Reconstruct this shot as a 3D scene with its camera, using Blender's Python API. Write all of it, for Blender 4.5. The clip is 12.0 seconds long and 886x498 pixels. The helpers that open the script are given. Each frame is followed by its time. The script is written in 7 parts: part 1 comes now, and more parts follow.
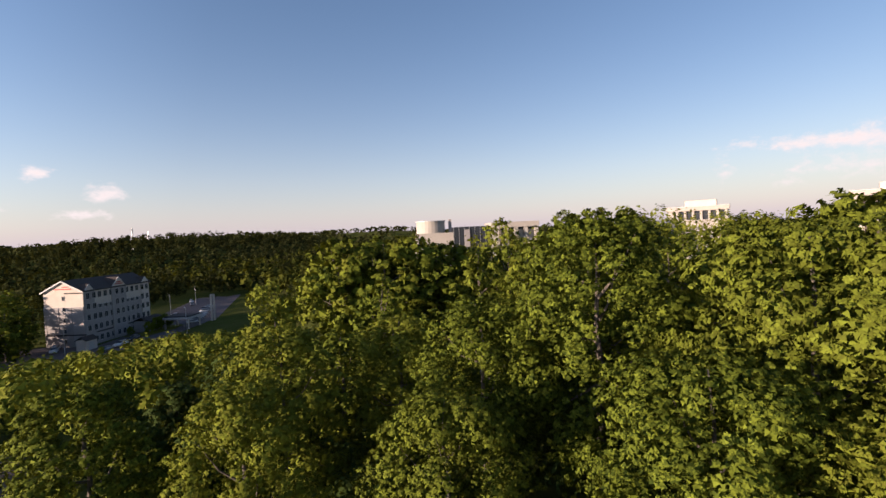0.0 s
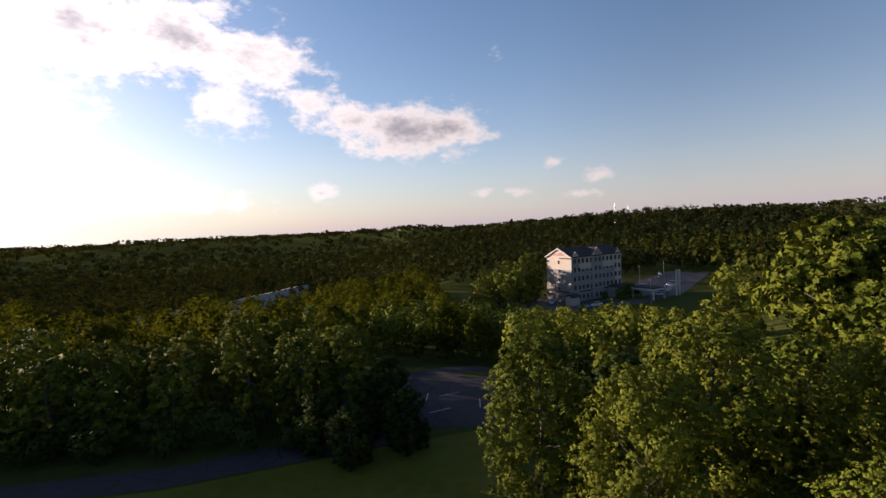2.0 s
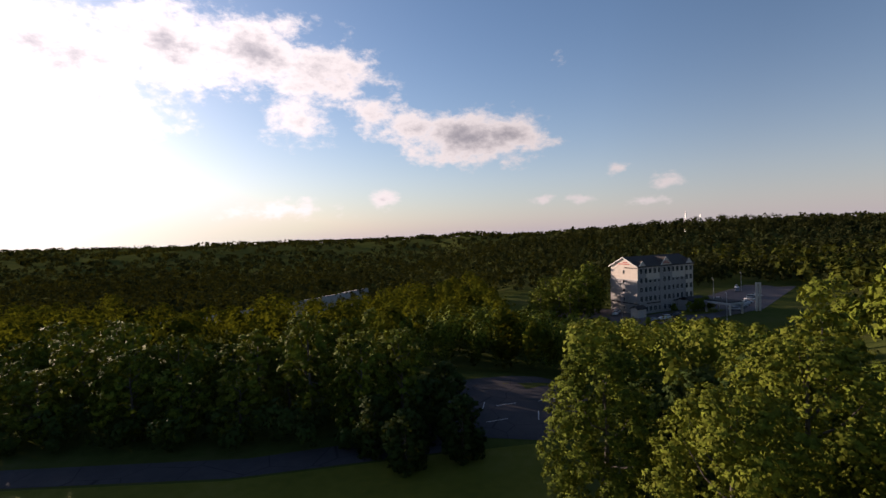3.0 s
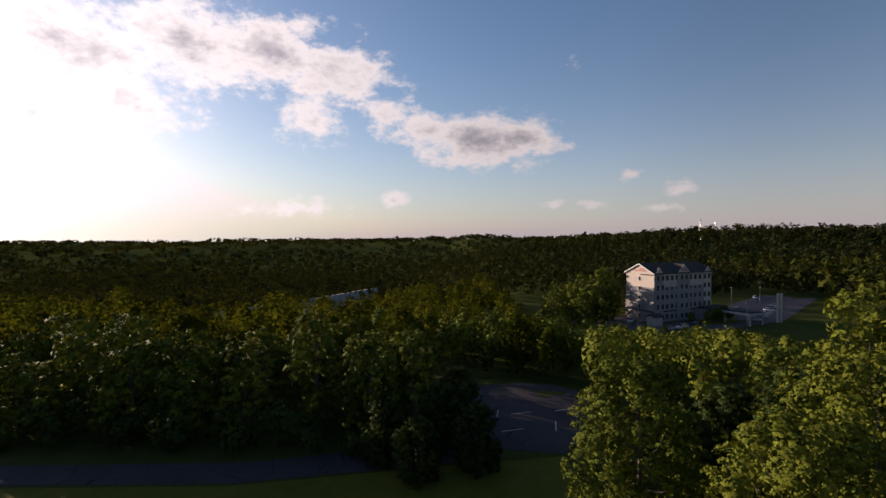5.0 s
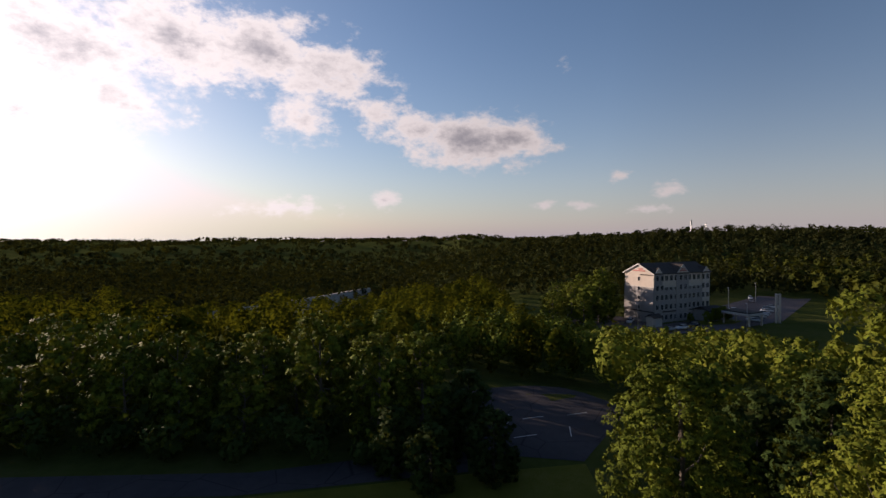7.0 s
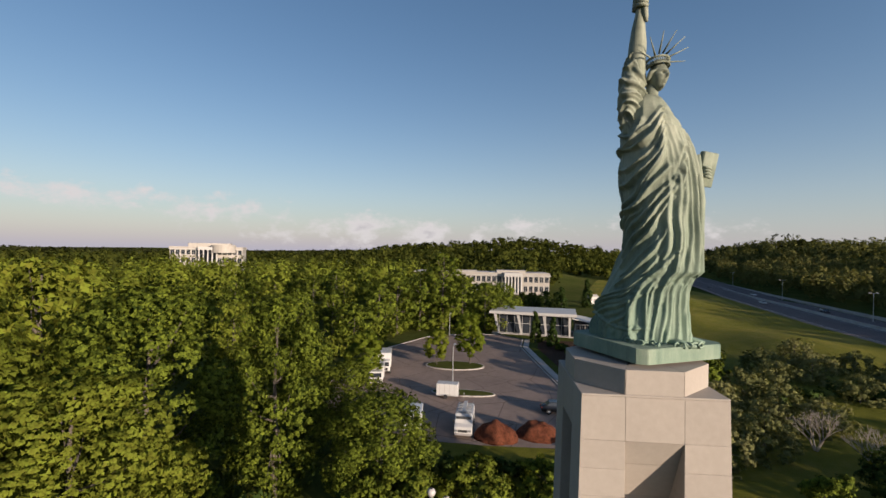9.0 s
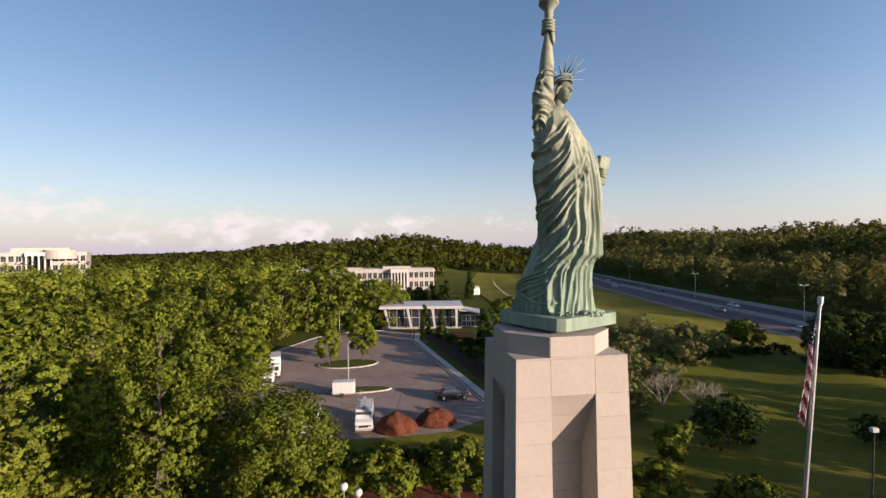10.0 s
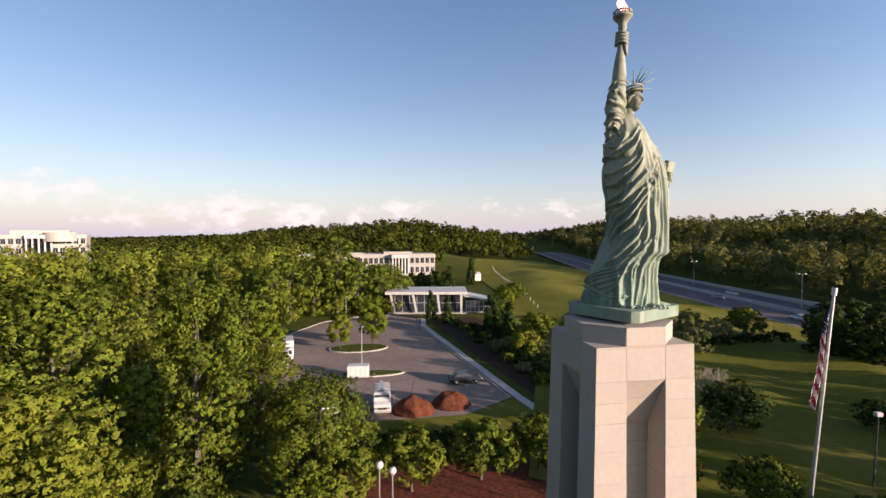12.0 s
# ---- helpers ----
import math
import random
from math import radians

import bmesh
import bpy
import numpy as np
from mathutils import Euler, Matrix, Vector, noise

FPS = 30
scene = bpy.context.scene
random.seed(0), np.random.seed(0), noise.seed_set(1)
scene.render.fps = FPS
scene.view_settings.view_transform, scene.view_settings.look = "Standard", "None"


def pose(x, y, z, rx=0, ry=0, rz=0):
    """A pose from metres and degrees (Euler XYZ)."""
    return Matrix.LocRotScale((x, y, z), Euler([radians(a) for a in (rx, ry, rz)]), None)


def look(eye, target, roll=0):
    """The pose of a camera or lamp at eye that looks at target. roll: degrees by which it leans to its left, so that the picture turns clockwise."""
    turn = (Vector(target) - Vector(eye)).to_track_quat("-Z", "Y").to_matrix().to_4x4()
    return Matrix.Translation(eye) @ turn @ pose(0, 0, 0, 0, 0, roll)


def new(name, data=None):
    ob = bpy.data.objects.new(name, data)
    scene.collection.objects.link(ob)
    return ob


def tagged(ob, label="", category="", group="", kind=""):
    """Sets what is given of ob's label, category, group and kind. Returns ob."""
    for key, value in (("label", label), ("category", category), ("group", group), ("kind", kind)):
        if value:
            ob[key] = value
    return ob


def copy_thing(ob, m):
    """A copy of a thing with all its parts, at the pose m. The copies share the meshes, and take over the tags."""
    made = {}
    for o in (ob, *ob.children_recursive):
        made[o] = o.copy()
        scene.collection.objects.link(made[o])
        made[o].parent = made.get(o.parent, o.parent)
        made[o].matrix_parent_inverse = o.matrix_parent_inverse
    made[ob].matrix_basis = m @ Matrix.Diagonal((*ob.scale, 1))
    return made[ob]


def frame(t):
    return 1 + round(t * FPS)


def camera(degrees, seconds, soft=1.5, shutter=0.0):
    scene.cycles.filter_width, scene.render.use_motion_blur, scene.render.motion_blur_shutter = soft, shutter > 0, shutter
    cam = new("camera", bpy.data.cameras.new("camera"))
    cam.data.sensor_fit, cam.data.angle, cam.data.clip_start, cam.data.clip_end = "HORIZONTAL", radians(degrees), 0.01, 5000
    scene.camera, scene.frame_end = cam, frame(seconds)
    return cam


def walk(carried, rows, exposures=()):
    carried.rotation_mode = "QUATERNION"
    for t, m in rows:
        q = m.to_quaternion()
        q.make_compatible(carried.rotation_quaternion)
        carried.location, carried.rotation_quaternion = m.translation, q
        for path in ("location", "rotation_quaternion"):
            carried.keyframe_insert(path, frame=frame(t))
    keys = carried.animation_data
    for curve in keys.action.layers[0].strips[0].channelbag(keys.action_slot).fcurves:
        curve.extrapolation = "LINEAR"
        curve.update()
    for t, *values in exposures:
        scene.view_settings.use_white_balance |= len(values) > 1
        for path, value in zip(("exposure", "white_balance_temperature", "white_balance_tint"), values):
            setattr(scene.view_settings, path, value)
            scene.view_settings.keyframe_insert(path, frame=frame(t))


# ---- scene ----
cam = camera(88.0, 12.0)

# seconds, x, y, z, yaw to the left of +y, pitch up, roll
PATH = [
    (0, -2.24, -3.88, 20.33, 119.03, -1.99, -2.67),
    (0.5, -2.36, -3.99, 20.15, 130.75, -2.74, -1.08),
    (1, -3.37, -3.73, 19.94, 144.60, -2.99, -1.12),
    (1.5, -4.76, -2.72, 20.52, 159.82, -3.03, -1.65),
    (2, -5.21, -2.68, 20.81, 173.98, -2.57, -2.65),
    (2.5, -5.18, -3.03, 20.73, 180.34, -1.90, -2.45),
    (3, -5.09, -3.60, 20.58, 181.18, -1.46, -1.88),
    (5, -4.05, -6.51, 20.13, 182.34, -1.18, -0.40),
    (5.5, -3.85, -7.08, 19.97, 182.64, -1.22, -0.07),
    (6, -3.42, -7.62, 19.83, 182.97, -1.00, 0.21),
    (6.5, -2.58, -8.26, 19.75, 183.28, -0.61, 0.50),
    (7, -1.38, -9.10, 19.78, 181.18, -1.17, -0.18),
    (7.2, -1.06, -9.44, 19.85, 174.92, -1.40, -0.58),
    (7.5, -0.80, -9.95, 19.95, 153.5, -1.30, -0.55),
    (8.0, -0.60, -10.75, 20.20, 107.0, -0.90, -0.45),
    (8.4, -0.62, -11.35, 20.40, 68.8, -0.40, -0.30),
    (8.8, -0.86, -11.76, 20.53, 30.59, 0.04, -0.11),
    (9, -1.43, -11.65, 20.39, 15.17, 0.25, 1.05),
    (9.5, -1.99, -12.14, 20.27, -0.94, 0.56, 1.02),
    (10, -2.71, -12.82, 20.23, 0.56, -0.08, -0.58),
    (10.5, -3.51, -13.39, 20.28, 1.22, -0.66, -0.68),
    (11, -4.18, -13.75, 20.36, 0.77, -1.16, -0.32),
    (11.5, -4.72, -13.87, 20.47, 0.32, -1.54, -0.18),
    (12, -5.13, -13.86, 20.58, 0.06, -1.93, -0.09),
]


def flown(x, y, z, yaw, pitch, roll):
    a, b = radians(yaw), radians(pitch)
    ahead = Vector((-math.sin(a) * math.cos(b), math.cos(a) * math.cos(b), math.sin(b)))
    return look(Vector((x, y, z)), Vector((x, y, z)) + ahead, roll)


walk(cam, [(t, flown(*row)) for t, *row in PATH],
     exposures=[(0, 1.20, 6550, 28), (1.5, 0.98, 6500, 28), (2.5, 0.80, 6500, 27), (5, 0.50, 6500, 27), (7.2, 0.46, 6500, 27), (8.2, 0.82, 6500, 18), (8.8, 0.74, 6250, 18), (9.5, 1.03, 6400, 21), (10.5, 1.21, 6500, 27), (12, 1.33, 6500, 27)])

# ---- world, sun ----
SUN_AZ, SUN_EL = 121.0, 10.0      # compass degrees from +y clockwise, height over the horizon
sun_way = Vector((math.sin(radians(SUN_AZ)) * math.cos(radians(SUN_EL)), math.cos(radians(SUN_AZ)) * math.cos(radians(SUN_EL)), math.sin(radians(SUN_EL))))


class Nodes:
    """Small helper to write node trees."""

    def __init__(self, tree):
        self.tree, self.nodes, self.links = tree, tree.nodes, tree.links

    def add(self, kind, **values):
        node = self.nodes.new(kind)
        for key, value in values.items():
            setattr(node, key, value)
        return node

    def put(self, socket, value):
        if hasattr(value, "is_output"):
            self.links.new(value, socket)
        elif value is not None:
            socket.default_value = value

    def math(self, op, a, b=None, c=None, clamp=False):
        node = self.add("ShaderNodeMath", operation=op, use_clamp=clamp)
        for n, v in enumerate((a, b, c)):
            self.put(node.inputs[n], v)
        return node.outputs[0]

    def ramp(self, value, stops, smooth="LINEAR"):
        node = self.add("ShaderNodeValToRGB")
        node.color_ramp.interpolation = smooth
        while len(node.color_ramp.elements) < len(stops):
            node.color_ramp.elements.new(0.5)
        for e, (p, c) in zip(node.color_ramp.elements, stops):
            e.position, e.color = p, (*c, 1) if len(c) == 3 else c
        self.put(node.inputs[0], value)
        return node.outputs[0]

    def noise(self, vector, scale, detail=4.0, rough=0.55):
        node = self.add("ShaderNodeTexNoise")
        self.put(node.inputs["Vector"], vector)
        node.inputs["Scale"].default_value, node.inputs["Detail"].default_value, node.inputs["Roughness"].default_value = scale, detail, rough
        return node.outputs["Fac"]

    def mix(self, fac, a, b, blend="MIX"):
        node = self.add("ShaderNodeMix", data_type="RGBA", blend_type=blend)
        self.put(node.inputs[0], fac)
        self.put(node.inputs[6], a if hasattr(a, "is_output") else (*a, 1))
        self.put(node.inputs[7], b if hasattr(b, "is_output") else (*b, 1))
        return node.outputs[2]


# clouds: compass degrees, degrees over the horizon, half width, half height, thickness
CLOUDS = [
    (148.4, 20.5, 7.0, 4.4, 1.0), (138.8, 18.5, 8.0, 5.0, 1.0), (157.0, 21.0, 7.4, 4.0, 1.0), (164.7, 19.0, 6.2, 3.8, 0.95),
    (162.0, 14.2, 4.2, 3.2, 0.7), (170.8, 15.0, 3.6, 2.4, 0.8), (168.8, 19.6, 4.0, 2.4, 0.7), (182.7, 12.0, 8.4, 3.2, 1.15),
    (175.7, 13.2, 6.0, 2.2, 0.8), (187.5, 12.2, 3.8, 2.2, 1.0), (199.9, 7.3, 1.5, 0.8, 0.58), (204.9, 5.5, 2.0, 1.0, 0.62),
    (191.3, 4.3, 1.8, 0.6, 0.6), (195.5, 4.1, 2.3, 0.8, 0.7), (202.8, 3.4, 3.6, 0.7, 0.55), (160.0, 3.8, 6.6, 1.4, 0.65),
    (171.5, 4.9, 2.0, 1.2, 0.75), (193.7, 19.8, 1.3, 1.0, 0.40), (135.8, 12.0, 6.0, 4.0, 0.75), (143.2, 14.0, 6.4, 3.7, 0.8),
    (335.0, 2.8, 3.3, 1.8, 0.80), (342.6, 2.1, 3.7, 1.8, 0.72), (348.9, 1.6, 1.4, 1.3, 0.65), (319.5, 4.2, 7.0, 1.7, 0.5),
    (6.0, 3.6, 1.9, 0.8, 0.34), (354.1, 3.2, 9.0, 1.5, 0.4), (13.5, 3.0, 6.0, 1.2, 0.4), (329.2, 2.0, 12.0, 1.6, 0.45),
    (281.0, 7.0, 10.0, 1.3, 0.45), (284.0, 4.8, 12.0, 1.6, 0.42), (303.0, 5.0, 12.0, 1.5, 0.45), (120.0, 17.0, 9.0, 4.0, 0.9),
]
world = bpy.data.worlds.new("sky")
scene.world = world
world.use_nodes = True
W = Nodes(world.node_tree)
W.nodes.clear()
sky = W.add("ShaderNodeTexSky", sky_type="NISHITA", sun_disc=False, sun_elevation=radians(SUN_EL), sun_rotation=radians(SUN_AZ), air_density=1.0, dust_density=0.35, ozone_density=1.5)
coords = W.add("ShaderNodeTexCoord").outputs["Generated"]
parts = W.add("ShaderNodeSeparateXYZ")
W.put(parts.inputs[0], coords)
wx, wy, wz = parts.outputs
az = W.math("MULTIPLY", W.math("ARCTAN2", wx, wy), 180 / math.pi)
el = W.math("MULTIPLY", W.math("ARCSINE", wz), 180 / math.pi)
mapped = W.add("ShaderNodeCombineXYZ")
W.put(mapped.inputs[0], wx), W.put(mapped.inputs[1], wy), W.put(mapped.inputs[2], W.math("MULTIPLY", wz, 1.7))
big = W.noise(mapped.outputs[0], 16.0, 8.0, 0.62)
fine = W.noise(mapped.outputs[0], 60.0, 6.0, 0.6)
total = None
for a, e, ra, re, thick in CLOUDS:
    turn = W.math("SUBTRACT", az, a if a <= 180 else a - 360)
    if 150 < a < 210:
        turn = W.math("SUBTRACT", W.math("FLOORED_MODULO", W.math("ADD", turn, 180.0), 360.0), 180.0)
    du = W.math("DIVIDE", turn, ra)
    dv = W.math("DIVIDE", W.math("SUBTRACT", el, e), re)
    far = W.math("SQRT", W.math("ADD", W.math("MULTIPLY", du, du), W.math("MULTIPLY", dv, dv)))
    one = W.math("MULTIPLY", W.math("SUBTRACT", 1.50, far), thick)
    total = one if total is None else W.math("MAXIMUM", total, one)
dense = W.math("ADD", total, W.math("ADD", W.math("MULTIPLY", W.math("SUBTRACT", big, 0.52), 2.3), W.math("MULTIPLY", W.math("SUBTRACT", fine, 0.5), 0.7)))
cover = W.add("ShaderNodeMapRange", interpolation_type="SMOOTHSTEP")
W.put(cover.inputs[0], dense)
cover.inputs[1].default_value, cover.inputs[2].default_value = 0.22, 0.95
toward = W.add("ShaderNodeVectorMath", operation="DOT_PRODUCT")
W.put(toward.inputs[0], coords)
toward.inputs[1].default_value = sun_way
near_sun = W.math("MAXIMUM", toward.outputs["Value"], 0.0)
glow = W.math("POWER", near_sun, 18.0)
wide = W.math("POWER", near_sun, 5.0)
# thick cloud is grey below, thin cloud near the sun shines through
core = W.add("ShaderNodeMapRange", interpolation_type="SMOOTHSTEP")
W.put(core.inputs[0], W.math("SUBTRACT", dense, W.math("MULTIPLY", big, 0.5)))
core.inputs[1].default_value, core.inputs[2].default_value = 0.50, 1.55
lit = W.mix(core.outputs[0], (0.96, 0.93, 0.86), (0.40, 0.405, 0.42))
bright = W.math("ADD", 0.55, W.math("MULTIPLY", W.math("POWER", near_sun, 2.5), 0.62))
SKY = 0.106
sky_light = W.add("ShaderNodeVectorMath", operation="SCALE")
rich = W.add("ShaderNodeHueSaturation")
rich.inputs["Saturation"].default_value = 1.15
W.put(rich.inputs["Color"], sky.outputs[0])
W.put(sky_light.inputs[0], rich.outputs[0])
# the clear sky is paler on the sun's side than away from it
W.put(sky_light.inputs["Scale"], W.math("MULTIPLY", SKY, W.math("ADD", 1.06, W.math("ADD", W.math("MULTIPLY", W.math("MINIMUM", toward.outputs["Value"], 0.0), 0.24), W.math("MULTIPLY", W.math("MINIMUM", near_sun, 0.25), 0.7)))))
cloud_light = W.add("ShaderNodeVectorMath", operation="SCALE")
W.put(cloud_light.inputs[0], lit)
W.put(cloud_light.inputs["Scale"], bright)
# pale haze low over the horizon, and no part of the aureole brighter than thin cloud
soft_sky = W.add("ShaderNodeVectorMath", operation="MINIMUM")
W.put(soft_sky.inputs[0], sky_light.outputs[0])
soft_sky.inputs[1].default_value = (0.90, 0.88, 0.83)
low_air = W.math("MULTIPLY", W.math("EXPONENT", W.math("MULTIPLY", W.math("MAXIMUM", el, 0.0), -0.16)), 0.85)
hazy = W.mix(low_air, soft_sky.outputs[0], W.mix(wide, (0.330, 0.335, 0.400), (0.85, 0.80, 0.72)))
veil = W.mix(cover.outputs[0], hazy, cloud_light.outputs[0])
halo = W.add("ShaderNodeVectorMath", operation="SCALE")
halo.inputs[0].default_value = (1.0, 0.93, 0.80)
W.put(halo.inputs["Scale"], W.math("MULTIPLY", W.math("ADD", W.math("MULTIPLY", glow, 0.55), W.math("MULTIPLY", wide, 0.10)), W.math("SUBTRACT", 1.0, W.math("MULTIPLY", cover.outputs[0], 0.78))))
shown = W.add("ShaderNodeVectorMath", operation="ADD")
W.put(shown.inputs[0], veil), W.put(shown.inputs[1], halo.outputs[0])
back = W.add("ShaderNodeBackground")
W.put(back.inputs[0], shown.outputs[0])
back.inputs[1].default_value = 0.77
W.links.new(back.outputs[0], W.add("ShaderNodeOutputWorld").inputs[0])

sun = new("sun", bpy.data.lights.new("sun", "SUN"))
sun.data.energy, sun.data.angle, sun.data.color = 5.0, radians(0.55), (1.0, 0.82, 0.60)
sun.matrix_world = look(sun_way * 100, (0, 0, 0))


# ---- materials ----
def material(name, build):
    m = bpy.data.materials.new(name)
    m.use_nodes = True
    n = Nodes(m.node_tree)
    n.nodes.clear()
    n.links.new(build(n), n.add("ShaderNodeOutputMaterial").inputs[0])
    return m


def surface(n, colour, rough=0.7, metal=0.0, bump=None, height=0.02, spec=0.5, emit=None):
    b = n.add("ShaderNodeBsdfPrincipled")
    n.put(b.inputs["Base Color"], colour if hasattr(colour, "is_output") else (*colour, 1))
    n.put(b.inputs["Roughness"], rough)
    n.put(b.inputs["Metallic"], metal)
    n.put(b.inputs["Specular IOR Level"], spec)
    if bump is not None:
        k = n.add("ShaderNodeBump")
        k.inputs["Strength"].default_value, k.inputs["Distance"].default_value = 0.8, height
        n.put(k.inputs["Height"], bump)
        n.links.new(k.outputs[0], b.inputs["Normal"])
    return b.outputs[0]


def place_of(n):
    return n.add("ShaderNodeTexCoord").outputs["Object"]


def world_place(n):
    return n.add("ShaderNodeNewGeometry").outputs["Position"]


def plain(name, colour, rough=0.6, metal=0.0, vary=0.12, scale=3.0, spec=0.5, height=0.004):
    """A painted, metal or cloth surface with two scales of unevenness."""

    def build(n):
        p = place_of(n)
        wide_, small = n.noise(p, scale, 4), n.noise(p, scale * 14, 3)
        t = n.math("ADD", n.math("MULTIPLY", wide_, 0.7), n.math("MULTIPLY", small, 0.3))
        dark = tuple(c * (1 - vary * 1.6) for c in colour)
        light = tuple(min(1, c * (1 + vary)) for c in colour)
        return surface(n, n.ramp(t, [(0.3, dark), (0.7, light)]), n.math("ADD", rough - 0.08, n.math("MULTIPLY", small, 0.16)), metal, small, height, spec)

    return material(name, build)


def leafy(name, dark, light, warm, glow_through=0.35, shine=0.06):
    """Foliage: hue changes from tree to tree and from leaf to leaf, and light comes through."""

    def build(n):
        by_tree = n.add("ShaderNodeObjectInfo").outputs["Random"]
        by_leaf = n.add("ShaderNodeNewGeometry").outputs["Random Per Island"]
        patch = n.noise(world_place(n), 0.35, 3)
        c = n.mix(n.ramp(n.math("ADD", n.math("MULTIPLY", by_leaf, 0.55), n.math("MULTIPLY", patch, 0.5)), [(0.2, (0, 0, 0)), (0.85, (1, 1, 1))]), dark, light)
        c = n.mix(n.ramp(by_tree, [(0.45, (0, 0, 0)), (1.0, (0.6, 0.6, 0.6))]), c, n.mix(by_leaf, warm, light))
        b = surface(n, c, 0.75, spec=shine)
        tr = n.add("ShaderNodeBsdfTranslucent")
        n.put(tr.inputs[0], n.mix(0.35, c, (0.24, 0.24, 0.01)))
        both = n.add("ShaderNodeMixShader")
        both.inputs[0].default_value = glow_through
        n.links.new(b, both.inputs[1]), n.links.new(tr.outputs[0], both.inputs[2])
        return both.outputs[0]

    return material(name, build)


LEAF = leafy("broad_leaves", (0.016, 0.028, 0.005), (0.132, 0.166, 0.018), (0.165, 0.166, 0.021), 0.09, 0.035)
LEAF_FAR = leafy("woodland_leaves", (0.019, 0.027, 0.007), (0.064, 0.071, 0.012), (0.075, 0.068, 0.015), 0.12, 0.0)
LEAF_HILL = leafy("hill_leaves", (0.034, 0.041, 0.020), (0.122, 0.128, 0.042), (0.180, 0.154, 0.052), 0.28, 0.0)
# darker copy of the hill leaves: the southern hills' shade is in the colour
LEAF_SHADED = leafy("shade_dark_valley_leaves", (0.008, 0.012, 0.005), (0.027, 0.034, 0.012), (0.040, 0.038, 0.014), 0.08, 0.0)
LEAF_GREY = leafy("grey_green_leaves", (0.070, 0.080, 0.032), (0.200, 0.204, 0.080), (0.215, 0.196, 0.090), 0.25, 0.0)
LEAF_BACK = leafy("valley_leaves", (0.013, 0.022, 0.004), (0.064, 0.075, 0.007), (0.075, 0.071, 0.008), 0.26, 0.0)
# evergreens and dark shrubs; also the leaves that stand in for shade
LEAF_DARK = leafy("evergreen_and_shade_dark_leaves", (0.013, 0.027, 0.007), (0.041, 0.068, 0.014), (0.045, 0.063, 0.014), 0.15)
LEAF_LIME = leafy("young_leaves", (0.080, 0.120, 0.012), (0.180, 0.220, 0.022), (0.190, 0.200, 0.020), 0.45)


def bark_nodes(n):
    p = place_of(n)
    s = n.add("ShaderNodeMapping")
    n.put(s.inputs[0], p)
    s.inputs["Scale"].default_value = (9, 9, 1.4)
    g = n.noise(s.outputs[0], 1.6, 6, 0.7)
    return surface(n, n.ramp(g, [(0.3, (0.030, 0.025, 0.020)), (0.75, (0.150, 0.128, 0.100))]), 0.9, bump=g, height=0.05)


BARK = material("bark", bark_nodes)


def ground_nodes(n):
    p = world_place(n)
    a, b, c = n.noise(p, 0.05, 5), n.noise(p, 0.7, 5), n.noise(p, 9.0, 3)
    t = n.math("ADD", n.math("MULTIPLY", a, 0.5), n.math("ADD", n.math("MULTIPLY", b, 0.3), n.math("MULTIPLY", c, 0.2)))
    col = n.ramp(t, [(0.30, (0.030, 0.040, 0.012)), (0.5, (0.060, 0.072, 0.018)), (0.72, (0.095, 0.085, 0.035))])
    return surface(n, col, 0.95, bump=c, height=0.08, spec=0.0)


def lawn_nodes(n):
    p = world_place(n)
    a, b, c = n.noise(p, 0.06, 5), n.noise(p, 0.8, 5), n.noise(p, 22.0, 3)
    t = n.math("ADD", n.math("MULTIPLY", a, 0.55), n.math("ADD", n.math("MULTIPLY", b, 0.25), n.math("MULTIPLY", c, 0.2)))
    col = n.ramp(t, [(0.32, (0.070, 0.082, 0.012)), (0.5, (0.128, 0.126, 0.018)), (0.68, (0.190, 0.158, 0.040))])
    return surface(n, col, 0.9, bump=c, height=0.16, spec=0.05)


def asphalt(name, low, high):
    def build(n):
        p = world_place(n)
        a, b, c = n.noise(p, 0.12, 6, 0.65), n.noise(p, 1.1, 5), n.noise(p, 60.0, 2)
        t = n.math("ADD", n.math("MULTIPLY", a, 0.5), n.math("ADD", n.math("MULTIPLY", b, 0.3), n.math("MULTIPLY", c, 0.2)))
        crack = n.add("ShaderNodeTexVoronoi", feature="DISTANCE_TO_EDGE")
        n.put(crack.inputs["Vector"], p)
        crack.inputs["Scale"].default_value = 0.16
        line = n.ramp(crack.outputs["Distance"], [(0.0, (0.45, 0.45, 0.45)), (0.012, (1, 1, 1))])
        return surface(n, n.mix(1.0, n.ramp(t, [(0.3, low), (0.7, high)]), line, "MULTIPLY"), 0.92, bump=c, height=0.01, spec=0.12)

    return material(name, build)


GROUND = material("woodland_ground", ground_nodes)
LAWN = material("mown_grass", lawn_nodes)
ASPHALT = asphalt("old_asphalt", (0.150, 0.116, 0.098), (0.265, 0.206, 0.172))
# darker copy of the asphalt, with the trees' shade in its colour
ASPHALT_SHADED = asphalt("shade_dark_asphalt", (0.036, 0.034, 0.038), (0.066, 0.060, 0.064))
ROAD = asphalt("highway_asphalt", (0.075, 0.063, 0.066), (0.128, 0.108, 0.108))
CONCRETE = plain("concrete", (0.344, 0.320, 0.295), 0.85, 0, 0.18, 0.6)
PALE = plain("pale_stone_cladding", (0.318, 0.296, 0.260), 0.7, 0, 0.08, 0.4)
WHITE = plain("white_paint", (0.381, 0.374, 0.359), 0.45, 0, 0.05, 2.0)
CREAM = plain("cream_render", (0.459, 0.402, 0.344), 0.85, 0, 0.07, 0.5)
GREIGE = plain("grey_beige_render", (0.246, 0.234, 0.230), 0.85, 0, 0.08, 0.5)
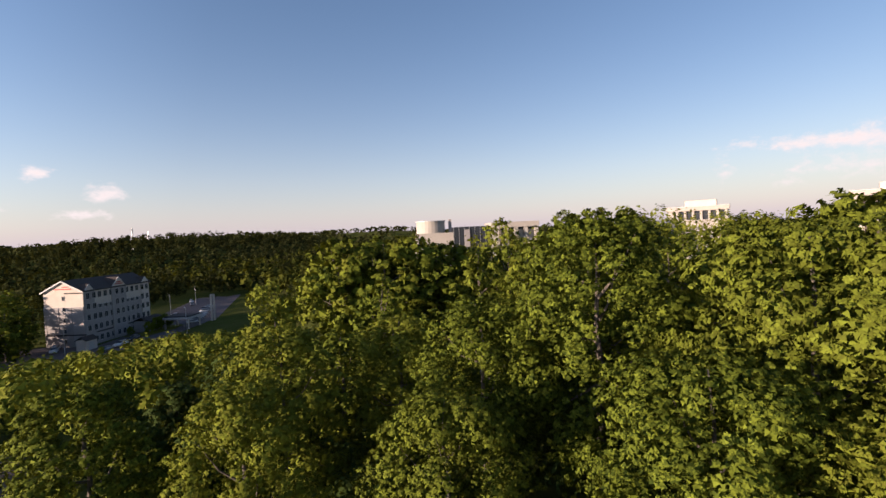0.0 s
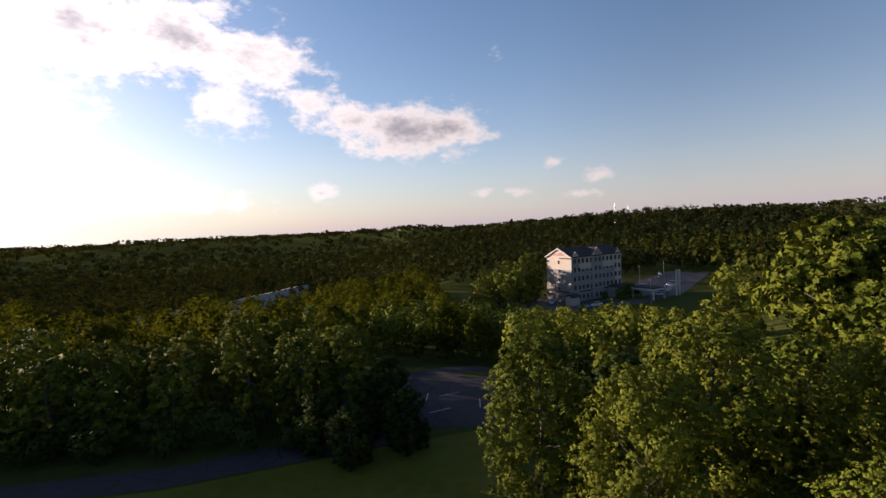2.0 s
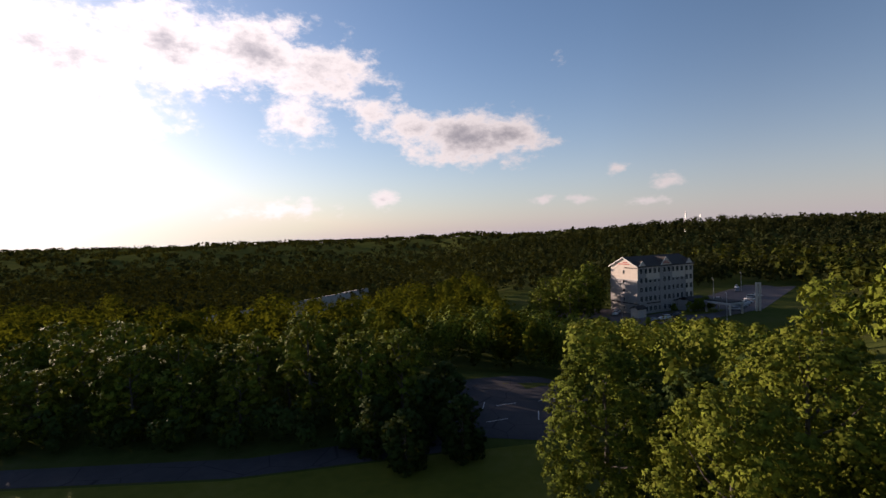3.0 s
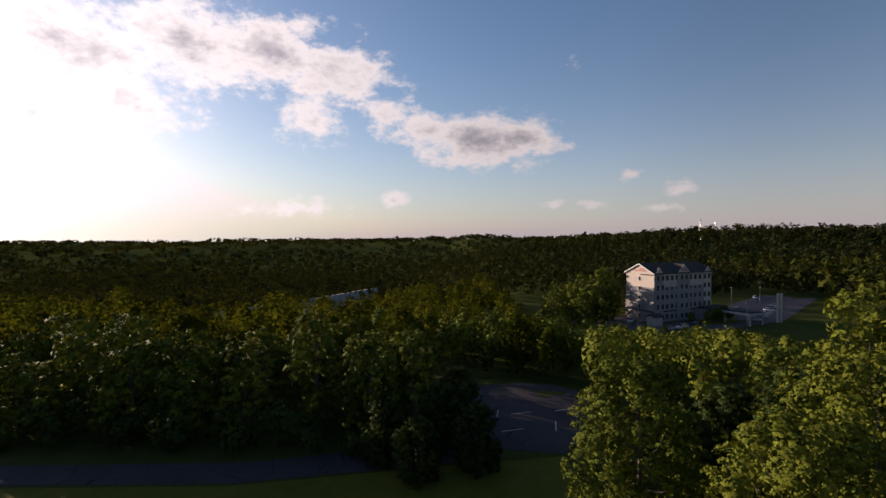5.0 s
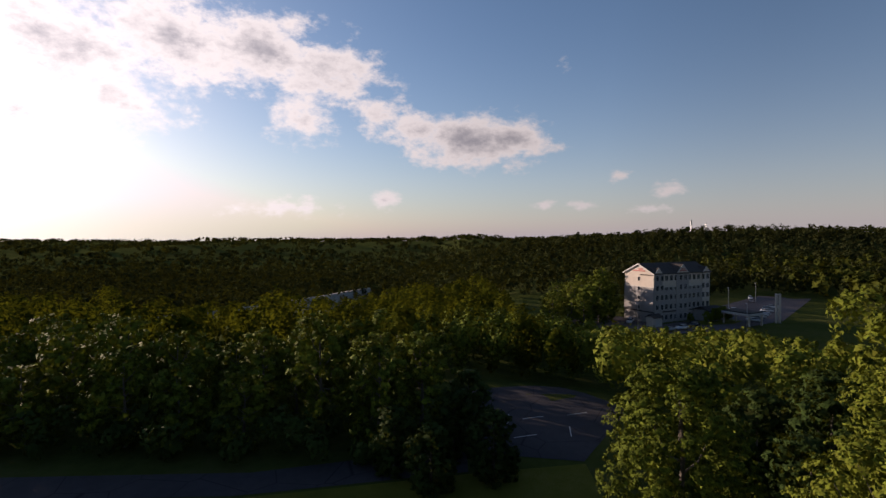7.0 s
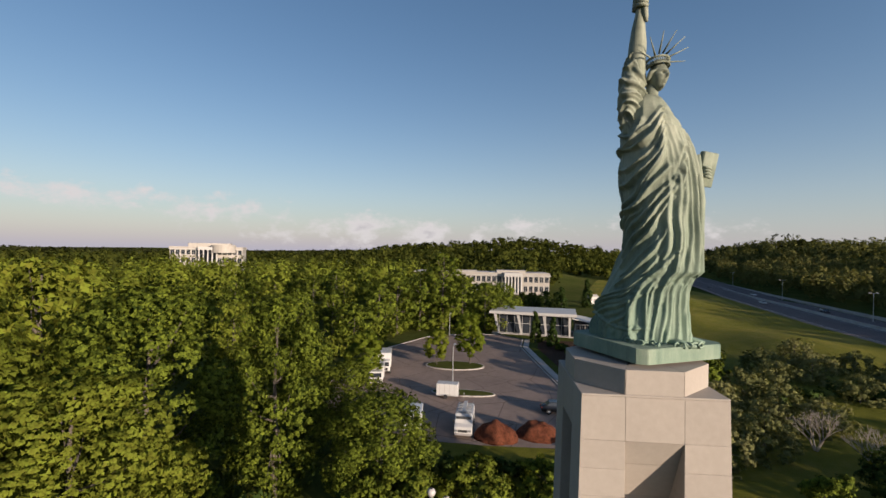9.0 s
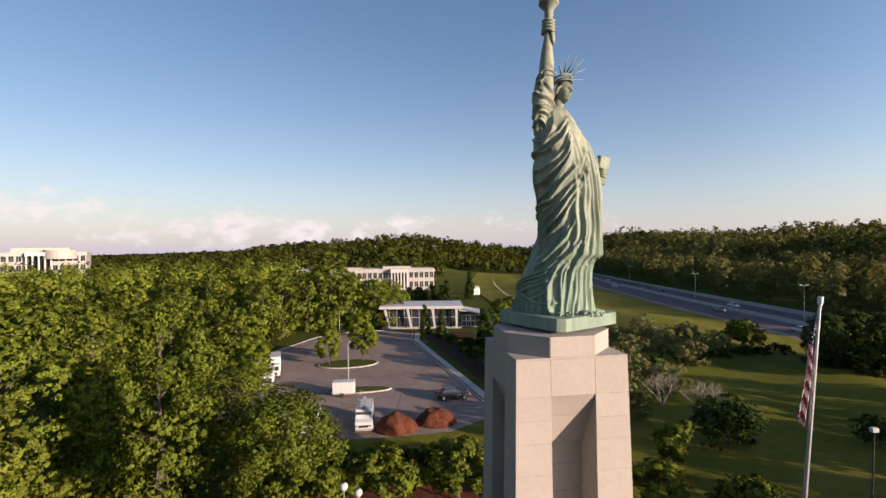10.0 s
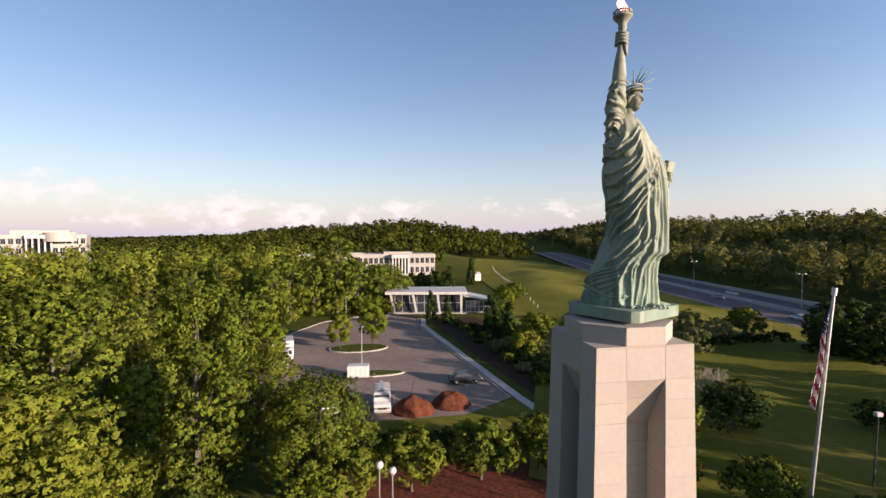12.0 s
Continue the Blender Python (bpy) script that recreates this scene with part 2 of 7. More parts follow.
SHINGLE = plain("dark_roof_shingles", (0.034, 0.027, 0.025), 0.95, 0, 0.25, 3.0)
DARK_GLASS = plain("dark_window_glass", (0.025, 0.030, 0.038), 0.12, 0, 0.2, 0.3, 0.6, 0.0)
STEEL = plain("galvanised_steel", (0.42, 0.43, 0.44), 0.45, 0.8, 0.12, 2.0)
BLACK = plain("black_rubber", (0.018, 0.018, 0.019), 0.8, 0, 0.2, 5.0)
MULCH = plain("red_bark_mulch", (0.106, 0.036, 0.019), 0.95, 0, 0.40, 3.0, 0.1, 0.05)
BED = plain("dark_bark_mulch", (0.050, 0.028, 0.017), 0.95, 0, 0.40, 2.0, 0.1, 0.05)
RED = plain("dark_red_paint", (0.32, 0.05, 0.04), 0.5)


# ---- building helpers ----
def linked(name, data, mat, parent=None, label=""):
    ob = new(name, data)
    if mat is not None and not data.materials:
        data.materials.append(mat)
    if parent is not None:
        ob.parent = parent
    if label:
        tagged(ob, label)
    return ob


def part(name, bm, mat, parent=None, label="", smooth=False):
    """Links a bmesh as one mesh object under a thing or a part."""
    data = bpy.data.meshes.new(name)
    bm.normal_update()
    bm.to_mesh(data)
    bm.free()
    if smooth:
        data.polygons.foreach_set("use_smooth", [True] * len(data.polygons))
    return linked(name, data, mat, parent, label)


def raw(name, verts, faces, mat, parent=None, label="", smooth=False):
    data = bpy.data.meshes.new(name)
    data.from_pydata([tuple(v) for v in verts], [], [tuple(f) for f in faces])
    data.update()
    if smooth:
        data.polygons.foreach_set("use_smooth", [True] * len(data.polygons))
    return linked(name, data, mat, parent, label)


def thing(name, m, label, category, group="", kind=""):
    ob = new(name)
    ob.empty_display_size = 0.2
    ob.matrix_basis = m
    return tagged(ob, label, category, group, kind)


def box(bm, x0, y0, z0, x1, y1, z1, bevel=0.0, m=None):
    out = bmesh.ops.create_cube(bm, size=1)["verts"]
    t = Matrix.Translation(((x0 + x1) / 2, (y0 + y1) / 2, (z0 + z1) / 2)) @ Matrix.Diagonal((x1 - x0, y1 - y0, z1 - z0, 1))
    bmesh.ops.transform(bm, matrix=(m @ t) if m is not None else t, verts=out)
    if bevel:
        edges = list({e for v in out for e in v.link_edges})
        bmesh.ops.bevel(bm, geom=edges, offset=bevel, segments=1, affect="EDGES")


def boxed(x0, y0, z0, x1, y1, z1, bevel=0.0, m=None):
    bm = bmesh.new()
    box(bm, x0, y0, z0, x1, y1, z1, bevel, m)
    return bm


def cone(bm, a, b, r0, r1, seg=10):
    a, b = Vector(a), Vector(b)
    m = Matrix.Translation((a + b) / 2) @ (b - a).to_track_quat("Z", "Y").to_matrix().to_4x4()
    bmesh.ops.create_cone(bm, cap_ends=True, segments=seg, radius1=r0, radius2=max(r1, 1e-4), depth=(b - a).length, matrix=m)


def coned(a, b, r0, r1, seg=10):
    bm = bmesh.new()
    cone(bm, a, b, r0, r1, seg)
    return bm


def prism(outline, z0, z1):
    """A bmesh slab over a flat outline (x, y)."""
    bm = bmesh.new()
    low = [bm.verts.new((x, y, z0)) for x, y in outline]
    top = [bm.verts.new((x, y, z1)) for x, y in outline]
    bm.faces.new(top)
    bm.faces.new(low[::-1])
    n = len(outline)
    for i in range(n):
        bm.faces.new((low[i], low[(i + 1) % n], top[(i + 1) % n], top[i]))
    bmesh.ops.recalc_face_normals(bm, faces=bm.faces)
    return bm


# ---- the lie of the land ----
def step(v):
    v = np.clip(v, 0, 1)
    return v * v * (3 - 2 * v)


def bump(x, y, cx, cy, sx, sy, h):
    return h * np.exp(-((x - cx) / sx) ** 2 - ((y - cy) / sy) ** 2)


def land(x, y):
    x, y = np.asarray(x, float), np.asarray(y, float)
    h = -5.0 * step((-y - 14) / 30) - 5.0 * step((-y - 88) / 55)
    h = h - 17.0 * step((-y - 120) / 220) * step((x + 70) / 130)
    h = h + bump(x, y, -120, -58, 58, 46, 10) + bump(x, y, -155, 15, 52, 46, 9)
    # wooded hills: beyond the highway, behind the hotel, round the horizon
    h = h + 13.0 * step((x - 112) / 110) * step((y - 50) / 110) + bump(x, y, 330, 280, 130, 130, 7) + bump(x, y, 230, 560, 90, 160, 10)
    h = h + bump(x, y, -60, 560, 190, 120, 16) + bump(x, y, -260, -520, 230, 130, 25) + bump(x, y, -480, -420, 200, 160, 16) + bump(x, y, -50, -112, 40, 26, -7)
    h = h + 2.0 * step((x - 112) / 60) * step((y - 40) / 60) * (np.sin(x / 15 + y / 29) + np.sin(y / 21 - x / 37)) + bump(x, y, -38, 318, 42, 40, 11) + bump(x, y, -124, 332, 55, 40, 9) + bump(x, y, -55, 560, 62, 90, 9) + bump(x, y, -190, 560, 60, 90, 6) + bump(x, y, 300, 200, 70, 60, 5)
    # gentle mounds in the lawn
    h = h + bump(x, y, 46, 98, 13, 26, 3.0) + bump(x, y, 30, 150, 11, 24, 2.6) + bump(x, y, 54, 50, 9, 12, 2.2) + bump(x, y, 34, 60, 8, 12, 1.2) + bump(x, y, 40, 200, 14, 26, 3.0)
    r = np.hypot(x, y)
    south = step((-y - 300) / 500)
    h = h + south * (step((r - 850) / 600) * (34 + 8 * np.sin(x / 210.0) + 5 * np.sin(x / 97.0 + 1)))
    h = h + (1 - south) * step((r - 700) / 900) * (6 * np.sin(x / 330.0 + y / 500.0) - 4)
    # level pads: hotel site
    w = step(2.6 - 1.6 * np.hypot((x + 105) / 82.0, (y + 200) / 58.0))
    h = h * (1 - w) + -10.0 * w
    w = step(2.2 - 1.4 * np.hypot((x + 4) / 24.0, (y + 66) / 20.0))
    return h * (1 - w) + -5.0 * w


def ground():
    k = 160
    s = np.sinh(np.linspace(-5.2, 5.2, k)) / np.sinh(5.2) * 4200
    gx, gy = np.meshgrid(s, s)
    v = np.stack([gx, gy, land(gx, gy)], -1).reshape(-1, 3)
    i = np.arange(k * k).reshape(k, k)
    f = np.stack([i[:-1, :-1], i[:-1, 1:], i[1:, 1:], i[1:, :-1]], -1).reshape(-1, 4)
    ob = raw("ground", v.tolist(), f.tolist(), GROUND, smooth=True)
    tagged(ob, "rolling ground with leaf litter and rough grass under the woods", "ground", kind="structure")


ground()


def sheet(name, outline, lift, mat, label, category, cell=4.0):
    """A thin sheet laid over the land inside an outline, cut into cells so that it follows the slope."""
    bm = bmesh.new()
    bm.faces.new([bm.verts.new((x, y, 0)) for x, y in outline])
    xs, ys = [p[0] for p in outline], [p[1] for p in outline]
    for axis, lo, hi in ((0, min(xs), max(xs)), (1, min(ys), max(ys))):
        c = lo + cell
        while c < hi:
            co, no = [0, 0, 0], [0, 0, 0]
            co[axis], no[axis] = c, 1
            bmesh.ops.bisect_plane(bm, geom=bm.verts[:] + bm.edges[:] + bm.faces[:], plane_co=co, plane_no=no)
            c += cell
    for v in bm.verts:
        v.co.z = float(land(v.co.x, v.co.y)) + lift
    bmesh.ops.recalc_face_normals(bm, faces=bm.faces)
    if sum(f.normal.z for f in bm.faces) < 0:
        bmesh.ops.reverse_faces(bm, faces=bm.faces)
    return tagged(part(name, bm, mat, smooth=True), label, category, kind="structure")


def rounded(points, n=6):
    """A closed outline with its corners cut round."""
    out = []
    k = len(points)
    for i in range(k):
        p, a, b = Vector(points[i]), Vector(points[i - 1]), Vector(points[(i + 1) % k])
        p0, p1 = p + (a - p) * 0.25, p + (b - p) * 0.25
        for j in range(n + 1):
            t = j / n
            out.append(tuple((1 - t) ** 2 * p0 + 2 * t * (1 - t) * p + t * t * p1))
    return out

# ---- trees ----
def leaf_data(name, corners, shade, mat):
    """Single leaves as one mesh: their corners (n, 3, 3), and the way in which each leaf's clump faces, by which it takes the light."""
    n = len(corners)
    face = np.cross(corners[:, 1] - corners[:, 0], corners[:, 2] - corners[:, 0])
    turned = (face * shade).sum(-1) < 0
    corners[turned] = corners[turned][:, ::-1]
    data = bpy.data.meshes.new(name)
    data.vertices.add(n * 3)
    data.vertices.foreach_set("co", corners.reshape(-1))
    data.loops.add(n * 3)
    data.loops.foreach_set("vertex_index", np.arange(n * 3))
    data.polygons.add(n)
    data.polygons.foreach_set("loop_start", np.arange(n) * 3)
    data.update(calc_edges=True)
    data.polygons.foreach_set("use_smooth", np.ones(n, bool))
    data.normals_split_custom_set_from_vertices(np.repeat(shade, 3, 0))
    data.materials.append(mat)
    return data


def unit(v):
    return v / np.linalg.norm(v, axis=-1, keepdims=True)


def leaf_mesh(name, lobes, leaves, size, mat, seed, flat=0.0, droop=0.3):
    """A crown: clumps of leaves over the lobes (x, y, z, radius), thick on the outside, with larger shaded leaves within."""
    rng = np.random.default_rng(seed)
    lob = np.array(lobes, float)
    middle = np.array([0, 0, lob[:, 2].mean() - 0.1 * np.ptp(lob[:, 2])])
    weight = lob[:, 3] ** 2
    weight = weight / weight.sum()
    inner = leaves // 5
    sprays = max(30, leaves // 22)
    home = rng.choice(len(lob), sprays, p=weight)
    outward = unit((lob[home, :3] - middle) * [1, 1, 0.7] + 1e-3)
    out = unit(rng.normal(size=(sprays, 3)) + outward * 0.75 + [0, 0, 0.30])
    reach = lob[home, 3] * rng.uniform(0.80, 1.10, sprays)
    heart = lob[home, :3] + out * reach[:, None] * [1, 1, 1 - flat]
    wide_ = size * rng.uniform(1.2, 2.6, sprays)
    which = rng.integers(0, sprays, leaves)
    way = unit(rng.normal(size=(leaves, 3)))
    spread = rng.uniform(0.1, 1.0, leaves) ** 0.5
    centre = heart[which] + way * (wide_[which] * spread)[:, None] * [1, 1, 0.55]
    shade = unit(out[which] * 0.85 + outward[which] * 0.35 + way * 0.22 + rng.normal(size=(leaves, 3)) * 0.13)
    s = size * rng.uniform(0.65, 1.4, leaves)[:, None]
    pick = rng.choice(len(lob), inner, p=weight)
    deep = unit(rng.normal(size=(inner, 3)))
    centre[:inner] = lob[pick, :3] * [0.92, 0.92, 1] + deep * (lob[pick, 3] * rng.uniform(0.40, 0.80, inner))[:, None] * [1, 1, 1 - flat]
    shade[:inner] = deep
    s[:inner] = np.minimum(lob[pick, 3] * 0.4, size * 1.6)[:, None]
    normal = unit(shade + rng.normal(size=(leaves, 3)) * 0.30)
    side = unit(np.cross(normal, rng.normal(size=(leaves, 3))))
    along = np.cross(normal, side)
    v = np.stack([centre - along * s * 0.7 - side * s * 0.62, centre - along * s * 0.7 + side * s * 0.62, centre + along * s * 0.9 - normal * s * droop], 1)
    return leaf_data(name, v, shade, mat)


def limbs_mesh(name, height, girth, tips, seed, fork=0.35):
    """A tapered trunk with bent limbs that reach to the given tips."""
    rnd = random.Random(seed)
    bm = bmesh.new()
    knots = [Vector((0, 0, -0.6))]
    for i in range(1, 6):
        knots.append(Vector((rnd.uniform(-1, 1) * 0.018 * height * i / 5, rnd.uniform(-1, 1) * 0.018 * height * i / 5, height * 0.9 * i / 5)))
    for i in range(5):
        cone(bm, knots[i], knots[i + 1], girth * (1 - 0.17 * i) * (1.35 if i == 0 else 1), girth * (1 - 0.17 * (i + 1)), 7)
    for tip in tips:
        tip = Vector(tip)
        root = knots[2].lerp(knots[5], min(1, max(0, (tip.z * 0.75 - knots[2].z) / max(0.1, knots[5].z - knots[2].z))))
        mid = root.lerp(tip, 0.5) + Vector((0, 0, -0.06 * height * rnd.random()))
        cone(bm, root, mid, girth * 0.34, girth * 0.2, 5)
        cone(bm, mid, tip, girth * 0.2, girth * 0.05, 5)
    data = bpy.data.meshes.new(name)
    bm.to_mesh(data)
    bm.free()
    data.materials.append(BARK)
    return data


def crown_lobes(height, radius, count, seed, low=0.3, shape="round"):
    """Clumps set over the outside of a crown, a few of them within it, of uneven size and reach."""
    rnd = random.Random(seed)
    lobes = []
    for i in range(count):
        t = (i + rnd.random()) / count
        z = height * (low + (0.97 - low) * t)
        if shape == "round":
            reach = radius * math.sqrt(max(0.03, 1 - ((t - 0.40) / 0.62) ** 2))
        elif shape == "cone":
            reach = radius * (1.0 - t * 0.93)
        else:
            reach = radius * (0.80 + 0.26 * math.sin(t * 3.0)) * math.sqrt(max(0.06, 1 - max(0.0, (t - 0.55) / 0.46) ** 2))
        a = i * 2.399 + rnd.uniform(-0.5, 0.5)
        d = reach * (rnd.uniform(0.72, 1.0) if i % 5 else rnd.uniform(0.2, 0.55))
        r = radius * rnd.uniform(0.17, 0.31) * (0.6 + 0.4 * reach / radius) + 0.12
        lobes.append((d * math.cos(a) * 0.9, d * math.sin(a) * 0.9, z - 0.5 * r - (0.05 * height if t > 0.93 else 0), r))
    return lobes


KINDS = {}
TALL = {}
# strips of the western wood where the trees are lower
LOW_STRIPS = [[(-45, -9), (-45, 3), (-172, 10), (-172, -14)], [(-42, 2), (-42, 10), (-166, 52), (-166, 26)]]


# gaps in the wood where no tree stands
GLADES = [[(-17, 3), (-20.5, 13.5), (-38, 37), (-47, 30), (-31, 9.5)], [(-19, -29), (-23, -27), (-31, -38), (-42, -50), (-42, -60), (-23, -62), (-21, -46)], [(-12, -7), (-12, 3), (-21, 3), (-21, -7)]]


def tree_kind(name, height, radius, count, leaves, size, mat, seed, low=0.3, shape="round", girth=None, flat=0.1):
    lobes = crown_lobes(height, radius, count, seed, low, shape)
    TALL[name] = height
    tips = [l[:3] for l in lobes[:: max(1, count // 9)]]
    KINDS[name] = (leaf_mesh("crown", lobes, leaves, size, mat, seed, flat), limbs_mesh("trunk", height, girth or height * 0.018, tips, seed))


tree_kind("oak_a", 15, 5.2, 105, 11000, 0.18, LEAF, 1, 0.22)
tree_kind("fine_a", 15, 5.2, 105, 52000, 0.096, LEAF, 1, 0.22)
tree_kind("oak_b", 16, 4.8, 100, 11000, 0.18, LEAF, 2, 0.18)
tree_kind("fine_b", 16, 4.8, 100, 52000, 0.096, LEAF, 2, 0.18)
tree_kind("oak_c", 13, 5.4, 105, 11000, 0.18, LEAF, 3, 0.2)
tree_kind("fine_c", 13, 5.4, 105, 52000, 0.096, LEAF, 3, 0.2)
tree_kind("dense", 17, 4.6, 110, 46000, 0.112, LEAF, 4, 0.06, "tall")
tree_kind("small", 5.2, 2.9, 30, 7000, 0.13, LEAF, 5, 0.38, girth=0.1, flat=0.3)
tree_kind("young", 6.0, 1.9, 30, 5600, 0.13, LEAF_LIME, 6, 0.28, girth=0.07)
tree_kind("cedar", 6.0, 1.7, 40, 6000, 0.12, LEAF_DARK, 7, 0.03, "cone", girth=0.12)
tree_kind("mid_a", 15, 4.8, 66, 3000, 0.32, LEAF, 8, 0.12)
tree_kind("mid_b", 16, 4.3, 62, 3000, 0.31, LEAF, 9, 0.10)
tree_kind("mid_c", 13, 5.0, 66, 3000, 0.32, LEAF, 10, 0.10)
tree_kind("mid_d", 17, 3.8, 66, 3000, 0.30, LEAF, 11, 0.06, "tall")
tree_kind("bushy", 9.0, 3.3, 60, 9000, 0.18, LEAF_DARK, 13, 0.03)
tree_kind("scrub", 4.6, 2.9, 36, 4600, 0.13, LEAF_GREY, 14, 0.08, girth=0.09, flat=0.2)

TREE_TEXT = {
    "oak": "broad green deciduous tree with a full leafy crown",
    "bushy": "rounded dark green tree with leaves down to the ground",
    "dense": "tall dense green tree with an upright oval crown",
    "small": "small spreading ornamental tree with green leaves",
    "young": "slim young lime green tree with a light crown",
    "scrub": "low spreading grey green scrubby tree on the lawn",
    "cedar": "dark green conical evergreen beside the path",
    "mid": "green deciduous woodland tree on the slope",
}
taken = []


def plant(kind, x, y, scale=1.0, turn=0.0, stretch=1.0, label="", group="woodland trees", z=None):
    key = kind if kind in TREE_TEXT else kind.split("_")[0]
    if kind.startswith("oak") and math.hypot(x + 3, y + 8) < 42:
        kind = "fine" + kind[3:]
    crown, trunk = KINDS[kind]
    base = float(land(x, y)) if z is None else z
    ob = thing("tree", Matrix.Translation((x, y, base)) @ Matrix.Rotation(turn, 4, "Z") @ Matrix.Diagonal((scale, scale, scale * stretch, 1)),
               label or TREE_TEXT[key], "tree", group)
    for nm, data in (("trunk", trunk), ("crown", crown)):
        o = new(nm, data)
        o.parent = ob
    taken.append((x, y))
    return ob


def inside(x, y, poly):
    hit, n = False, len(poly)
    for i in range(n):
        (x0, y0), (x1, y1) = poly[i], poly[i - 1]
        if (y0 > y) != (y1 > y) and x < (x1 - x0) * (y - y0) / (y1 - y0) + x0:
            hit = not hit
    return hit


def woods(poly, spacing, kinds, seed, low=0.8, high=1.15, keep=4.0, group="woodland trees"):
    """Trees over an outline on a jittered grid, clear of what already stands."""
    rnd = random.Random(seed)
    xs, ys = [p[0] for p in poly], [p[1] for p in poly]
    y = min(ys)
    row = 0
    while y < max(ys):
        x = min(xs) + (row % 2) * spacing / 2
        while x < max(xs):
            px, py = x + rnd.uniform(-0.38, 0.38) * spacing, y + rnd.uniform(-0.38, 0.38) * spacing
            k, s, a, q = rnd.choice(kinds), rnd.uniform(low, high), rnd.uniform(0, 6.28), rnd.uniform(0.88, 1.12)
            if math.hypot(px + 3, py + 8) < 52 and k.startswith("mid"):
                k = "oak_" + "abc"[row % 3]
            if any(inside(px, py, strip_) for strip_ in LOW_STRIPS):
                s = min(s, (21.8 - float(land(px, py))) / TALL[k])
                q = min(q, 1.0)
            if inside(px, py, poly) and not any(inside(px, py, glade) for glade in GLADES) and all((px - u) ** 2 + (py - w) ** 2 > keep ** 2 for u, w in taken):
                plant(k, px, py, s, a, q, group=group)
            x += spacing
        y += spacing * 0.87
        row += 1


def far_woods(name, points, quads, size, seed, label, mat=None, tall=13.0, wide=4.2, fall=0.0):
    """Distant trees joined into one: each is an uneven crown of leaf sprays, of its own height, width and set of clumps.
    fall: their tops step down the slope away from the pedestal."""
    rng = np.random.default_rng(seed)
    pts = np.asarray(points, float)
    scale = rng.uniform(0.62, 1.22, len(pts))
    if fall:
        line = 20.0 - fall * rng.uniform(0.92, 1.08, len(pts)) * np.hypot(pts[:, 0], pts[:, 1] + 6) - land(pts[:, 0], pts[:, 1])
        scale = np.minimum(scale, line / tall)
        pts, scale = pts[scale > 0.16], scale[scale > 0.16]
    n = len(pts)
    slim = rng.uniform(0.8, 1.2, (n, 1))
    lumps = 7
    hub = unit(rng.normal(size=(n, lumps, 3)) + [0, 0, 0.35]) * [0.62, 0.62, 0.60]
    pick = rng.integers(0, lumps, (n, quads))
    home = np.take_along_axis(hub, pick[..., None], 1)
    way = unit(rng.normal(size=(n, quads, 3)) + unit(home) * 0.9 + [0, 0, 0.25])
    off = home + way * (0.46 + 0.07 * rng.normal(size=(n, quads, 1)))
    rad = np.stack([wide * slim[:, 0], wide * slim[:, 0], np.full(n, tall * 0.46)], -1) * scale[:, None]
    centre = np.concatenate([pts, (land(pts[:, 0], pts[:, 1]) + tall * 0.54 * scale)[:, None]], 1)[:, None] + off * rad[:, None]
    shade = unit(way * 0.7 + unit(off) * 0.55 + 0.12 * rng.normal(size=way.shape))
    normal = unit(shade + 0.28 * rng.normal(size=way.shape))
    side = unit(np.cross(normal, rng.normal(size=way.shape)))
    along = np.cross(normal, side)
    s = size * rng.uniform(0.6, 1.4, (n, quads, 1))
    v = np.stack([centre - along * s * 0.8 - side * s * 0.75, centre - along * s * 0.8 + side * s * 0.75, centre + along * s], 2).reshape(-1, 3, 3)
    ob = new(name, leaf_data(name, v, shade.reshape(-1, 3), mat or LEAF_FAR))
    return tagged(ob, label, "woods", kind="stuff")


def scatter(x0, y0, x1, y1, spacing, seed, test):
    rng = np.random.default_rng(seed)
    gx, gy = np.meshgrid(np.arange(x0, x1, spacing), np.arange(y0, y1, spacing))
    p = np.stack([gx.ravel(), gy.ravel()], 1) + rng.uniform(-0.5, 0.5, (gx.size, 2)) * spacing
    return p[test(p[:, 0], p[:, 1])]

# ---- ground sheets ----
LOT = [(-36, 50), (-37, 78), (-33, 92), (-26, 99), (-17, 101), (-11, 97), (-10.5, 88), (0.6, 52), (3.4, 43), (-2.5, 37.6), (-9, 36.2), (-15, 35.5), (-24, 37), (-33, 43)]
sheet("parking_lot", LOT, 0.06, ASPHALT, "worn grey asphalt visitor parking lot with cracks", "parking lot", 8)
sheet("lawn_east", [(2, 24), (12, 19), (22, 8), (44, -20), (73, -40), (72, 60), (70, 150), (72, 240), (60, 330), (20, 330), (8, 240), (14, 140), (12, 110), (10, 60)], 0.16, LAWN,
      "sunlit mown lawn sloping between the plaza and the highway", "lawn", 5)
sheet("lawn_strip", [(-24, 28), (-24, 37), (-15, 35.4), (-2.5, 37.5), (3.6, 42.9), (6, 40), (4, 30), (-8, 27)], 0.04, LAWN, "mown grass strip along the edge of the lot", "lawn", 8)
sheet("plaza_bed", rounded([(-13, 10), (-13, 25), (0, 27), (14, 27), (24, 20), (14, -8), (-10, -8)]), 0.05, MULCH, "red brown bark mulch bed round the pedestal", "planting bed", 6)

HW = [(70, -140), (71, 0), (73, 90), (72, 150), (74, 240), (82, 420), (100, 700), (132, 1150)]
HE = [(101, -140), (100, 0), (98, 90), (97, 150), (98, 240), (106, 420), (124, 700), (156, 1150)]


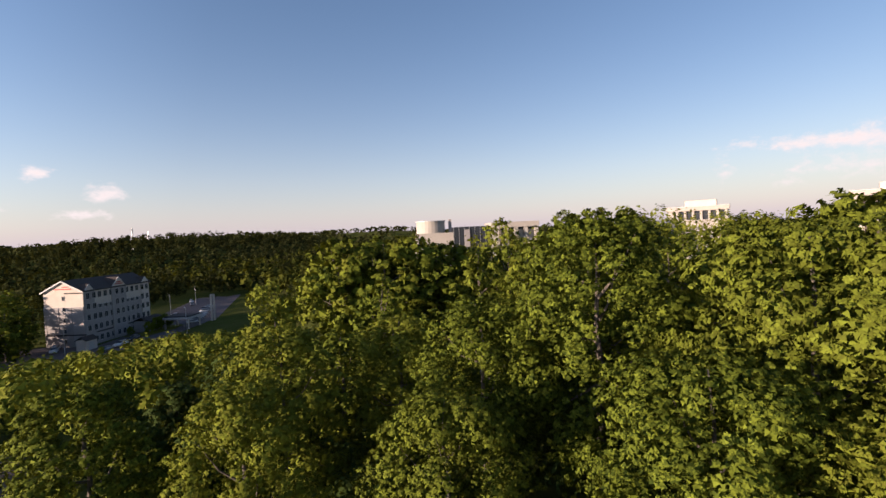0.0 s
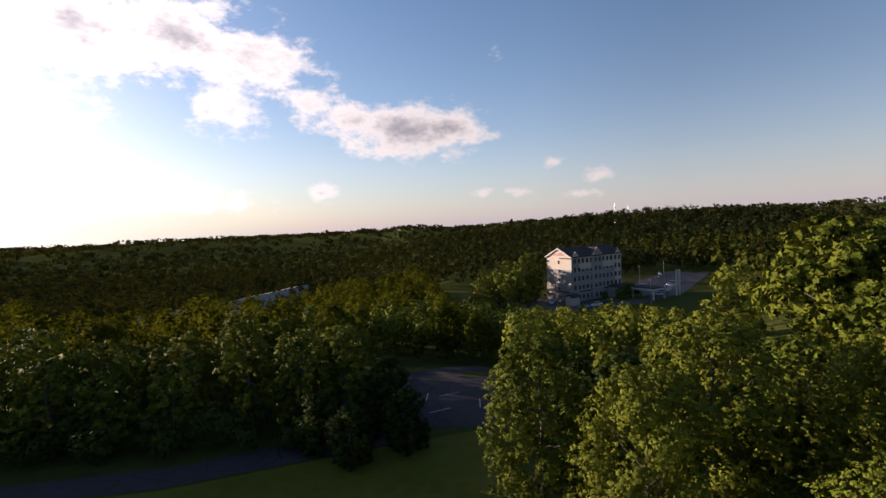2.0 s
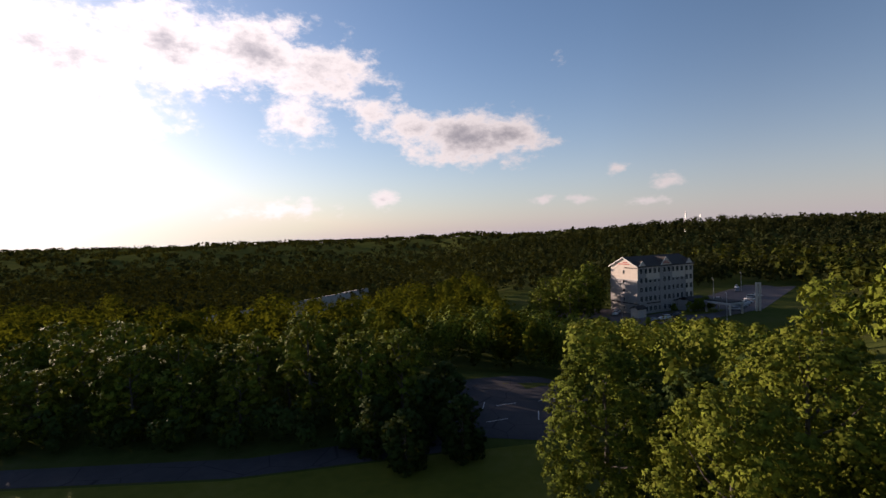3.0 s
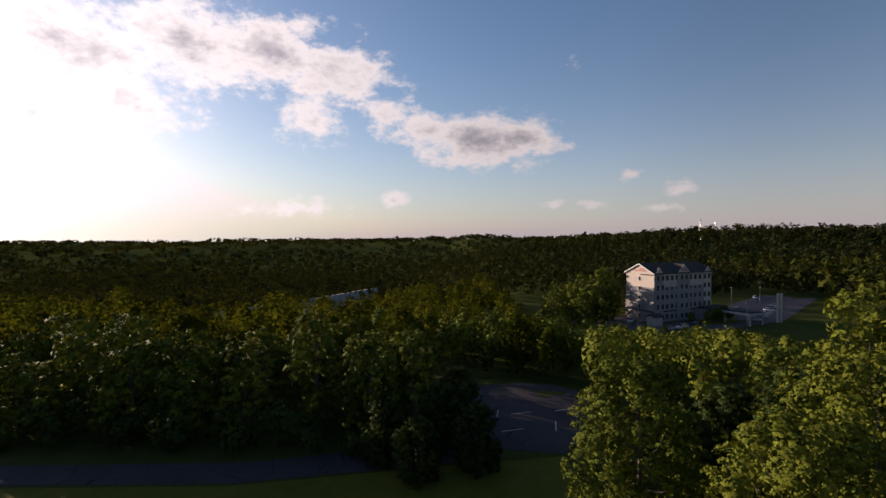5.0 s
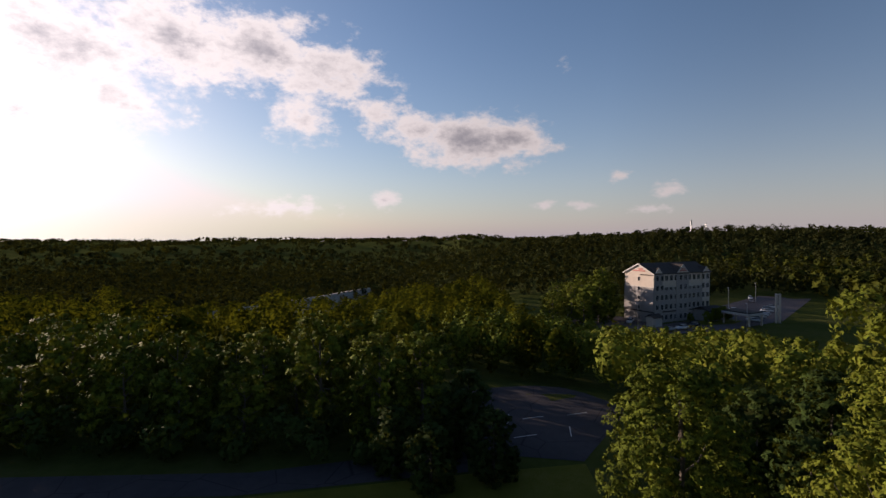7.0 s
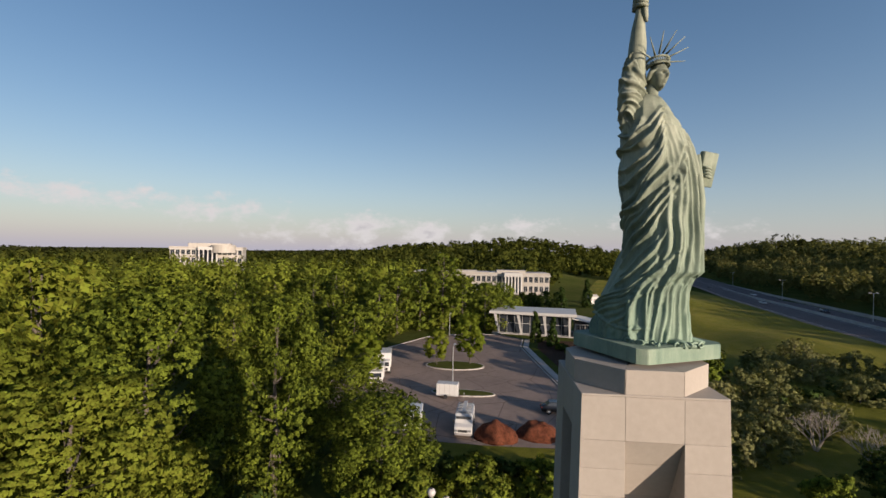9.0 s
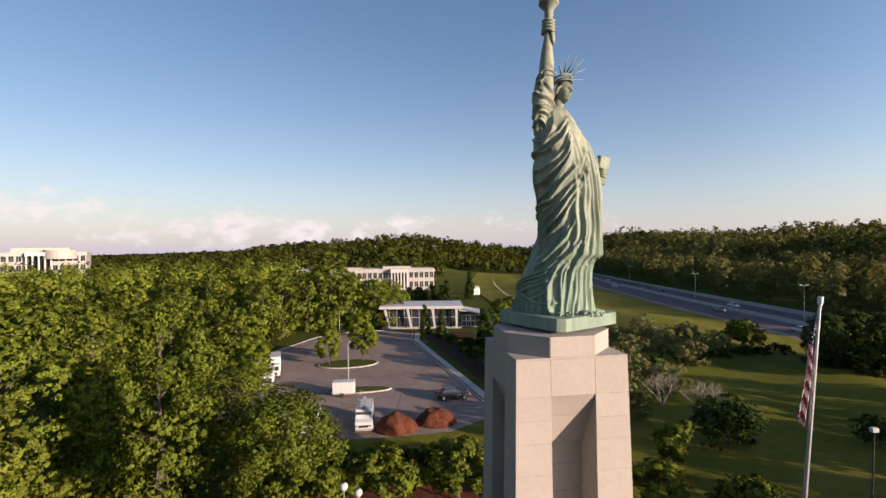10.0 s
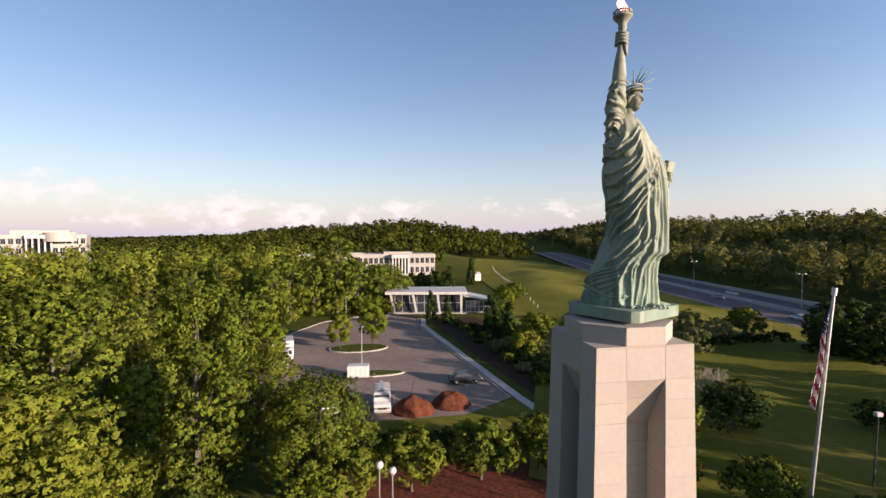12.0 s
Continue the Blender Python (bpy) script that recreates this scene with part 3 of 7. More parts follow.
def strip(name, a, b, lift, mat, label, category="road"):
    v, f = [], []
    for (x0, y0), (x1, y1) in zip(a, b):
        v += [(x0, y0, float(land(x0, y0)) + lift), (x1, y1, float(land(x0, y0)) + lift)]
    for i in range(len(a) - 1):
        f.append((2 * i, 2 * i + 1, 2 * i + 3, 2 * i + 2))
    return tagged(raw(name, v, f, mat), label, category, kind="structure")


strip("highway", HW, HE, 0.12, ROAD, "grey asphalt dual carriageway with light lane lines")
strip("highway_shoulder", [(x - 2.0, y) for x, y in HW], HW, 0.10, ASPHALT, "worn grey shoulder of the highway", "road")

# ---- pedestal ----
PED = Matrix.Translation((0.07, -0.19, 0)) @ Matrix.Rotation(radians(10.0), 4, "Z")


def granite_nodes(n):
    p = place_of(n)
    r = n.add("ShaderNodeObjectInfo").outputs["Random"]
    a, b, c = n.noise(p, 0.5, 5), n.noise(p, 7, 4), n.noise(p, 90, 2)
    t = n.math("ADD", n.math("MULTIPLY", a, 0.35), n.math("ADD", n.math("MULTIPLY", b, 0.3), n.math("ADD", n.math("MULTIPLY", c, 0.15), n.math("MULTIPLY", r, 0.10))))
    return surface(n, n.ramp(t, [(0.22, (0.244, 0.218, 0.188)), (0.70, (0.338, 0.304, 0.262))]), 0.75, bump=b, height=0.006, spec=0.3)


GRANITE = material("pale_granite", granite_nodes)

def pedestal():
    """Tall tapering granite shaft with a recess in each face, built of slabs, under an eight-sided cap."""
    ob = thing("pedestal", PED.copy(), "tall pale granite pedestal with recessed faces under an octagonal cap", "pedestal")
    top, foot, h_top = 1.445, 1.80, 17.50
    rw, deep, z_rec = 0.575, 0.80, 16.62      # half width and depth of the recess, where it starts

    def half(z):
        return top + (foot - top) * (h_top - z) / h_top

    # the core is cross-shaped: four corner piers round a sunk back wall
    back = bmesh.new()
    box(back, -top + deep, -top + deep, 0, top - deep, top - deep, h_top - 0.02)
    part("core", back, GRANITE, ob)
    courses = [17.50, 16.62, 16.05, 15.50, 14.75, 13.9, 13.0, 12.1, 11.2, 10.3, 9.4, 8.4, 7.4, 6.3, 5.2, 4.0, 2.7, 1.4, 0.0]
    for q in range(4):
        turn = Matrix.Rotation(q * math.pi / 2, 4, "Z")
        for z1, z0 in zip(courses[:-1], courses[1:]):
            gap = 0.003
            lo, hi = half(z0), half(z1)
            # corner pier block
            bm = bmesh.new()
            low = [bm.verts.new(v) for v in ((-lo, -lo, z0 + gap), (-rw - gap, -lo, z0 + gap), (-rw - gap, -top + deep, z0 + gap), (-top + deep, -top + deep, z0 + gap), (-top + deep, -rw - gap, z0 + gap), (-lo, -rw - gap, z0 + gap))]
            up = [bm.verts.new(v) for v in ((-hi, -hi, z1), (-rw - gap, -hi, z1), (-rw - gap, -top + deep, z1), (-top + deep, -top + deep, z1), (-top + deep, -rw - gap, z1), (-hi, -rw - gap, z1))]
            bm.faces.new(low[::-1]), bm.faces.new(up)
            for i in range(6):
                bm.faces.new((low[i], low[(i + 1) % 6], up[(i + 1) % 6], up[i]))
            bmesh.ops.transform(bm, matrix=turn, verts=bm.verts)
            bmesh.ops.recalc_face_normals(bm, faces=bm.faces)
            bmesh.ops.bevel(bm, geom=[e for e in bm.edges], offset=0.005, segments=1, affect="EDGES")
            part("block", bm, GRANITE, ob)
        # lintel slab over the recess, then the sloped head and the back panels
        bm = bmesh.new()
        hi, lo = half(h_top), half(z_rec)
        pts = [(-rw, -hi, h_top), (rw, -hi, h_top), (rw, -lo, z_rec), (-rw, -lo, z_rec)]
        front = [bm.verts.new(p) for p in pts]
        rear = [bm.verts.new((p[0], -top + deep, p[2])) for p in pts]
        bm.faces.new(front), bm.faces.new(rear[::-1])
        for i in range(4):
            bm.faces.new((front[i], rear[i], rear[(i + 1) % 4], front[(i + 1) % 4]))
        bmesh.ops.transform(bm, matrix=turn, verts=bm.verts)
        bmesh.ops.recalc_face_normals(bm, faces=bm.faces)
        bmesh.ops.bevel(bm, geom=[e for e in bm.edges], offset=0.005, segments=1, affect="EDGES")
        part("block", bm, GRANITE, ob)
        zs = [z_rec, 16.05, 15.20]
        for n_, (z1, z0) in enumerate(zip(zs[:-1], zs[1:])):
            bm = bmesh.new()
            y1 = -half(z1) + deep * 0.92 * (z_rec - z1) / 1.42 + 0.01
            y0 = -half(z0) + deep * 0.92 * (z_rec - z0) / 1.42 + 0.01
            vs = [bm.verts.new(p) for p in ((-rw + 0.002, y1, z1 - 0.006), (rw - 0.002, y1, z1 - 0.006), (rw - 0.002, y0, z0), (-rw + 0.002, y0, z0),
                                             (-rw + 0.002, -top + deep + 0.05, z1 - 0.006), (rw - 0.002, -top + deep + 0.05, z1 - 0.006), (rw - 0.002, -top + deep + 0.05, z0), (-rw + 0.002, -top + deep + 0.05, z0))]
            for f in ((0, 3, 2, 1), (4, 5, 6, 7), (0, 1, 5, 4), (3, 7, 6, 2), (0, 4, 7, 3), (1, 2, 6, 5)):
                bm.faces.new([vs[i] for i in f])
            bmesh.ops.transform(bm, matrix=turn, verts=bm.verts)
            bmesh.ops.recalc_face_normals(bm, faces=bm.faces)
            part("block", bm, GRANITE, ob)
        z1 = 15.20
        for z0 in (14.6, 13.9, 13.1, 12.2, 11.2, 10.2, 9.2, 8.0, 6.8, 5.5, 4.0, 2.4, 0.8, 0.0):
            bm = boxed(-rw + 0.003, -top + deep - 0.045, z0 + 0.008, rw - 0.003, -top + deep + 0.02, z1, 0.005)
            bmesh.ops.transform(bm, matrix=turn, verts=bm.verts)
            part("panel", bm, GRANITE, ob)
            z1 = z0
    # top slab and the cap: a square with its corners cut off, one block a side
    part("slab", boxed(-top - 0.004, -top - 0.004, h_top + 0.002, top + 0.004, top + 0.004, h_top + 0.05, 0.01), GRANITE, ob)
    w, c = top - 0.02, rw
    rim = [(w, -c), (w, c), (c, w), (-c, w), (-w, c), (-w, -c), (-c, -w), (c, -w)]
    for p, q in zip(rim, rim[1:] + rim[:1]):
        p, q = Vector(p), Vector(q)
        along = (q - p).normalized() * 0.004
        bm = prism([tuple(p * 0.15), tuple(p + along), tuple(q - along), tuple(q * 0.15)], h_top + 0.05, 18.05)
        bmesh.ops.bevel(bm, geom=bm.edges[:], offset=0.006, segments=1, affect="EDGES")
        part("cap_block", bm, GRANITE, ob)
    # stepped base
    for k, (s, z0, z1) in enumerate(((2.6, 0.0, 0.55), (2.15, 0.55, 1.0))):
        bm = bmesh.new()
        for i in range(4):
            m = Matrix.Rotation(i * math.pi / 2, 4, "Z")
            box(bm, -s, -s, z0, s - 0.0, -1.80, z1, 0.0, m)
        part("plinth_step", bm, GRANITE, ob)
    return ob


pedestal()


# ---- statue ----
def patina_nodes(n, all_green=False):
    p = place_of(n)
    s = n.add("ShaderNodeMapping")
    n.put(s.inputs[0], p)
    s.inputs["Scale"].default_value = (3.2, 3.2, 0.55)
    a, b, c = n.noise(p, 1.1, 5), n.noise(s.outputs[0], 1.6, 6, 0.65), n.noise(p, 40, 3)
    t = n.math("ADD", n.math("MULTIPLY", a, 0.45), n.math("ADD", n.math("MULTIPLY", b, 0.4), n.math("MULTIPLY", c, 0.15)))
    low = n.ramp(n.math("DIVIDE", n.add("ShaderNodeSeparateXYZ").outputs[2], 9.0), [(0, (1, 1, 1)), (1, (0, 0, 0))])
    sep = low.node.inputs[0].links[0].from_node.inputs[0].links[0].from_node
    n.put(sep.inputs[0], p)
    grey = n.ramp(t, [(0.34, (0.060, 0.068, 0.050)), (0.47, (0.170, 0.186, 0.138)), (0.63, (0.300, 0.308, 0.238))])
    green = n.ramp(t, [(0.30, (0.060, 0.107, 0.084)), (0.5, (0.120, 0.198, 0.146)), (0.7, (0.206, 0.280, 0.211))])
    if all_green:
        return surface(n, n.mix(n.math("MULTIPLY", a, 0.6), green, grey), 0.72, 0.0, c, 0.006, 0.35)
    return surface(n, n.mix(n.math("MULTIPLY", n.math("MULTIPLY", low, low), n.math("ADD", 0.35, b), clamp=True), grey, green), 0.72, 0.0, c, 0.006, 0.35)


PATINA = material("weathered_copper_patina", patina_nodes)
PATINA_GREEN = material("green_copper_patina", lambda n: patina_nodes(n, True))

# outline of the robe: height, back edge, front edge, half depth
ROBE = [(0.0, -1.20, 0.97, 0.86), (0.3, -1.17, 0.95, 0.84), (0.55, -1.10, 0.925, 0.82), (0.89, -1.0, 0.91, 0.78), (1.23, -0.83, 0.925, 0.74), (1.58, -0.67, 1.04, 0.70),
        (1.72, -0.61, 1.17, 0.69), (1.92, -0.53, 1.15, 0.67), (2.26, -0.42, 1.13, 0.64), (2.6, -0.38, 1.13, 0.62), (2.95, -0.42, 1.10, 0.61), (3.46, -0.43, 1.08, 0.60), (3.97, -0.51, 1.04, 0.60),
        (4.32, -0.54, 1.0, 0.60), (4.66, -0.51, 0.93, 0.60), (5.0, -0.53, 0.82, 0.60), (5.34, -0.54, 0.72, 0.58), (5.68, -0.52, 0.56, 0.50), (5.95, -0.42, 0.40, 0.36), (6.1, -0.2, 0.26, 0.2), (6.16, 0.0, 0.16, 0.08)]


def robe_at(angle, z):
    rows = np.array(ROBE)
    back_, front_, dep = (np.interp(z, rows[:, 0], rows[:, k]) for k in (1, 2, 3))
    c, s = math.cos(angle), math.sin(angle)
    m, w = (back_ + front_) / 2, (front_ - back_) / 2
    return Vector((m + w * c, dep * s * (1 - 0.12 * abs(c)), z))


def fold(angle, z):
    """Depth of the cloth's folds: slanting over the body, upright pleats below the hem."""
    n1 = noise.noise(Vector((math.cos(angle) * 1.3, math.sin(angle) * 1.3, z * 0.45)))
    slant = math.sin(7.5 * angle - 2.6 * z + 3.2 * n1)
    slant2 = math.sin(17 * angle - 4.5 * z + 5 * n1)
    pleat = math.sin(19 * angle + 3.0 * n1)
    pleat2 = math.sin(31 * angle + 1.5 * z)
    low = min(1, max(0, (1.35 - z) / 0.5))
    front = 0.5 + 0.5 * math.cos(angle + 0.5)
    upright = max(low * 0.9, front * 0.75 * (1 if z < 4.6 else max(0, 1 - (z - 4.6))))
    sharp = lambda v: 1 - 1.9 * abs(v) ** 0.7  # noqa: E731
    d = (1 - upright) * (0.060 * sharp(slant) + 0.026 * slant2) + upright * (0.050 * sharp(pleat) + 0.020 * pleat2)
    return d * min(1, max(0.15, (6.0 - z) / 0.8))


def statue():
    """A robed figure with a raised torch, a tablet and a rayed crown: one plain bronze mesh."""
    bm = bmesh.new()

    def grid(fn, nu, nv, closed=True):
        rows = [[bm.verts.new(fn(i / nu, j / nv)) for i in range(nu if closed else nu + 1)] for j in range(nv + 1)]
        for j in range(nv):
            for i in range(nu):
                k = (i + 1) % nu if closed else i + 1
                bm.faces.new((rows[j][i], rows[j][k], rows[j + 1][k], rows[j + 1][i]))
        return rows

    # fold lines of the cloth: angle and height of their two ends, height, half width, sag
    rnd = random.Random(4)
    ridges = []
    for i in range(6):           # across the breast and hip, from the far shoulder to the near side
        ridges.append((-44 - 5 * i, 5.66 - 0.22 * i, -176 + rnd.uniform(-6, 14), 5.2 - 0.50 * i + rnd.uniform(-0.1, 0.1), 0.07 + 0.05 * rnd.random(), 0.06 + 0.03 * rnd.random(), 0.30 + 0.1 * rnd.random()))
    for i in range(8):           # long slanting folds over the thigh to the heel
        ridges.append((-26 - 4 * i, 4.7 - 0.28 * i, -168 + 8 * i + rnd.uniform(-5, 5), 2.55 - 0.23 * i, 0.06 + 0.06 * rnd.random(), 0.055 + 0.035 * rnd.random(), 0.10 + 0.12 * rnd.random()))
    for i in range(7):           # falling folds of the mantle at the front
        ridges.append((6 - 11 * i, 5.0 - 0.2 * i, -2 - 12 * i + rnd.uniform(-4, 4), 1.25 - 0.05 * i, 0.06 + 0.05 * rnd.random(), 0.05 + 0.03 * rnd.random(), 0.0))
    for i in range(13):          # upright pleats under the mantle's end at the front
        a = -78 + 9.5 * i + rnd.uniform(-3, 3)
        ridges.append((a, 1.45 + rnd.uniform(-0.2, 0.2), a + rnd.uniform(-7, 5), -0.1, 0.05 + 0.05 * rnd.random(), 0.035 + 0.02 * rnd.random(), 0.0))
    for i in range(9):           # folds that sweep from the knee back and down to the heel
        ridges.append((-58 - 5 * i, 2.1 - 0.12 * i, -176 + 11 * i + rnd.uniform(-4, 4), 0.75 - 0.09 * i, 0.05 + 0.05 * rnd.random(), 0.045 + 0.03 * rnd.random(), 0.16))
    for i in range(7):           # short upright folds at the back of the hem
        a = -176 + 14 * i + rnd.uniform(-5, 5)
        ridges.append((a, 0.42, a + rnd.uniform(-6, 6), -0.1, 0.035 + 0.03 * rnd.random(), 0.035, 0.0))
    for i in range(11):          # the far side and back
        a = 20 + 15 * i
        ridges.append((a, 5.3, a + rnd.uniform(-14, 14), 1.1, 0.08, 0.07, 0.0))
    ridges.append((-178, 0.62, -70, 0.40, 0.06, 0.04, 0.10))
    ridges.append((-172, 3.1, -64, 4.2, 0.12, 0.085, 0.30))
    ridges.append((-176, 4.7, -95, 5.35, 0.12, 0.085, 0.25))
    NU, NV = 280, 280
    ang = np.linspace(0, 2 * np.pi, NU, endpoint=False)
    hgt = np.linspace(0, 6.16, NV + 1)
    rows_ = np.array(ROBE)
    bk, fr, dp = (np.interp(hgt, rows_[:, 0], rows_[:, k]) for k in (1, 2, 3))
    relief = np.zeros((NV + 1, NU))
    A2 = (np.degrees(ang)[None, :] + 180) % 360 - 180
    girth = ((fr - bk) / 4 + dp / 2)[:, None]
    warp_a, warp_z = np.zeros(relief.shape), np.zeros(relief.shape)
    for j in range(NV + 1):
        for i in range(NU):
            q = Vector((math.cos(ang[i]) * 1.6, math.sin(ang[i]) * 1.6, hgt[j] * 0.9))
            warp_a[j, i] = 7.0 * noise.noise(q)
            warp_z[j, i] = 0.16 * noise.noise(q + Vector((7, 3, 1)))
    A2 = A2 + warp_a
    Z2 = hgt[:, None] + warp_z
    for a0, z0, a1, z1, amp, sig, sag in ridges:
        amp, sig = amp * 1.45, sig * 0.74
        best = np.full(relief.shape, 9.0)
        fade = np.ones(relief.shape)
        for k in range(81):
            t = k / 80
            da = (A2 - (a0 + (a1 - a0) * t) + 180) % 360 - 180
            d = np.hypot(np.radians(da) * girth, Z2 - (z0 + (z1 - z0) * t - sag * math.sin(math.pi * t)))
            near = d < best
            fade = np.where(near, 0.35 + 0.65 * math.sin(math.pi * min(0.98, 0.06 + 0.9 * t)) ** 0.6, fade)
            best = np.minimum(best, d)
        relief = np.maximum(relief - 0.35 * amp * fade * np.exp(-((best - 1.9 * sig) / (0.8 * sig)) ** 2) * (best > sig), amp * fade * np.exp(-(best / sig) ** 2))

    def body(u, v):
        i, j = round(u * NU) % NU, round(v * NV)
        a, z = u * 2 * math.pi, 6.16 * v
        p = robe_at(a, z)
        hem = 0.0
        edge = 0.5 + 1.1 * (0.5 + 0.5 * math.cos(a + 0.35)) ** 2      # the mantle's hem hangs lower behind than in front
        if z < 5.2:
            hem = 0.045 * min(1, max(0, (z - edge) / 0.07))
        out = Vector((math.cos(a), math.sin(a), 0)) * (0.22 * fold(a, z) + hem + float(relief[j, i]) - 0.03)
        return p + out

    grid(body, NU, NV)

    def tube(points, radii, seg=10, flat=1.0):
        rings = []
        pts = [Vector(p) for p in points]
        for i, p in enumerate(pts):
            t = (pts[min(i + 1, len(pts) - 1)] - pts[max(i - 1, 0)]).normalized()
            x = t.orthogonal().normalized() if abs(t.z) > 0.95 else t.cross(Vector((0, 0, 1))).normalized()
            y = t.cross(x)
            rings.append([bm.verts.new(p + (x * math.cos(k * 2 * math.pi / seg) + y * math.sin(k * 2 * math.pi / seg) * flat) * radii[i]) for k in range(seg)])
        for a, b in zip(rings[:-1], rings[1:]):
            for k in range(seg):
                bm.faces.new((a[k], a[(k + 1) % seg], b[(k + 1) % seg], b[k]))
        bm.faces.new(rings[0][::-1]), bm.faces.new(rings[-1])

    # sleeve gathered at the raised shoulder
    def sleeve(u, v):
        a, t = u * 2 * math.pi, v
        r = 0.385 * math.sin(math.pi * min(0.96, 0.08 + 0.87 * t)) ** 0.5
        warp = noise.noise(Vector((math.cos(a), math.sin(a), 2.2 * t)))
        wave = math.sin(18 * t + 2.6 * math.sin(a + 0.4) + 3.0 * warp)
        fine_ = math.sin(34 * t + 4.0 * math.sin(a + 0.9) + 4.0 * warp)
        f = (0.055 * (1 - 1.9 * abs(wave) ** 0.75) + 0.018 * (1 - 2 * abs(fine_))) * min(1, 6 * t)
        return Vector((-0.30 + 0.07 * t + (r * 0.74 + f) * math.cos(a), -0.26 + (r + f) * math.sin(a), 5.10 + 1.98 * t + 0.10 * math.cos(a) * math.sin(3 * t)))

    grid(sleeve, 90, 120)

    # raised arm, fist, torch
    tube([(-0.20, -0.26, 6.0), (-0.19, -0.26, 6.5), (-0.17, -0.25, 6.95), (-0.15, -0.24, 7.35), (-0.14, -0.23, 7.75), (-0.12, -0.22, 8.1), (-0.11, -0.22, 8.3)], [0.22, 0.225, 0.205, 0.195, 0.150, 0.098, 0.11], 18)
    for k in range(4):
        tube([(-0.22, -0.26, 8.25 + 0.095 * k), (-0.14, -0.37, 8.27 + 0.095 * k), (0.0, -0.36, 8.25 + 0.095 * k), (0.06, -0.27, 8.23 + 0.095 * k)], [0.05, 0.058, 0.058, 0.045], 8)
    tube([(-0.20, -0.22, 8.2), (-0.18, -0.22, 8.62)], [0.10, 0.09], 10)
    tx, ty = -0.08, -0.26
    tube([(0.04, ty, 7.86), (0.02, ty, 8.0), (0.0, ty, 8.2), (-0.04, ty, 8.45), (tx, ty, 8.66), (tx, ty, 8.72), (tx, ty, 8.80), (tx, ty, 8.90), (tx, ty, 8.95), (tx, ty, 9.02), (tx, ty, 9.04), (tx, ty, 9.09)],
         [0.035, 0.06, 0.07, 0.085, 0.10, 0.13, 0.115, 0.15, 0.20, 0.235, 0.275, 0.275], 20)
    for k in range(20):         # gallery rail
        a = k * math.pi / 10
        tube([(tx + 0.25 * math.cos(a), ty + 0.25 * math.sin(a), 9.08), (tx + 0.25 * math.cos(a), ty + 0.25 * math.sin(a), 9.20)], [0.018, 0.018], 5)
    ring = [(tx + 0.25 * math.cos(k * math.pi / 14), ty + 0.25 * math.sin(k * math.pi / 14), 9.21) for k in range(29)]
    tube(ring, [0.022] * 29, 6)
    tube([(tx, ty, 9.05), (tx, ty, 9.14), (tx, ty, 9.20)], [0.14, 0.17, 0.13], 14)

    # head: an egg with brow, nose, lips and chin, facing forward and a little to the near side
    fw = Vector((0.86, -0.51, 0))
    rt = Vector((-0.51, -0.86, 0))
    hc = Vector((0.26, -0.05, 6.50))

    def head(u, v):
        a, b = u * 2 * math.pi, math.pi * v
        x, y, z = math.cos(a) * math.sin(b), math.sin(a) * math.sin(b), -math.cos(b)
        r = 1.0
        if z < 0:
            x, y = x * (1 + 0.20 * z), y * (1 + 0.32 * z)
        p = fw * (0.245 * x) + rt * (0.205 * y) + Vector((0, 0, 0.36 * z))
        if x > 0:
            g = lambda c, s, q: math.exp(-((q - c) / s) ** 2)  # noqa: E731
            nose = 0.085 * g(0, 0.13, y) * g(-0.10, 0.16, z) + 0.03 * g(0, 0.14, y) * g(0.12, 0.16, z)
            eye = -0.050 * (g(0.36, 0.17, y) + g(-0.36, 0.17, y)) * g(0.08, 0.085, z)
            brow = 0.030 * (g(0.36, 0.28, y) + g(-0.36, 0.28, y)) * g(0.24, 0.08, z)
            lips = 0.030 * g(0, 0.25, y) * (g(-0.40, 0.045, z) + g(-0.49, 0.045, z)) - 0.012 * g(0, 0.3, y) * g(-0.445, 0.02, z)
            chin = 0.045 * g(0, 0.28, y) * g(-0.78, 0.14, z)
            cheek = 0.016 * (g(0.5, 0.2, y) + g(-0.5, 0.2, y)) * g(-0.15, 0.2, z)
            p += fw * (nose + eye + brow + lips + chin + cheek)
        return hc + p

    grid(head, 72, 60)
    tube([(0.10, -0.02, 5.9), (0.12, -0.02, 6.1), (0.15, -0.02, 6.32)], [0.21, 0.145, 0.14], 18)
    for k in range(13):         # waved hair
        t = -1.0 + k / 6.0
        p0 = hc + fw * (0.19 - 0.10 * abs(t)) + rt * (0.205 * t) + Vector((0, 0, 0.20 - 0.10 * abs(t)))
        p1 = hc - fw * 0.10 + rt * (0.27 * t) + Vector((0, 0, 0.02 - 0.12 * abs(t)))
        tube([p0, p0.lerp(p1, 0.35) + rt * 0.03 * t + Vector((0, 0, 0.03)), p0.lerp(p1, 0.7) + Vector((0, 0, -0.02)), p1], [0.026, 0.042, 0.045, 0.03], 8)
    tube([hc - fw * 0.16 + Vector((0, 0, 0.1)), hc - fw * 0.26 + Vector((0, 0, -0.06)), hc - fw * 0.22 + Vector((0, 0, -0.22))], [0.14, 0.13, 0.07], 12)
    # diadem with its row of openings and seven rays
    ub = (Vector((0, 0, 1)) - fw * 0.22).normalized()
    cb = hc + Vector((0, 0, 0.24))

    def rim(a, r, h):
        side = rt * math.sin(a) + (fw + Vector((0, 0, 0.22))).normalized() * math.cos(a)
        return cb + side * r + ub * h

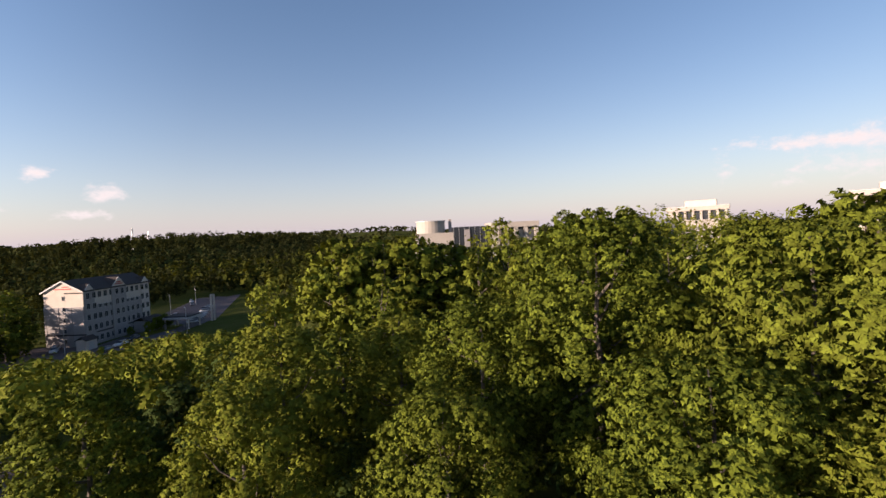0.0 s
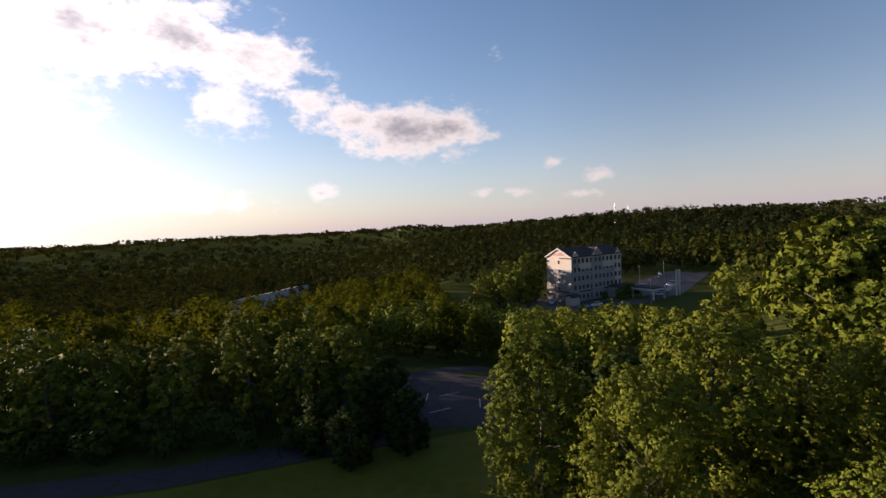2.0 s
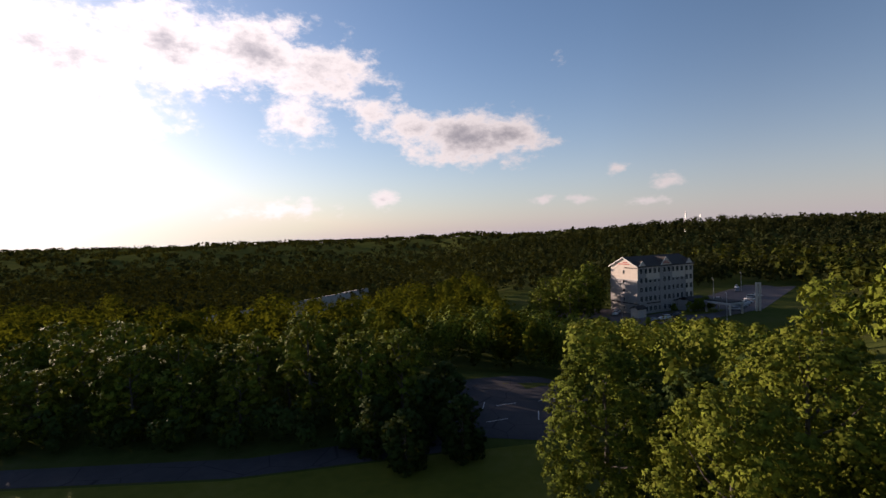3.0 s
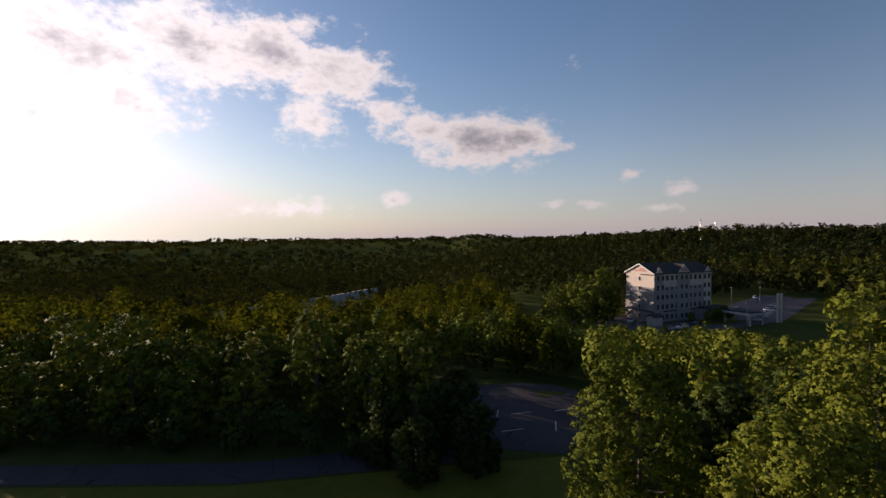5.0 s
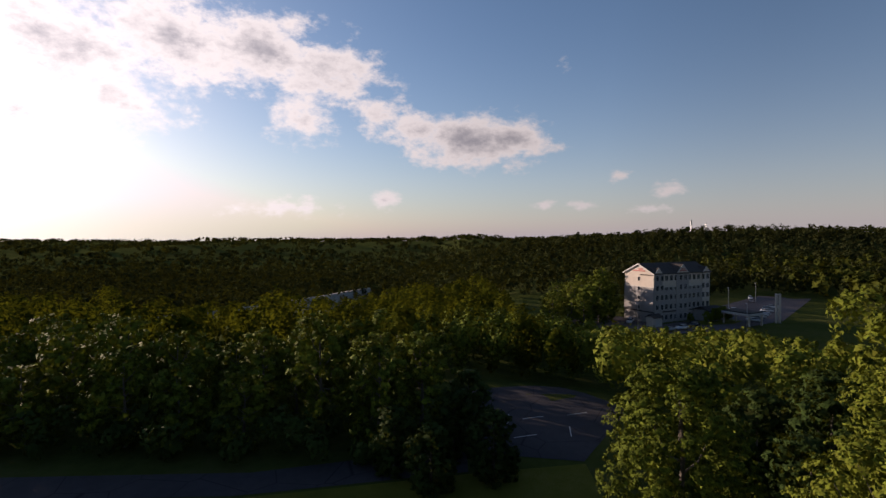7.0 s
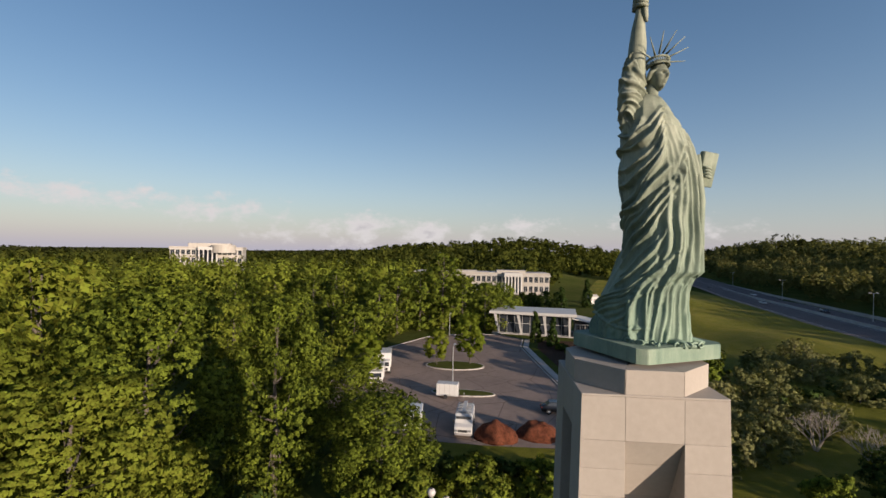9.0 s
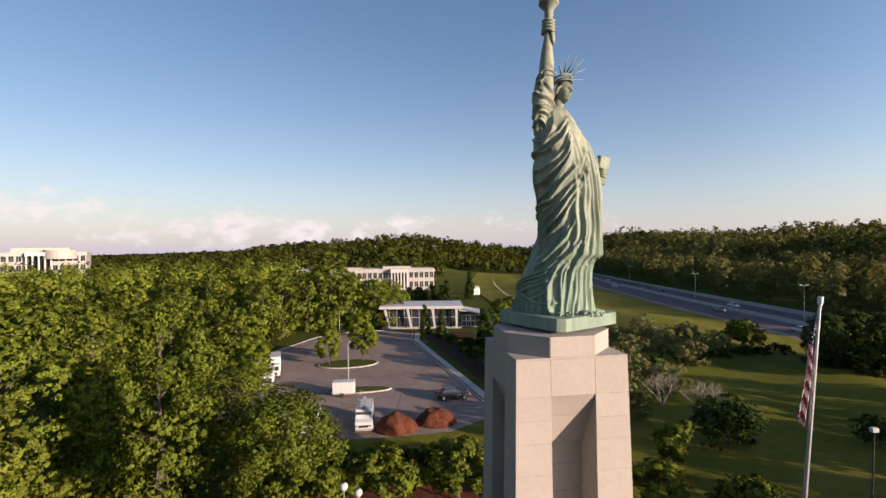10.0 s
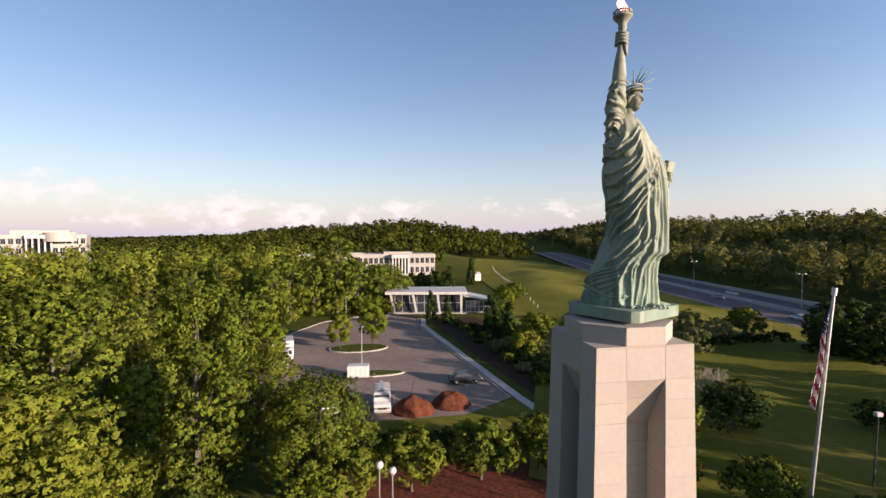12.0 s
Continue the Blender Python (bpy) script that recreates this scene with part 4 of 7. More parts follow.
    for r, h, w in ((0.240, 0.0, 0.026), (0.262, 0.15, 0.028)):
        pts = [rim(a, r, h) for a in np.linspace(-2.3, 2.3, 30)]
        tube(pts, [w] * 30, 8)
    for a in np.linspace(-2.2, 2.2, 25):
        tube([rim(a, 0.240, 0.0), rim(a, 0.262, 0.15)], [0.013, 0.013], 5)
    pts = [rim(a, 0.185, 0.06) for a in np.linspace(-2.3, 2.3, 30)]
    tube(pts, [0.045] * 30, 8)
    for k in range(7):
        a = radians(-78 + 26 * k)
        way = (rt * math.sin(a) * 0.95 + (Vector((0, 0, 1)) * 0.72 + fw * 0.62) * math.cos(a) + fw * 0.05).normalized()
        root = cb + ub * 0.14 + way * 0.22
        tube([root, root + way * 0.55], [0.024, 0.006], 6)

    # left forearm, hand and tablet on the far side
    tube([(0.35, 0.45, 5.2), (0.62, 0.55, 4.55), (0.95, 0.44, 4.25), (1.20, 0.28, 4.12)], [0.20, 0.17, 0.12, 0.10], 12)
    for k in range(4):
        tube([(1.16, 0.16, 4.22 - 0.07 * k), (1.28, 0.12, 4.19 - 0.07 * k), (1.33, 0.24, 4.17 - 0.07 * k)], [0.04, 0.045, 0.03], 7)
    m = Matrix.Translation((1.22, 0.38, 4.20)) @ Matrix.Rotation(radians(-24), 4, "Z") @ Matrix.Rotation(radians(12), 4, "Y")
    box(bm, -0.07, -0.26, -0.42, 0.07, 0.26, 0.40, 0.02, m)
    # cloak hanging from the far arm
    for k in range(6):
        x = 0.70 + 0.075 * k
        tube([(x, 0.35 - 0.05 * k, 4.5), (x + 0.10, 0.34 - 0.06 * k, 3.4), (x + 0.09, 0.30 - 0.06 * k, 2.4), (x + 0.06, 0.26 - 0.06 * k, 1.75 - 0.03 * k)], [0.07, 0.085, 0.075, 0.03], 8)
    # feet and broken chain
    for x, y, l in ((0.85, -0.45, 0.34), (0.95, 0.2, 0.32)):
        tube([(x - 0.2, y, 0.07), (x, y - 0.02, 0.09), (x + l, y - 0.05, 0.045)], [0.09, 0.10, 0.05], 10, 0.8)
    for k in range(11):
        c = Vector((0.55 - 0.13 * k + 0.05 * rnd.random(), -0.98 + 0.05 * math.sin(k * 1.7), 0.05 + 0.03 * (k % 2)))
        if k > 5:
            c = Vector((0.75 + 0.10 * (k - 5), -0.70 + 0.10 * (k - 6), 0.06))
        a = rnd.uniform(0, 3)
        tube([c + Vector((0.09 * math.cos(t) * math.cos(a), 0.09 * math.cos(t) * math.sin(a), 0.06 * math.sin(t))) for t in np.linspace(0, 6.28, 11)], [0.026] * 11, 6)

    data = bpy.data.meshes.new("statue")
    bmesh.ops.recalc_face_normals(bm, faces=bm.faces)
    bm.to_mesh(data)
    bm.free()
    data.polygons.foreach_set("use_smooth", [True] * len(data.polygons))
    ob = linked("statue", data, PATINA)
    ob.matrix_basis = Matrix.Translation((0.31, 0.05, 18.41)) @ Matrix.Rotation(radians(-21.3), 4, "Z") @ Matrix.Diagonal((1, 1, 0.94, 1))
    return tagged(ob, "green copper statue of a robed figure raising a torch", "statue")


statue()


def bronze_plinth():
    s, c = 1.20, 0.17
    out = [(-s, -s + c), (-s + c, -s), (s - c, -s), (s, -s + c), (s, s - c), (s - c, s), (-s + c, s), (-s, s - c)]
    bm = prism(out, 0.075, 0.40)
    bmesh.ops.bevel(bm, geom=bm.edges[:], offset=0.012, segments=2, affect="EDGES")
    bmesh.ops.transform(bm, matrix=Matrix.Translation((0.33, 0.10, 18.05)) @ Matrix.Rotation(radians(36.0), 4, "Z"), verts=bm.verts)
    ob = part("copper_plinth", bm, PATINA_GREEN)
    tagged(ob, "green copper base slab under the statue on the cap", "statue base")
    for x, y in ((-0.7, -0.7), (0.7, -0.7), (0.7, 0.7), (-0.7, 0.7)):
        m = Matrix.Translation((0.33, 0.10, 18.05)) @ Matrix.Rotation(radians(36.0), 4, "Z")
        part("foot", boxed(x - 0.12, y - 0.12, 0.0, x + 0.12, y + 0.12, 0.09, 0, m), BLACK, ob)


bronze_plinth()
# ---- buildings ----
def frame_of(x, y, z, ax, ay):
    """A pose at a place with its x axis along (ax, ay)."""
    return Matrix.Translation((x, y, z)) @ Matrix.Rotation(math.atan2(ay, ax), 4, "Z")


def window(parent, m, w, h, glass=None, frame_mat=None, bars=1, depth=0.16, sill=True):
    """A window in a wall whose outside looks along -y of m: frame, sill and pane, set into a shallow reveal."""
    win = part("window", ring_bm(w, h, 0.08, depth, m), frame_mat or WHITE, parent)
    part("pane", boxed(-w / 2 + 0.05, -0.03, 0.05, w / 2 - 0.05, -0.012, h - 0.05, 0, m), glass or DARK_GLASS, win)
    for k in range(bars):
        x = -w / 2 + w * (k + 1) / (bars + 1)
        part("mullion", boxed(x - 0.03, -0.06, 0.05, x + 0.03, -0.015, h - 0.05, 0, m), frame_mat or WHITE, win)
    return win


def ring_bm(w, h, t, d, m):
    bm = bmesh.new()
    box(bm, -w / 2, -0.11, 0, -w / 2 + t, 0.03, h, 0, m)
    box(bm, w / 2 - t, -0.11, 0, w / 2, 0.03, h, 0, m)
    box(bm, -w / 2 + t, -0.11, 0, w / 2 - t, 0.03, t, 0, m)
    box(bm, -w / 2 + t, -0.11, h - t, w / 2 - t, 0.03, h, 0, m)
    return bm


def gable_roof(x0, y0, x1, y1, z, rise, over=0.6, thick=0.25):
    """A gabled roof with its ridge along x, as one closed shell."""
    bm = bmesh.new()
    ym = (y0 + y1) / 2
    prof = [(y0 - over, z - 0.15), (ym, z + rise), (y1 + over, z - 0.15), (y1 + over, z - 0.15 - thick), (ym, z + rise - thick), (y0 - over, z - 0.15 - thick)]
    a = [bm.verts.new((x0 - over, y, q)) for y, q in prof]
    b = [bm.verts.new((x1 + over, y, q)) for y, q in prof]
    for i in range(6):
        bm.faces.new((a[i], a[(i + 1) % 6], b[(i + 1) % 6], b[i]))
    bm.faces.new((a[0], a[5], a[4], a[1])), bm.faces.new((a[1], a[4], a[3], a[2]))
    bm.faces.new((b[0], b[1], b[4], b[5])), bm.faces.new((b[1], b[2], b[3], b[4]))
    bmesh.ops.recalc_face_normals(bm, faces=bm.faces)
    return bm


def pediment(x0, x1, y, z, rise, d, m=None):
    """A triangular gable wall that looks along -y."""
    bm = bmesh.new()
    f = [bm.verts.new(p) for p in ((x0, y, z), (x1, y, z), ((x0 + x1) / 2, y, z + rise))]
    b = [bm.verts.new(p) for p in ((x0, y + d, z), (x1, y + d, z), ((x0 + x1) / 2, y + d, z + rise))]
    bm.faces.new(f), bm.faces.new(b[::-1])
    for i in range(3):
        bm.faces.new((f[i], b[i], b[(i + 1) % 3], f[(i + 1) % 3]))
    if m is not None:
        bmesh.ops.transform(bm, matrix=m, verts=bm.verts)
    bmesh.ops.recalc_face_normals(bm, faces=bm.faces)
    return bm


def hotel():
    L, D, H = 29.5, 12.8, 17.6
    ob = thing("hotel", frame_of(-72, -171.4, -10, -0.899, -0.438), "five storey cream and grey hotel with dark gabled roofs", "hotel")
    part("lower_wall", boxed(0, 0, 0, L, D, 12.6), GREIGE, ob, "grey beige rendered lower storeys")
    part("upper_wall", boxed(-0.04, -0.04, 12.6, L + 0.04, D + 0.04, H), CREAM, ob, "cream rendered top storey")
    part("band", boxed(-0.12, -0.12, 3.6, L + 0.12, D + 0.12, 4.0), SHINGLE, ob)
    part("cornice", boxed(-0.1, -0.1, 12.5, L + 0.1, D + 0.1, 12.72), WHITE, ob)
    part("gable", gable_wall(D, H), CREAM, ob)
    part("roof", gable_roof(0, 0, L, D, H, 3.4), SHINGLE, ob, "dark shingle gabled roof")
    for x in (2.2, 14.6, 27.3):      # cross gables over the long front
        w = 2.1 if x != 14.6 else 3.4
        r = 2.2 if x != 14.6 else 3.3
        g = part("dormer", pediment(x - w, x + w, -0.25, H - 0.4, r, 3.5), CREAM, ob)
        bm = bmesh.new()
        for s in (-1, 1):
            v = [(x + s * (w + 0.25), -0.2, H - 0.62), (x, -0.2, H - 0.4 + r + 0.12), (x, 6.0, H - 0.4 + r + 0.12), (x + s * (w + 0.25), 6.0, H - 0.62)]
            a = [bm.verts.new(p) for p in v]
            b = [bm.verts.new((p[0], p[1], p[2] - 0.22)) for p in v]
            bm.faces.new(a), bm.faces.new(b[::-1])
            for i in range(4):
                bm.faces.new((a[i], b[i], b[(i + 1) % 4], a[(i + 1) % 4]))
        bmesh.ops.recalc_face_normals(bm, faces=bm.faces)
        part("dormer_roof", bm, SHINGLE, g)
        for q in (-1, 1):        # white rake boards along the gable's edges
            bm = bmesh.new()
            lo, hi = (x + q * (w + 0.2), H - 0.55), (x, H - 0.4 + r + 0.12)
            a = [bm.verts.new(p) for p in ((lo[0], -0.34, lo[1]), (hi[0], -0.34, hi[1]), (hi[0], -0.34, hi[1] - 0.34), (lo[0], -0.34, lo[1] - 0.34))]
            b = [bm.verts.new((v_.co.x, -0.2, v_.co.z)) for v_ in a]
            bm.faces.new(a), bm.faces.new(b[::-1])
            for i in range(4):
                bm.faces.new((a[i], b[i], b[(i + 1) % 4], a[(i + 1) % 4]))
            bmesh.ops.recalc_face_normals(bm, faces=bm.faces)
            part("rake_board", bm, WHITE, g)
        part("bay", boxed(x - w + 0.15, -0.22, 0, x + w - 0.15, 0.02, H - 0.4), CREAM if x > 20 else GREIGE, ob)
    for q in (0, 1):
        bm = bmesh.new()
        y0 = -0.6 if q == 0 else D + 0.6
        a = [bm.verts.new(p) for p in ((-0.68, y0, H - 0.15), (-0.68, D / 2, H + 3.4), (-0.68, D / 2, H + 2.95), (-0.68, y0, H - 0.6))]
        b = [bm.verts.new((-0.55, v_.co.y, v_.co.z)) for v_ in a]
        bm.faces.new(a), bm.faces.new(b[::-1])
        for i in range(4):
            bm.faces.new((a[i], b[i], b[(i + 1) % 4], a[(i + 1) % 4]))
        bmesh.ops.recalc_face_normals(bm, faces=bm.faces)
        part("rake_board", bm, WHITE, ob)
    front = Matrix.Identity(4)
    for k in range(5):
        for i in range(12):
            x = 1.5 + i * 2.41
            z = 0.9 + k * 3.4 + (0.3 if k else 0)
            out = -0.22 if any(abs(x - c) < hw - 0.3 for c, hw in ((2.2, 2.1), (14.6, 3.4), (27.3, 2.1))) else -0.04 if k == 4 else 0
            window(ob, front @ Matrix.Translation((x, out, z)), 1.5, 1.95, bars=1)
    end = Matrix.Rotation(-math.pi / 2, 4, "Z")
    for k in range(5):
        window(ob, Matrix.Translation((-0.04 if k == 4 else 0, D / 2, 1.0 + k * 3.4)) @ end, 1.0, 1.5, bars=0)
    for k in range(4):
        part("pilaster", boxed(-0.09, D * k / 3 - (0.3 if k else 0), 0, 0.02, D * k / 3 + 0.3, 12.5), GREIGE, ob)
    # red sign bars below the gable and on the middle dormer
    for k, (y0, y1, z) in enumerate(((4.6, 6.6, 18.75), (3.6, 9.2, 18.1))):
        part("sign", boxed(-0.24, y0, z, -0.14, y1, z + 0.42), RED, ob, "dark red sign bars")
    for x0, x1, z in ((13.6, 15.6, 18.7), (12.9, 16.3, 18.1)):
        part("sign", boxed(x0, -0.42, z, x1, -0.31, z + 0.36), RED, ob)
    # lobby block with white windows at the far end, and entrance canopy on posts
    lob = part("lobby", boxed(20.5, -6, 0, 29, 0, 4.0, 0.05), GREIGE, ob)
    part("lobby_roof", gable_roof(20.5, -6, 29, 0, 4.0, 1.2, 0.4), SHINGLE, lob)
    for i in range(5):
        window(ob, Matrix.Translation((21.4 + 1.65 * i, -6.0, 0.8)), 1.4, 2.4, bars=2)
    can = part("canopy", boxed(23, -19, 3.6, 31, -9, 4.3, 0.05), WHITE, ob, "white flat entrance canopy")
    part("canopy_roof", boxed(23.4, -18.6, 4.3, 30.6, -9.4, 4.7, 0.1), SHINGLE, can)
    for x in (23.6, 30.4):
        for y in (-18.4, -9.6):
            part("post", boxed(x - 0.25, y - 0.25, 0, x + 0.25, y + 0.25, 3.6, 0.03), CREAM, can)
    return ob


def gable_wall(D, H):
    bm = bmesh.new()
    f = [bm.verts.new(p) for p in ((-0.06, 0, H), (-0.06, D, H), (-0.06, D / 2, H + 3.1))]
    b = [bm.verts.new(p) for p in ((0.5, 0, H), (0.5, D, H), (0.5, D / 2, H + 3.1))]
    bm.faces.new(f), bm.faces.new(b[::-1])
    for i in range(3):
        bm.faces.new((f[i], b[i], b[(i + 1) % 3], f[(i + 1) % 3]))
    bmesh.ops.recalc_face_normals(bm, faces=bm.faces)
    return bm


HOTEL_LOT = [(-42, -174), (-54, -160), (-67, -152.5), (-92, -160), (-121, -177), (-178, -238), (-160, -250), (-118, -212), (-98, -184), (-72, -168), (-66, -186), (-46, -190)]
sheet("hotel_lot", HOTEL_LOT, 0.05, ROAD, "grey asphalt hotel parking lot with marked bays", "parking lot", 10)
hotel()


def enclosure():
    ob = thing("service_shed", frame_of(-69, -164.5, -9.95, -0.899, -0.438), "small cream service shed with a dark roof by the hotel", "shed")
    part("wall", boxed(0, 0, 0, 4.2, 3.0, 3.2), CREAM, ob)
    part("door", boxed(1.2, -0.08, 0.05, 3.0, 0.03, 2.4), WHITE, ob)
    part("roof", gable_roof(0, 0, 4.2, 3.0, 3.2, 1.0, 0.3, 0.15), SHINGLE, ob)


enclosure()
sheet("hotel_verge", [(-84, -175), (-88, -168), (-99, -170.5), (-106, -176), (-104, -181), (-94, -178)], 0.12, LAWN, "grass verge by the hotel's drive", "lawn", 8)


def visitor_centre():
    """A glazed hall under a broad flat roof on slanted white columns, with a lower annex."""
    ob = thing("visitor_centre", frame_of(-18.0, 104.0, 0, 1, 0.02), "low glazed hall with a flat white roof on slanting white columns", "building")
    W_, D_ = 17.6, 9.0
    bm = bmesh.new()
    box(bm, -2.0, -1.8, 5.2, W_ + 1.4, D_ + 1, 5.75, 0.05)
    part("roof", bm, WHITE, ob, "flat white metal roof")
    part("fascia", boxed(-2.06, -1.86, 5.05, W_ + 1.46, -1.7, 5.6), WHITE, ob)
    part("floor_slab", boxed(-1.5, -1.2, 0.0, W_ + 1, D_, 0.18), CONCRETE, ob)
    for x, lean in ((0.2, -0.9), (5.9, -0.9), (11.9, -0.6), (W_ - 0.2, 0.0)):
        bm = bmesh.new()
        v = [(x - 0.2, -0.9, 0.18), (x + 0.2, -0.9, 0.18), (x + 0.32 + lean, -1.3, 5.2), (x - 0.32 + lean, -1.3, 5.2)]
        a = [bm.verts.new(p) for p in v]
        b = [bm.verts.new((p[0], p[1] + 0.4, p[2])) for p in v]
        bm.faces.new(a), bm.faces.new(b[::-1])
        for i in range(4):
            bm.faces.new((a[i], b[i], b[(i + 1) % 4], a[(i + 1) % 4]))
        bmesh.ops.recalc_face_normals(bm, faces=bm.faces)
        part("column", bm, WHITE, ob)
    for i in range(9):
        x = 0.3 + i * 1.9
        for z0, z1 in ((0.25, 2.6), (2.7, 5.0)):
            win = part("glazing", boxed(x + 0.06, 0.3, z0, x + 1.82, 0.35, z1), DARK_GLASS, ob)
        part("mullion", boxed(x - 0.04, 0.22, 0.2, x + 0.04, 0.4, 5.1), WHITE, ob)
    for z in (0.2, 2.65, 5.05):
        part("transom", boxed(0.2, 0.24, z - 0.05, W_, 0.38, z + 0.05), WHITE, ob)
    part("back_wall", boxed(0.2, D_ - 0.3, 0.1, W_, D_, 5.2), PALE, ob)
    for x in (0.0, W_ - 0.2):
        part("side_wall", boxed(x, 0.45, 0.1, x + 0.25, D_ - 0.3, 5.2), PALE, ob)
    # annex
    an = thing("annex", frame_of(0.6, 104.6, 0, 1, 0.02), "low annex with a sloping white metal roof and many small panes", "building")
    bm = bmesh.new()
    v = [(-0.6, -1.0, 4.7), (7.4, -1.0, 3.3), (7.4, 8, 3.3), (-0.6, 8, 4.7)]
    a = [bm.verts.new(p) for p in v]
    b = [bm.verts.new((p[0], p[1], p[2] - 0.25)) for p in v]
    bm.faces.new(a), bm.faces.new(b[::-1])
    for i in range(4):
        bm.faces.new((a[i], b[i], b[(i + 1) % 4], a[(i + 1) % 4]))
    bmesh.ops.recalc_face_normals(bm, faces=bm.faces)
    part("roof", bm, WHITE, an)
    part("wall", boxed(0, 0.3, 0, 6.9, 7.5, 3.2), GREIGE, an)
    for i in range(6):
        for k in range(2):
            window(an, Matrix.Translation((0.75 + 1.12 * i, 0.3, 0.25 + 1.45 * k)), 1.05, 1.35, bars=1)


visitor_centre()


def office(name, m, L, D, H, storeys, label, bays, portico=None, block=None, wall=None, slots=True):
    """A pale flat-roofed office: wall, parapet, window rows, and where given a columned porch or a roof block."""
    ob = thing(name, m, label, "office building")
    wall = wall or PALE
    part("wall", boxed(0, 0, -4, L, D, H), wall, ob)
    part("parapet", boxed(-0.25, -0.25, H - 0.1, L + 0.25, D + 0.25, H + 0.9, 0.04), wall, ob)
    part("cornice", boxed(-0.5, -0.5, H - 0.55, L + 0.5, D + 0.5, H - 0.15, 0.03), WHITE, ob)
    part("roof", boxed(0.2, 0.2, H + 0.5, L - 0.2, D - 0.2, H + 0.94), CONCRETE, ob)
    sh = H / storeys
    step_ = L / bays
    for k in range(storeys):
        for i in range(bays):
            x = step_ * (i + 0.5)
            if portico and portico[0] < x < portico[1]:
                continue
            window(ob, Matrix.Translation((x, 0, k * sh + sh * 0.20)), step_ * 0.74, sh * 0.62, bars=1)
    if portico:
        x0, x1, n = portico
        part("porch_recess", boxed(x0, -0.06, 0, x1, 0.04, H - 0.8), DARK_GLASS, ob)
        part("porch_roof", boxed(x0 - 0.5, -3.4, H - 0.8, x1 + 0.5, -0.5, H + 0.9, 0.05), WHITE, ob)
        part("porch_step", boxed(x0 - 0.5, -3.6, 0, x1 + 0.5, -0.1, 0.3), CONCRETE, ob)
        for i in range(n):
            x = x0 + (x1 - x0) * i / (n - 1)
            col = part("column", coned((x, -2.9, 0.3), (x, -2.9, H - 0.8), 0.42, 0.34, 12), WHITE, ob, smooth=False)
            part("capital", boxed(x - 0.5, -3.4, H - 1.1, x + 0.5, -2.4, H - 0.8), WHITE, col)
    if block:
        for x0, y0, x1, y1, h in block:
            part("roof_block", boxed(x0, y0, H + 0.5, x1, y1, H + h, 0.05), wall, ob)
    return ob


office("columned_office", frame_of(-73.5, 202, 0.6, 0.985, 0.17), 65, 16, 9.0, 2, "long white two storey office with a columned porch", 26, portico=(44, 51.5, 6), block=[(40, 4, 54, 12, 1.9), (8, 4, 30, 12, 1.5)])
office("hill_office", frame_of(-213, 193, 6, 0.84, 0.54), 37, 20, 13.4, 3, "pale three storey office rising over the treetops", 14, portico=(15, 24, 5), block=[(8, 5, 30, 15, 3.0)])
part("rotunda", coned((0, 0, 0), (0, 0, 4.4), 6.5, 6.5, 28), PALE, bpy.data.objects["hill_office"]).matrix_basis = Matrix.Translation((27, 0.5, 11))
def bank_building():
    """Pale office with a drum, a dark glass corner and a bay of tall openings on the western rise."""
    ob = thing("office_with_drum", frame_of(-109.9, -72.1, 8.8, -0.55, 0.835), "pale office with a round drum and a dark glass corner", "office building")
    H = 14.2
    part("wall", boxed(0, 0, -6, 34, 14, H - 2.6), PALE, ob)
    part("drum", coned((4.5, 4.5, H - 3.0), (4.5, 4.5, H + 0.6), 4.1, 4.1, 28), PALE, ob, "round pale drum")
    part("drum_rim", coned((4.5, 4.5, H + 0.6), (4.5, 4.5, H + 0.9), 4.3, 4.3, 28), WHITE, ob)
    part("chimney", boxed(9.6, 3.0, H - 3, 10.4, 4.2, H + 1.2), GREIGE, ob)
    part("glass_corner", boxed(10.5, -0.6, -6, 21, 6, H - 1.2, 0.05), DARK_GLASS, ob, "dark blue glass corner")
    for i in range(8):
        part("mullion", boxed(10.6 + 1.48 * i - 0.05, -0.7, -6, 10.6 + 1.48 * i + 0.05, -0.58, H - 1.2), STEEL, ob)
    part("glass_pier", boxed(13.5, -0.9, -6, 15.0, -0.5, H - 2), GREIGE, ob)
    part("bay", boxed(21.2, -1.2, -6, 34.4, 10, H - 5.2), PALE, ob)
    part("bay_top", boxed(21.0, -1.4, H - 1.9, 34.6, 10, H - 0.4, 0.04), PALE, ob)
    part("bay_back", boxed(21.4, 0.6, H - 5.3, 34.2, 9, H - 1.9), DARK_GLASS, ob)
    for x in (21.2, 24.8, 27.6, 30.4, 33.4):
        part("bay_post", boxed(x, -1.2, H - 5.3, x + (2.4 if x == 21.2 else 1.0), 0.7, H - 1.9), PALE, ob)


bank_building()


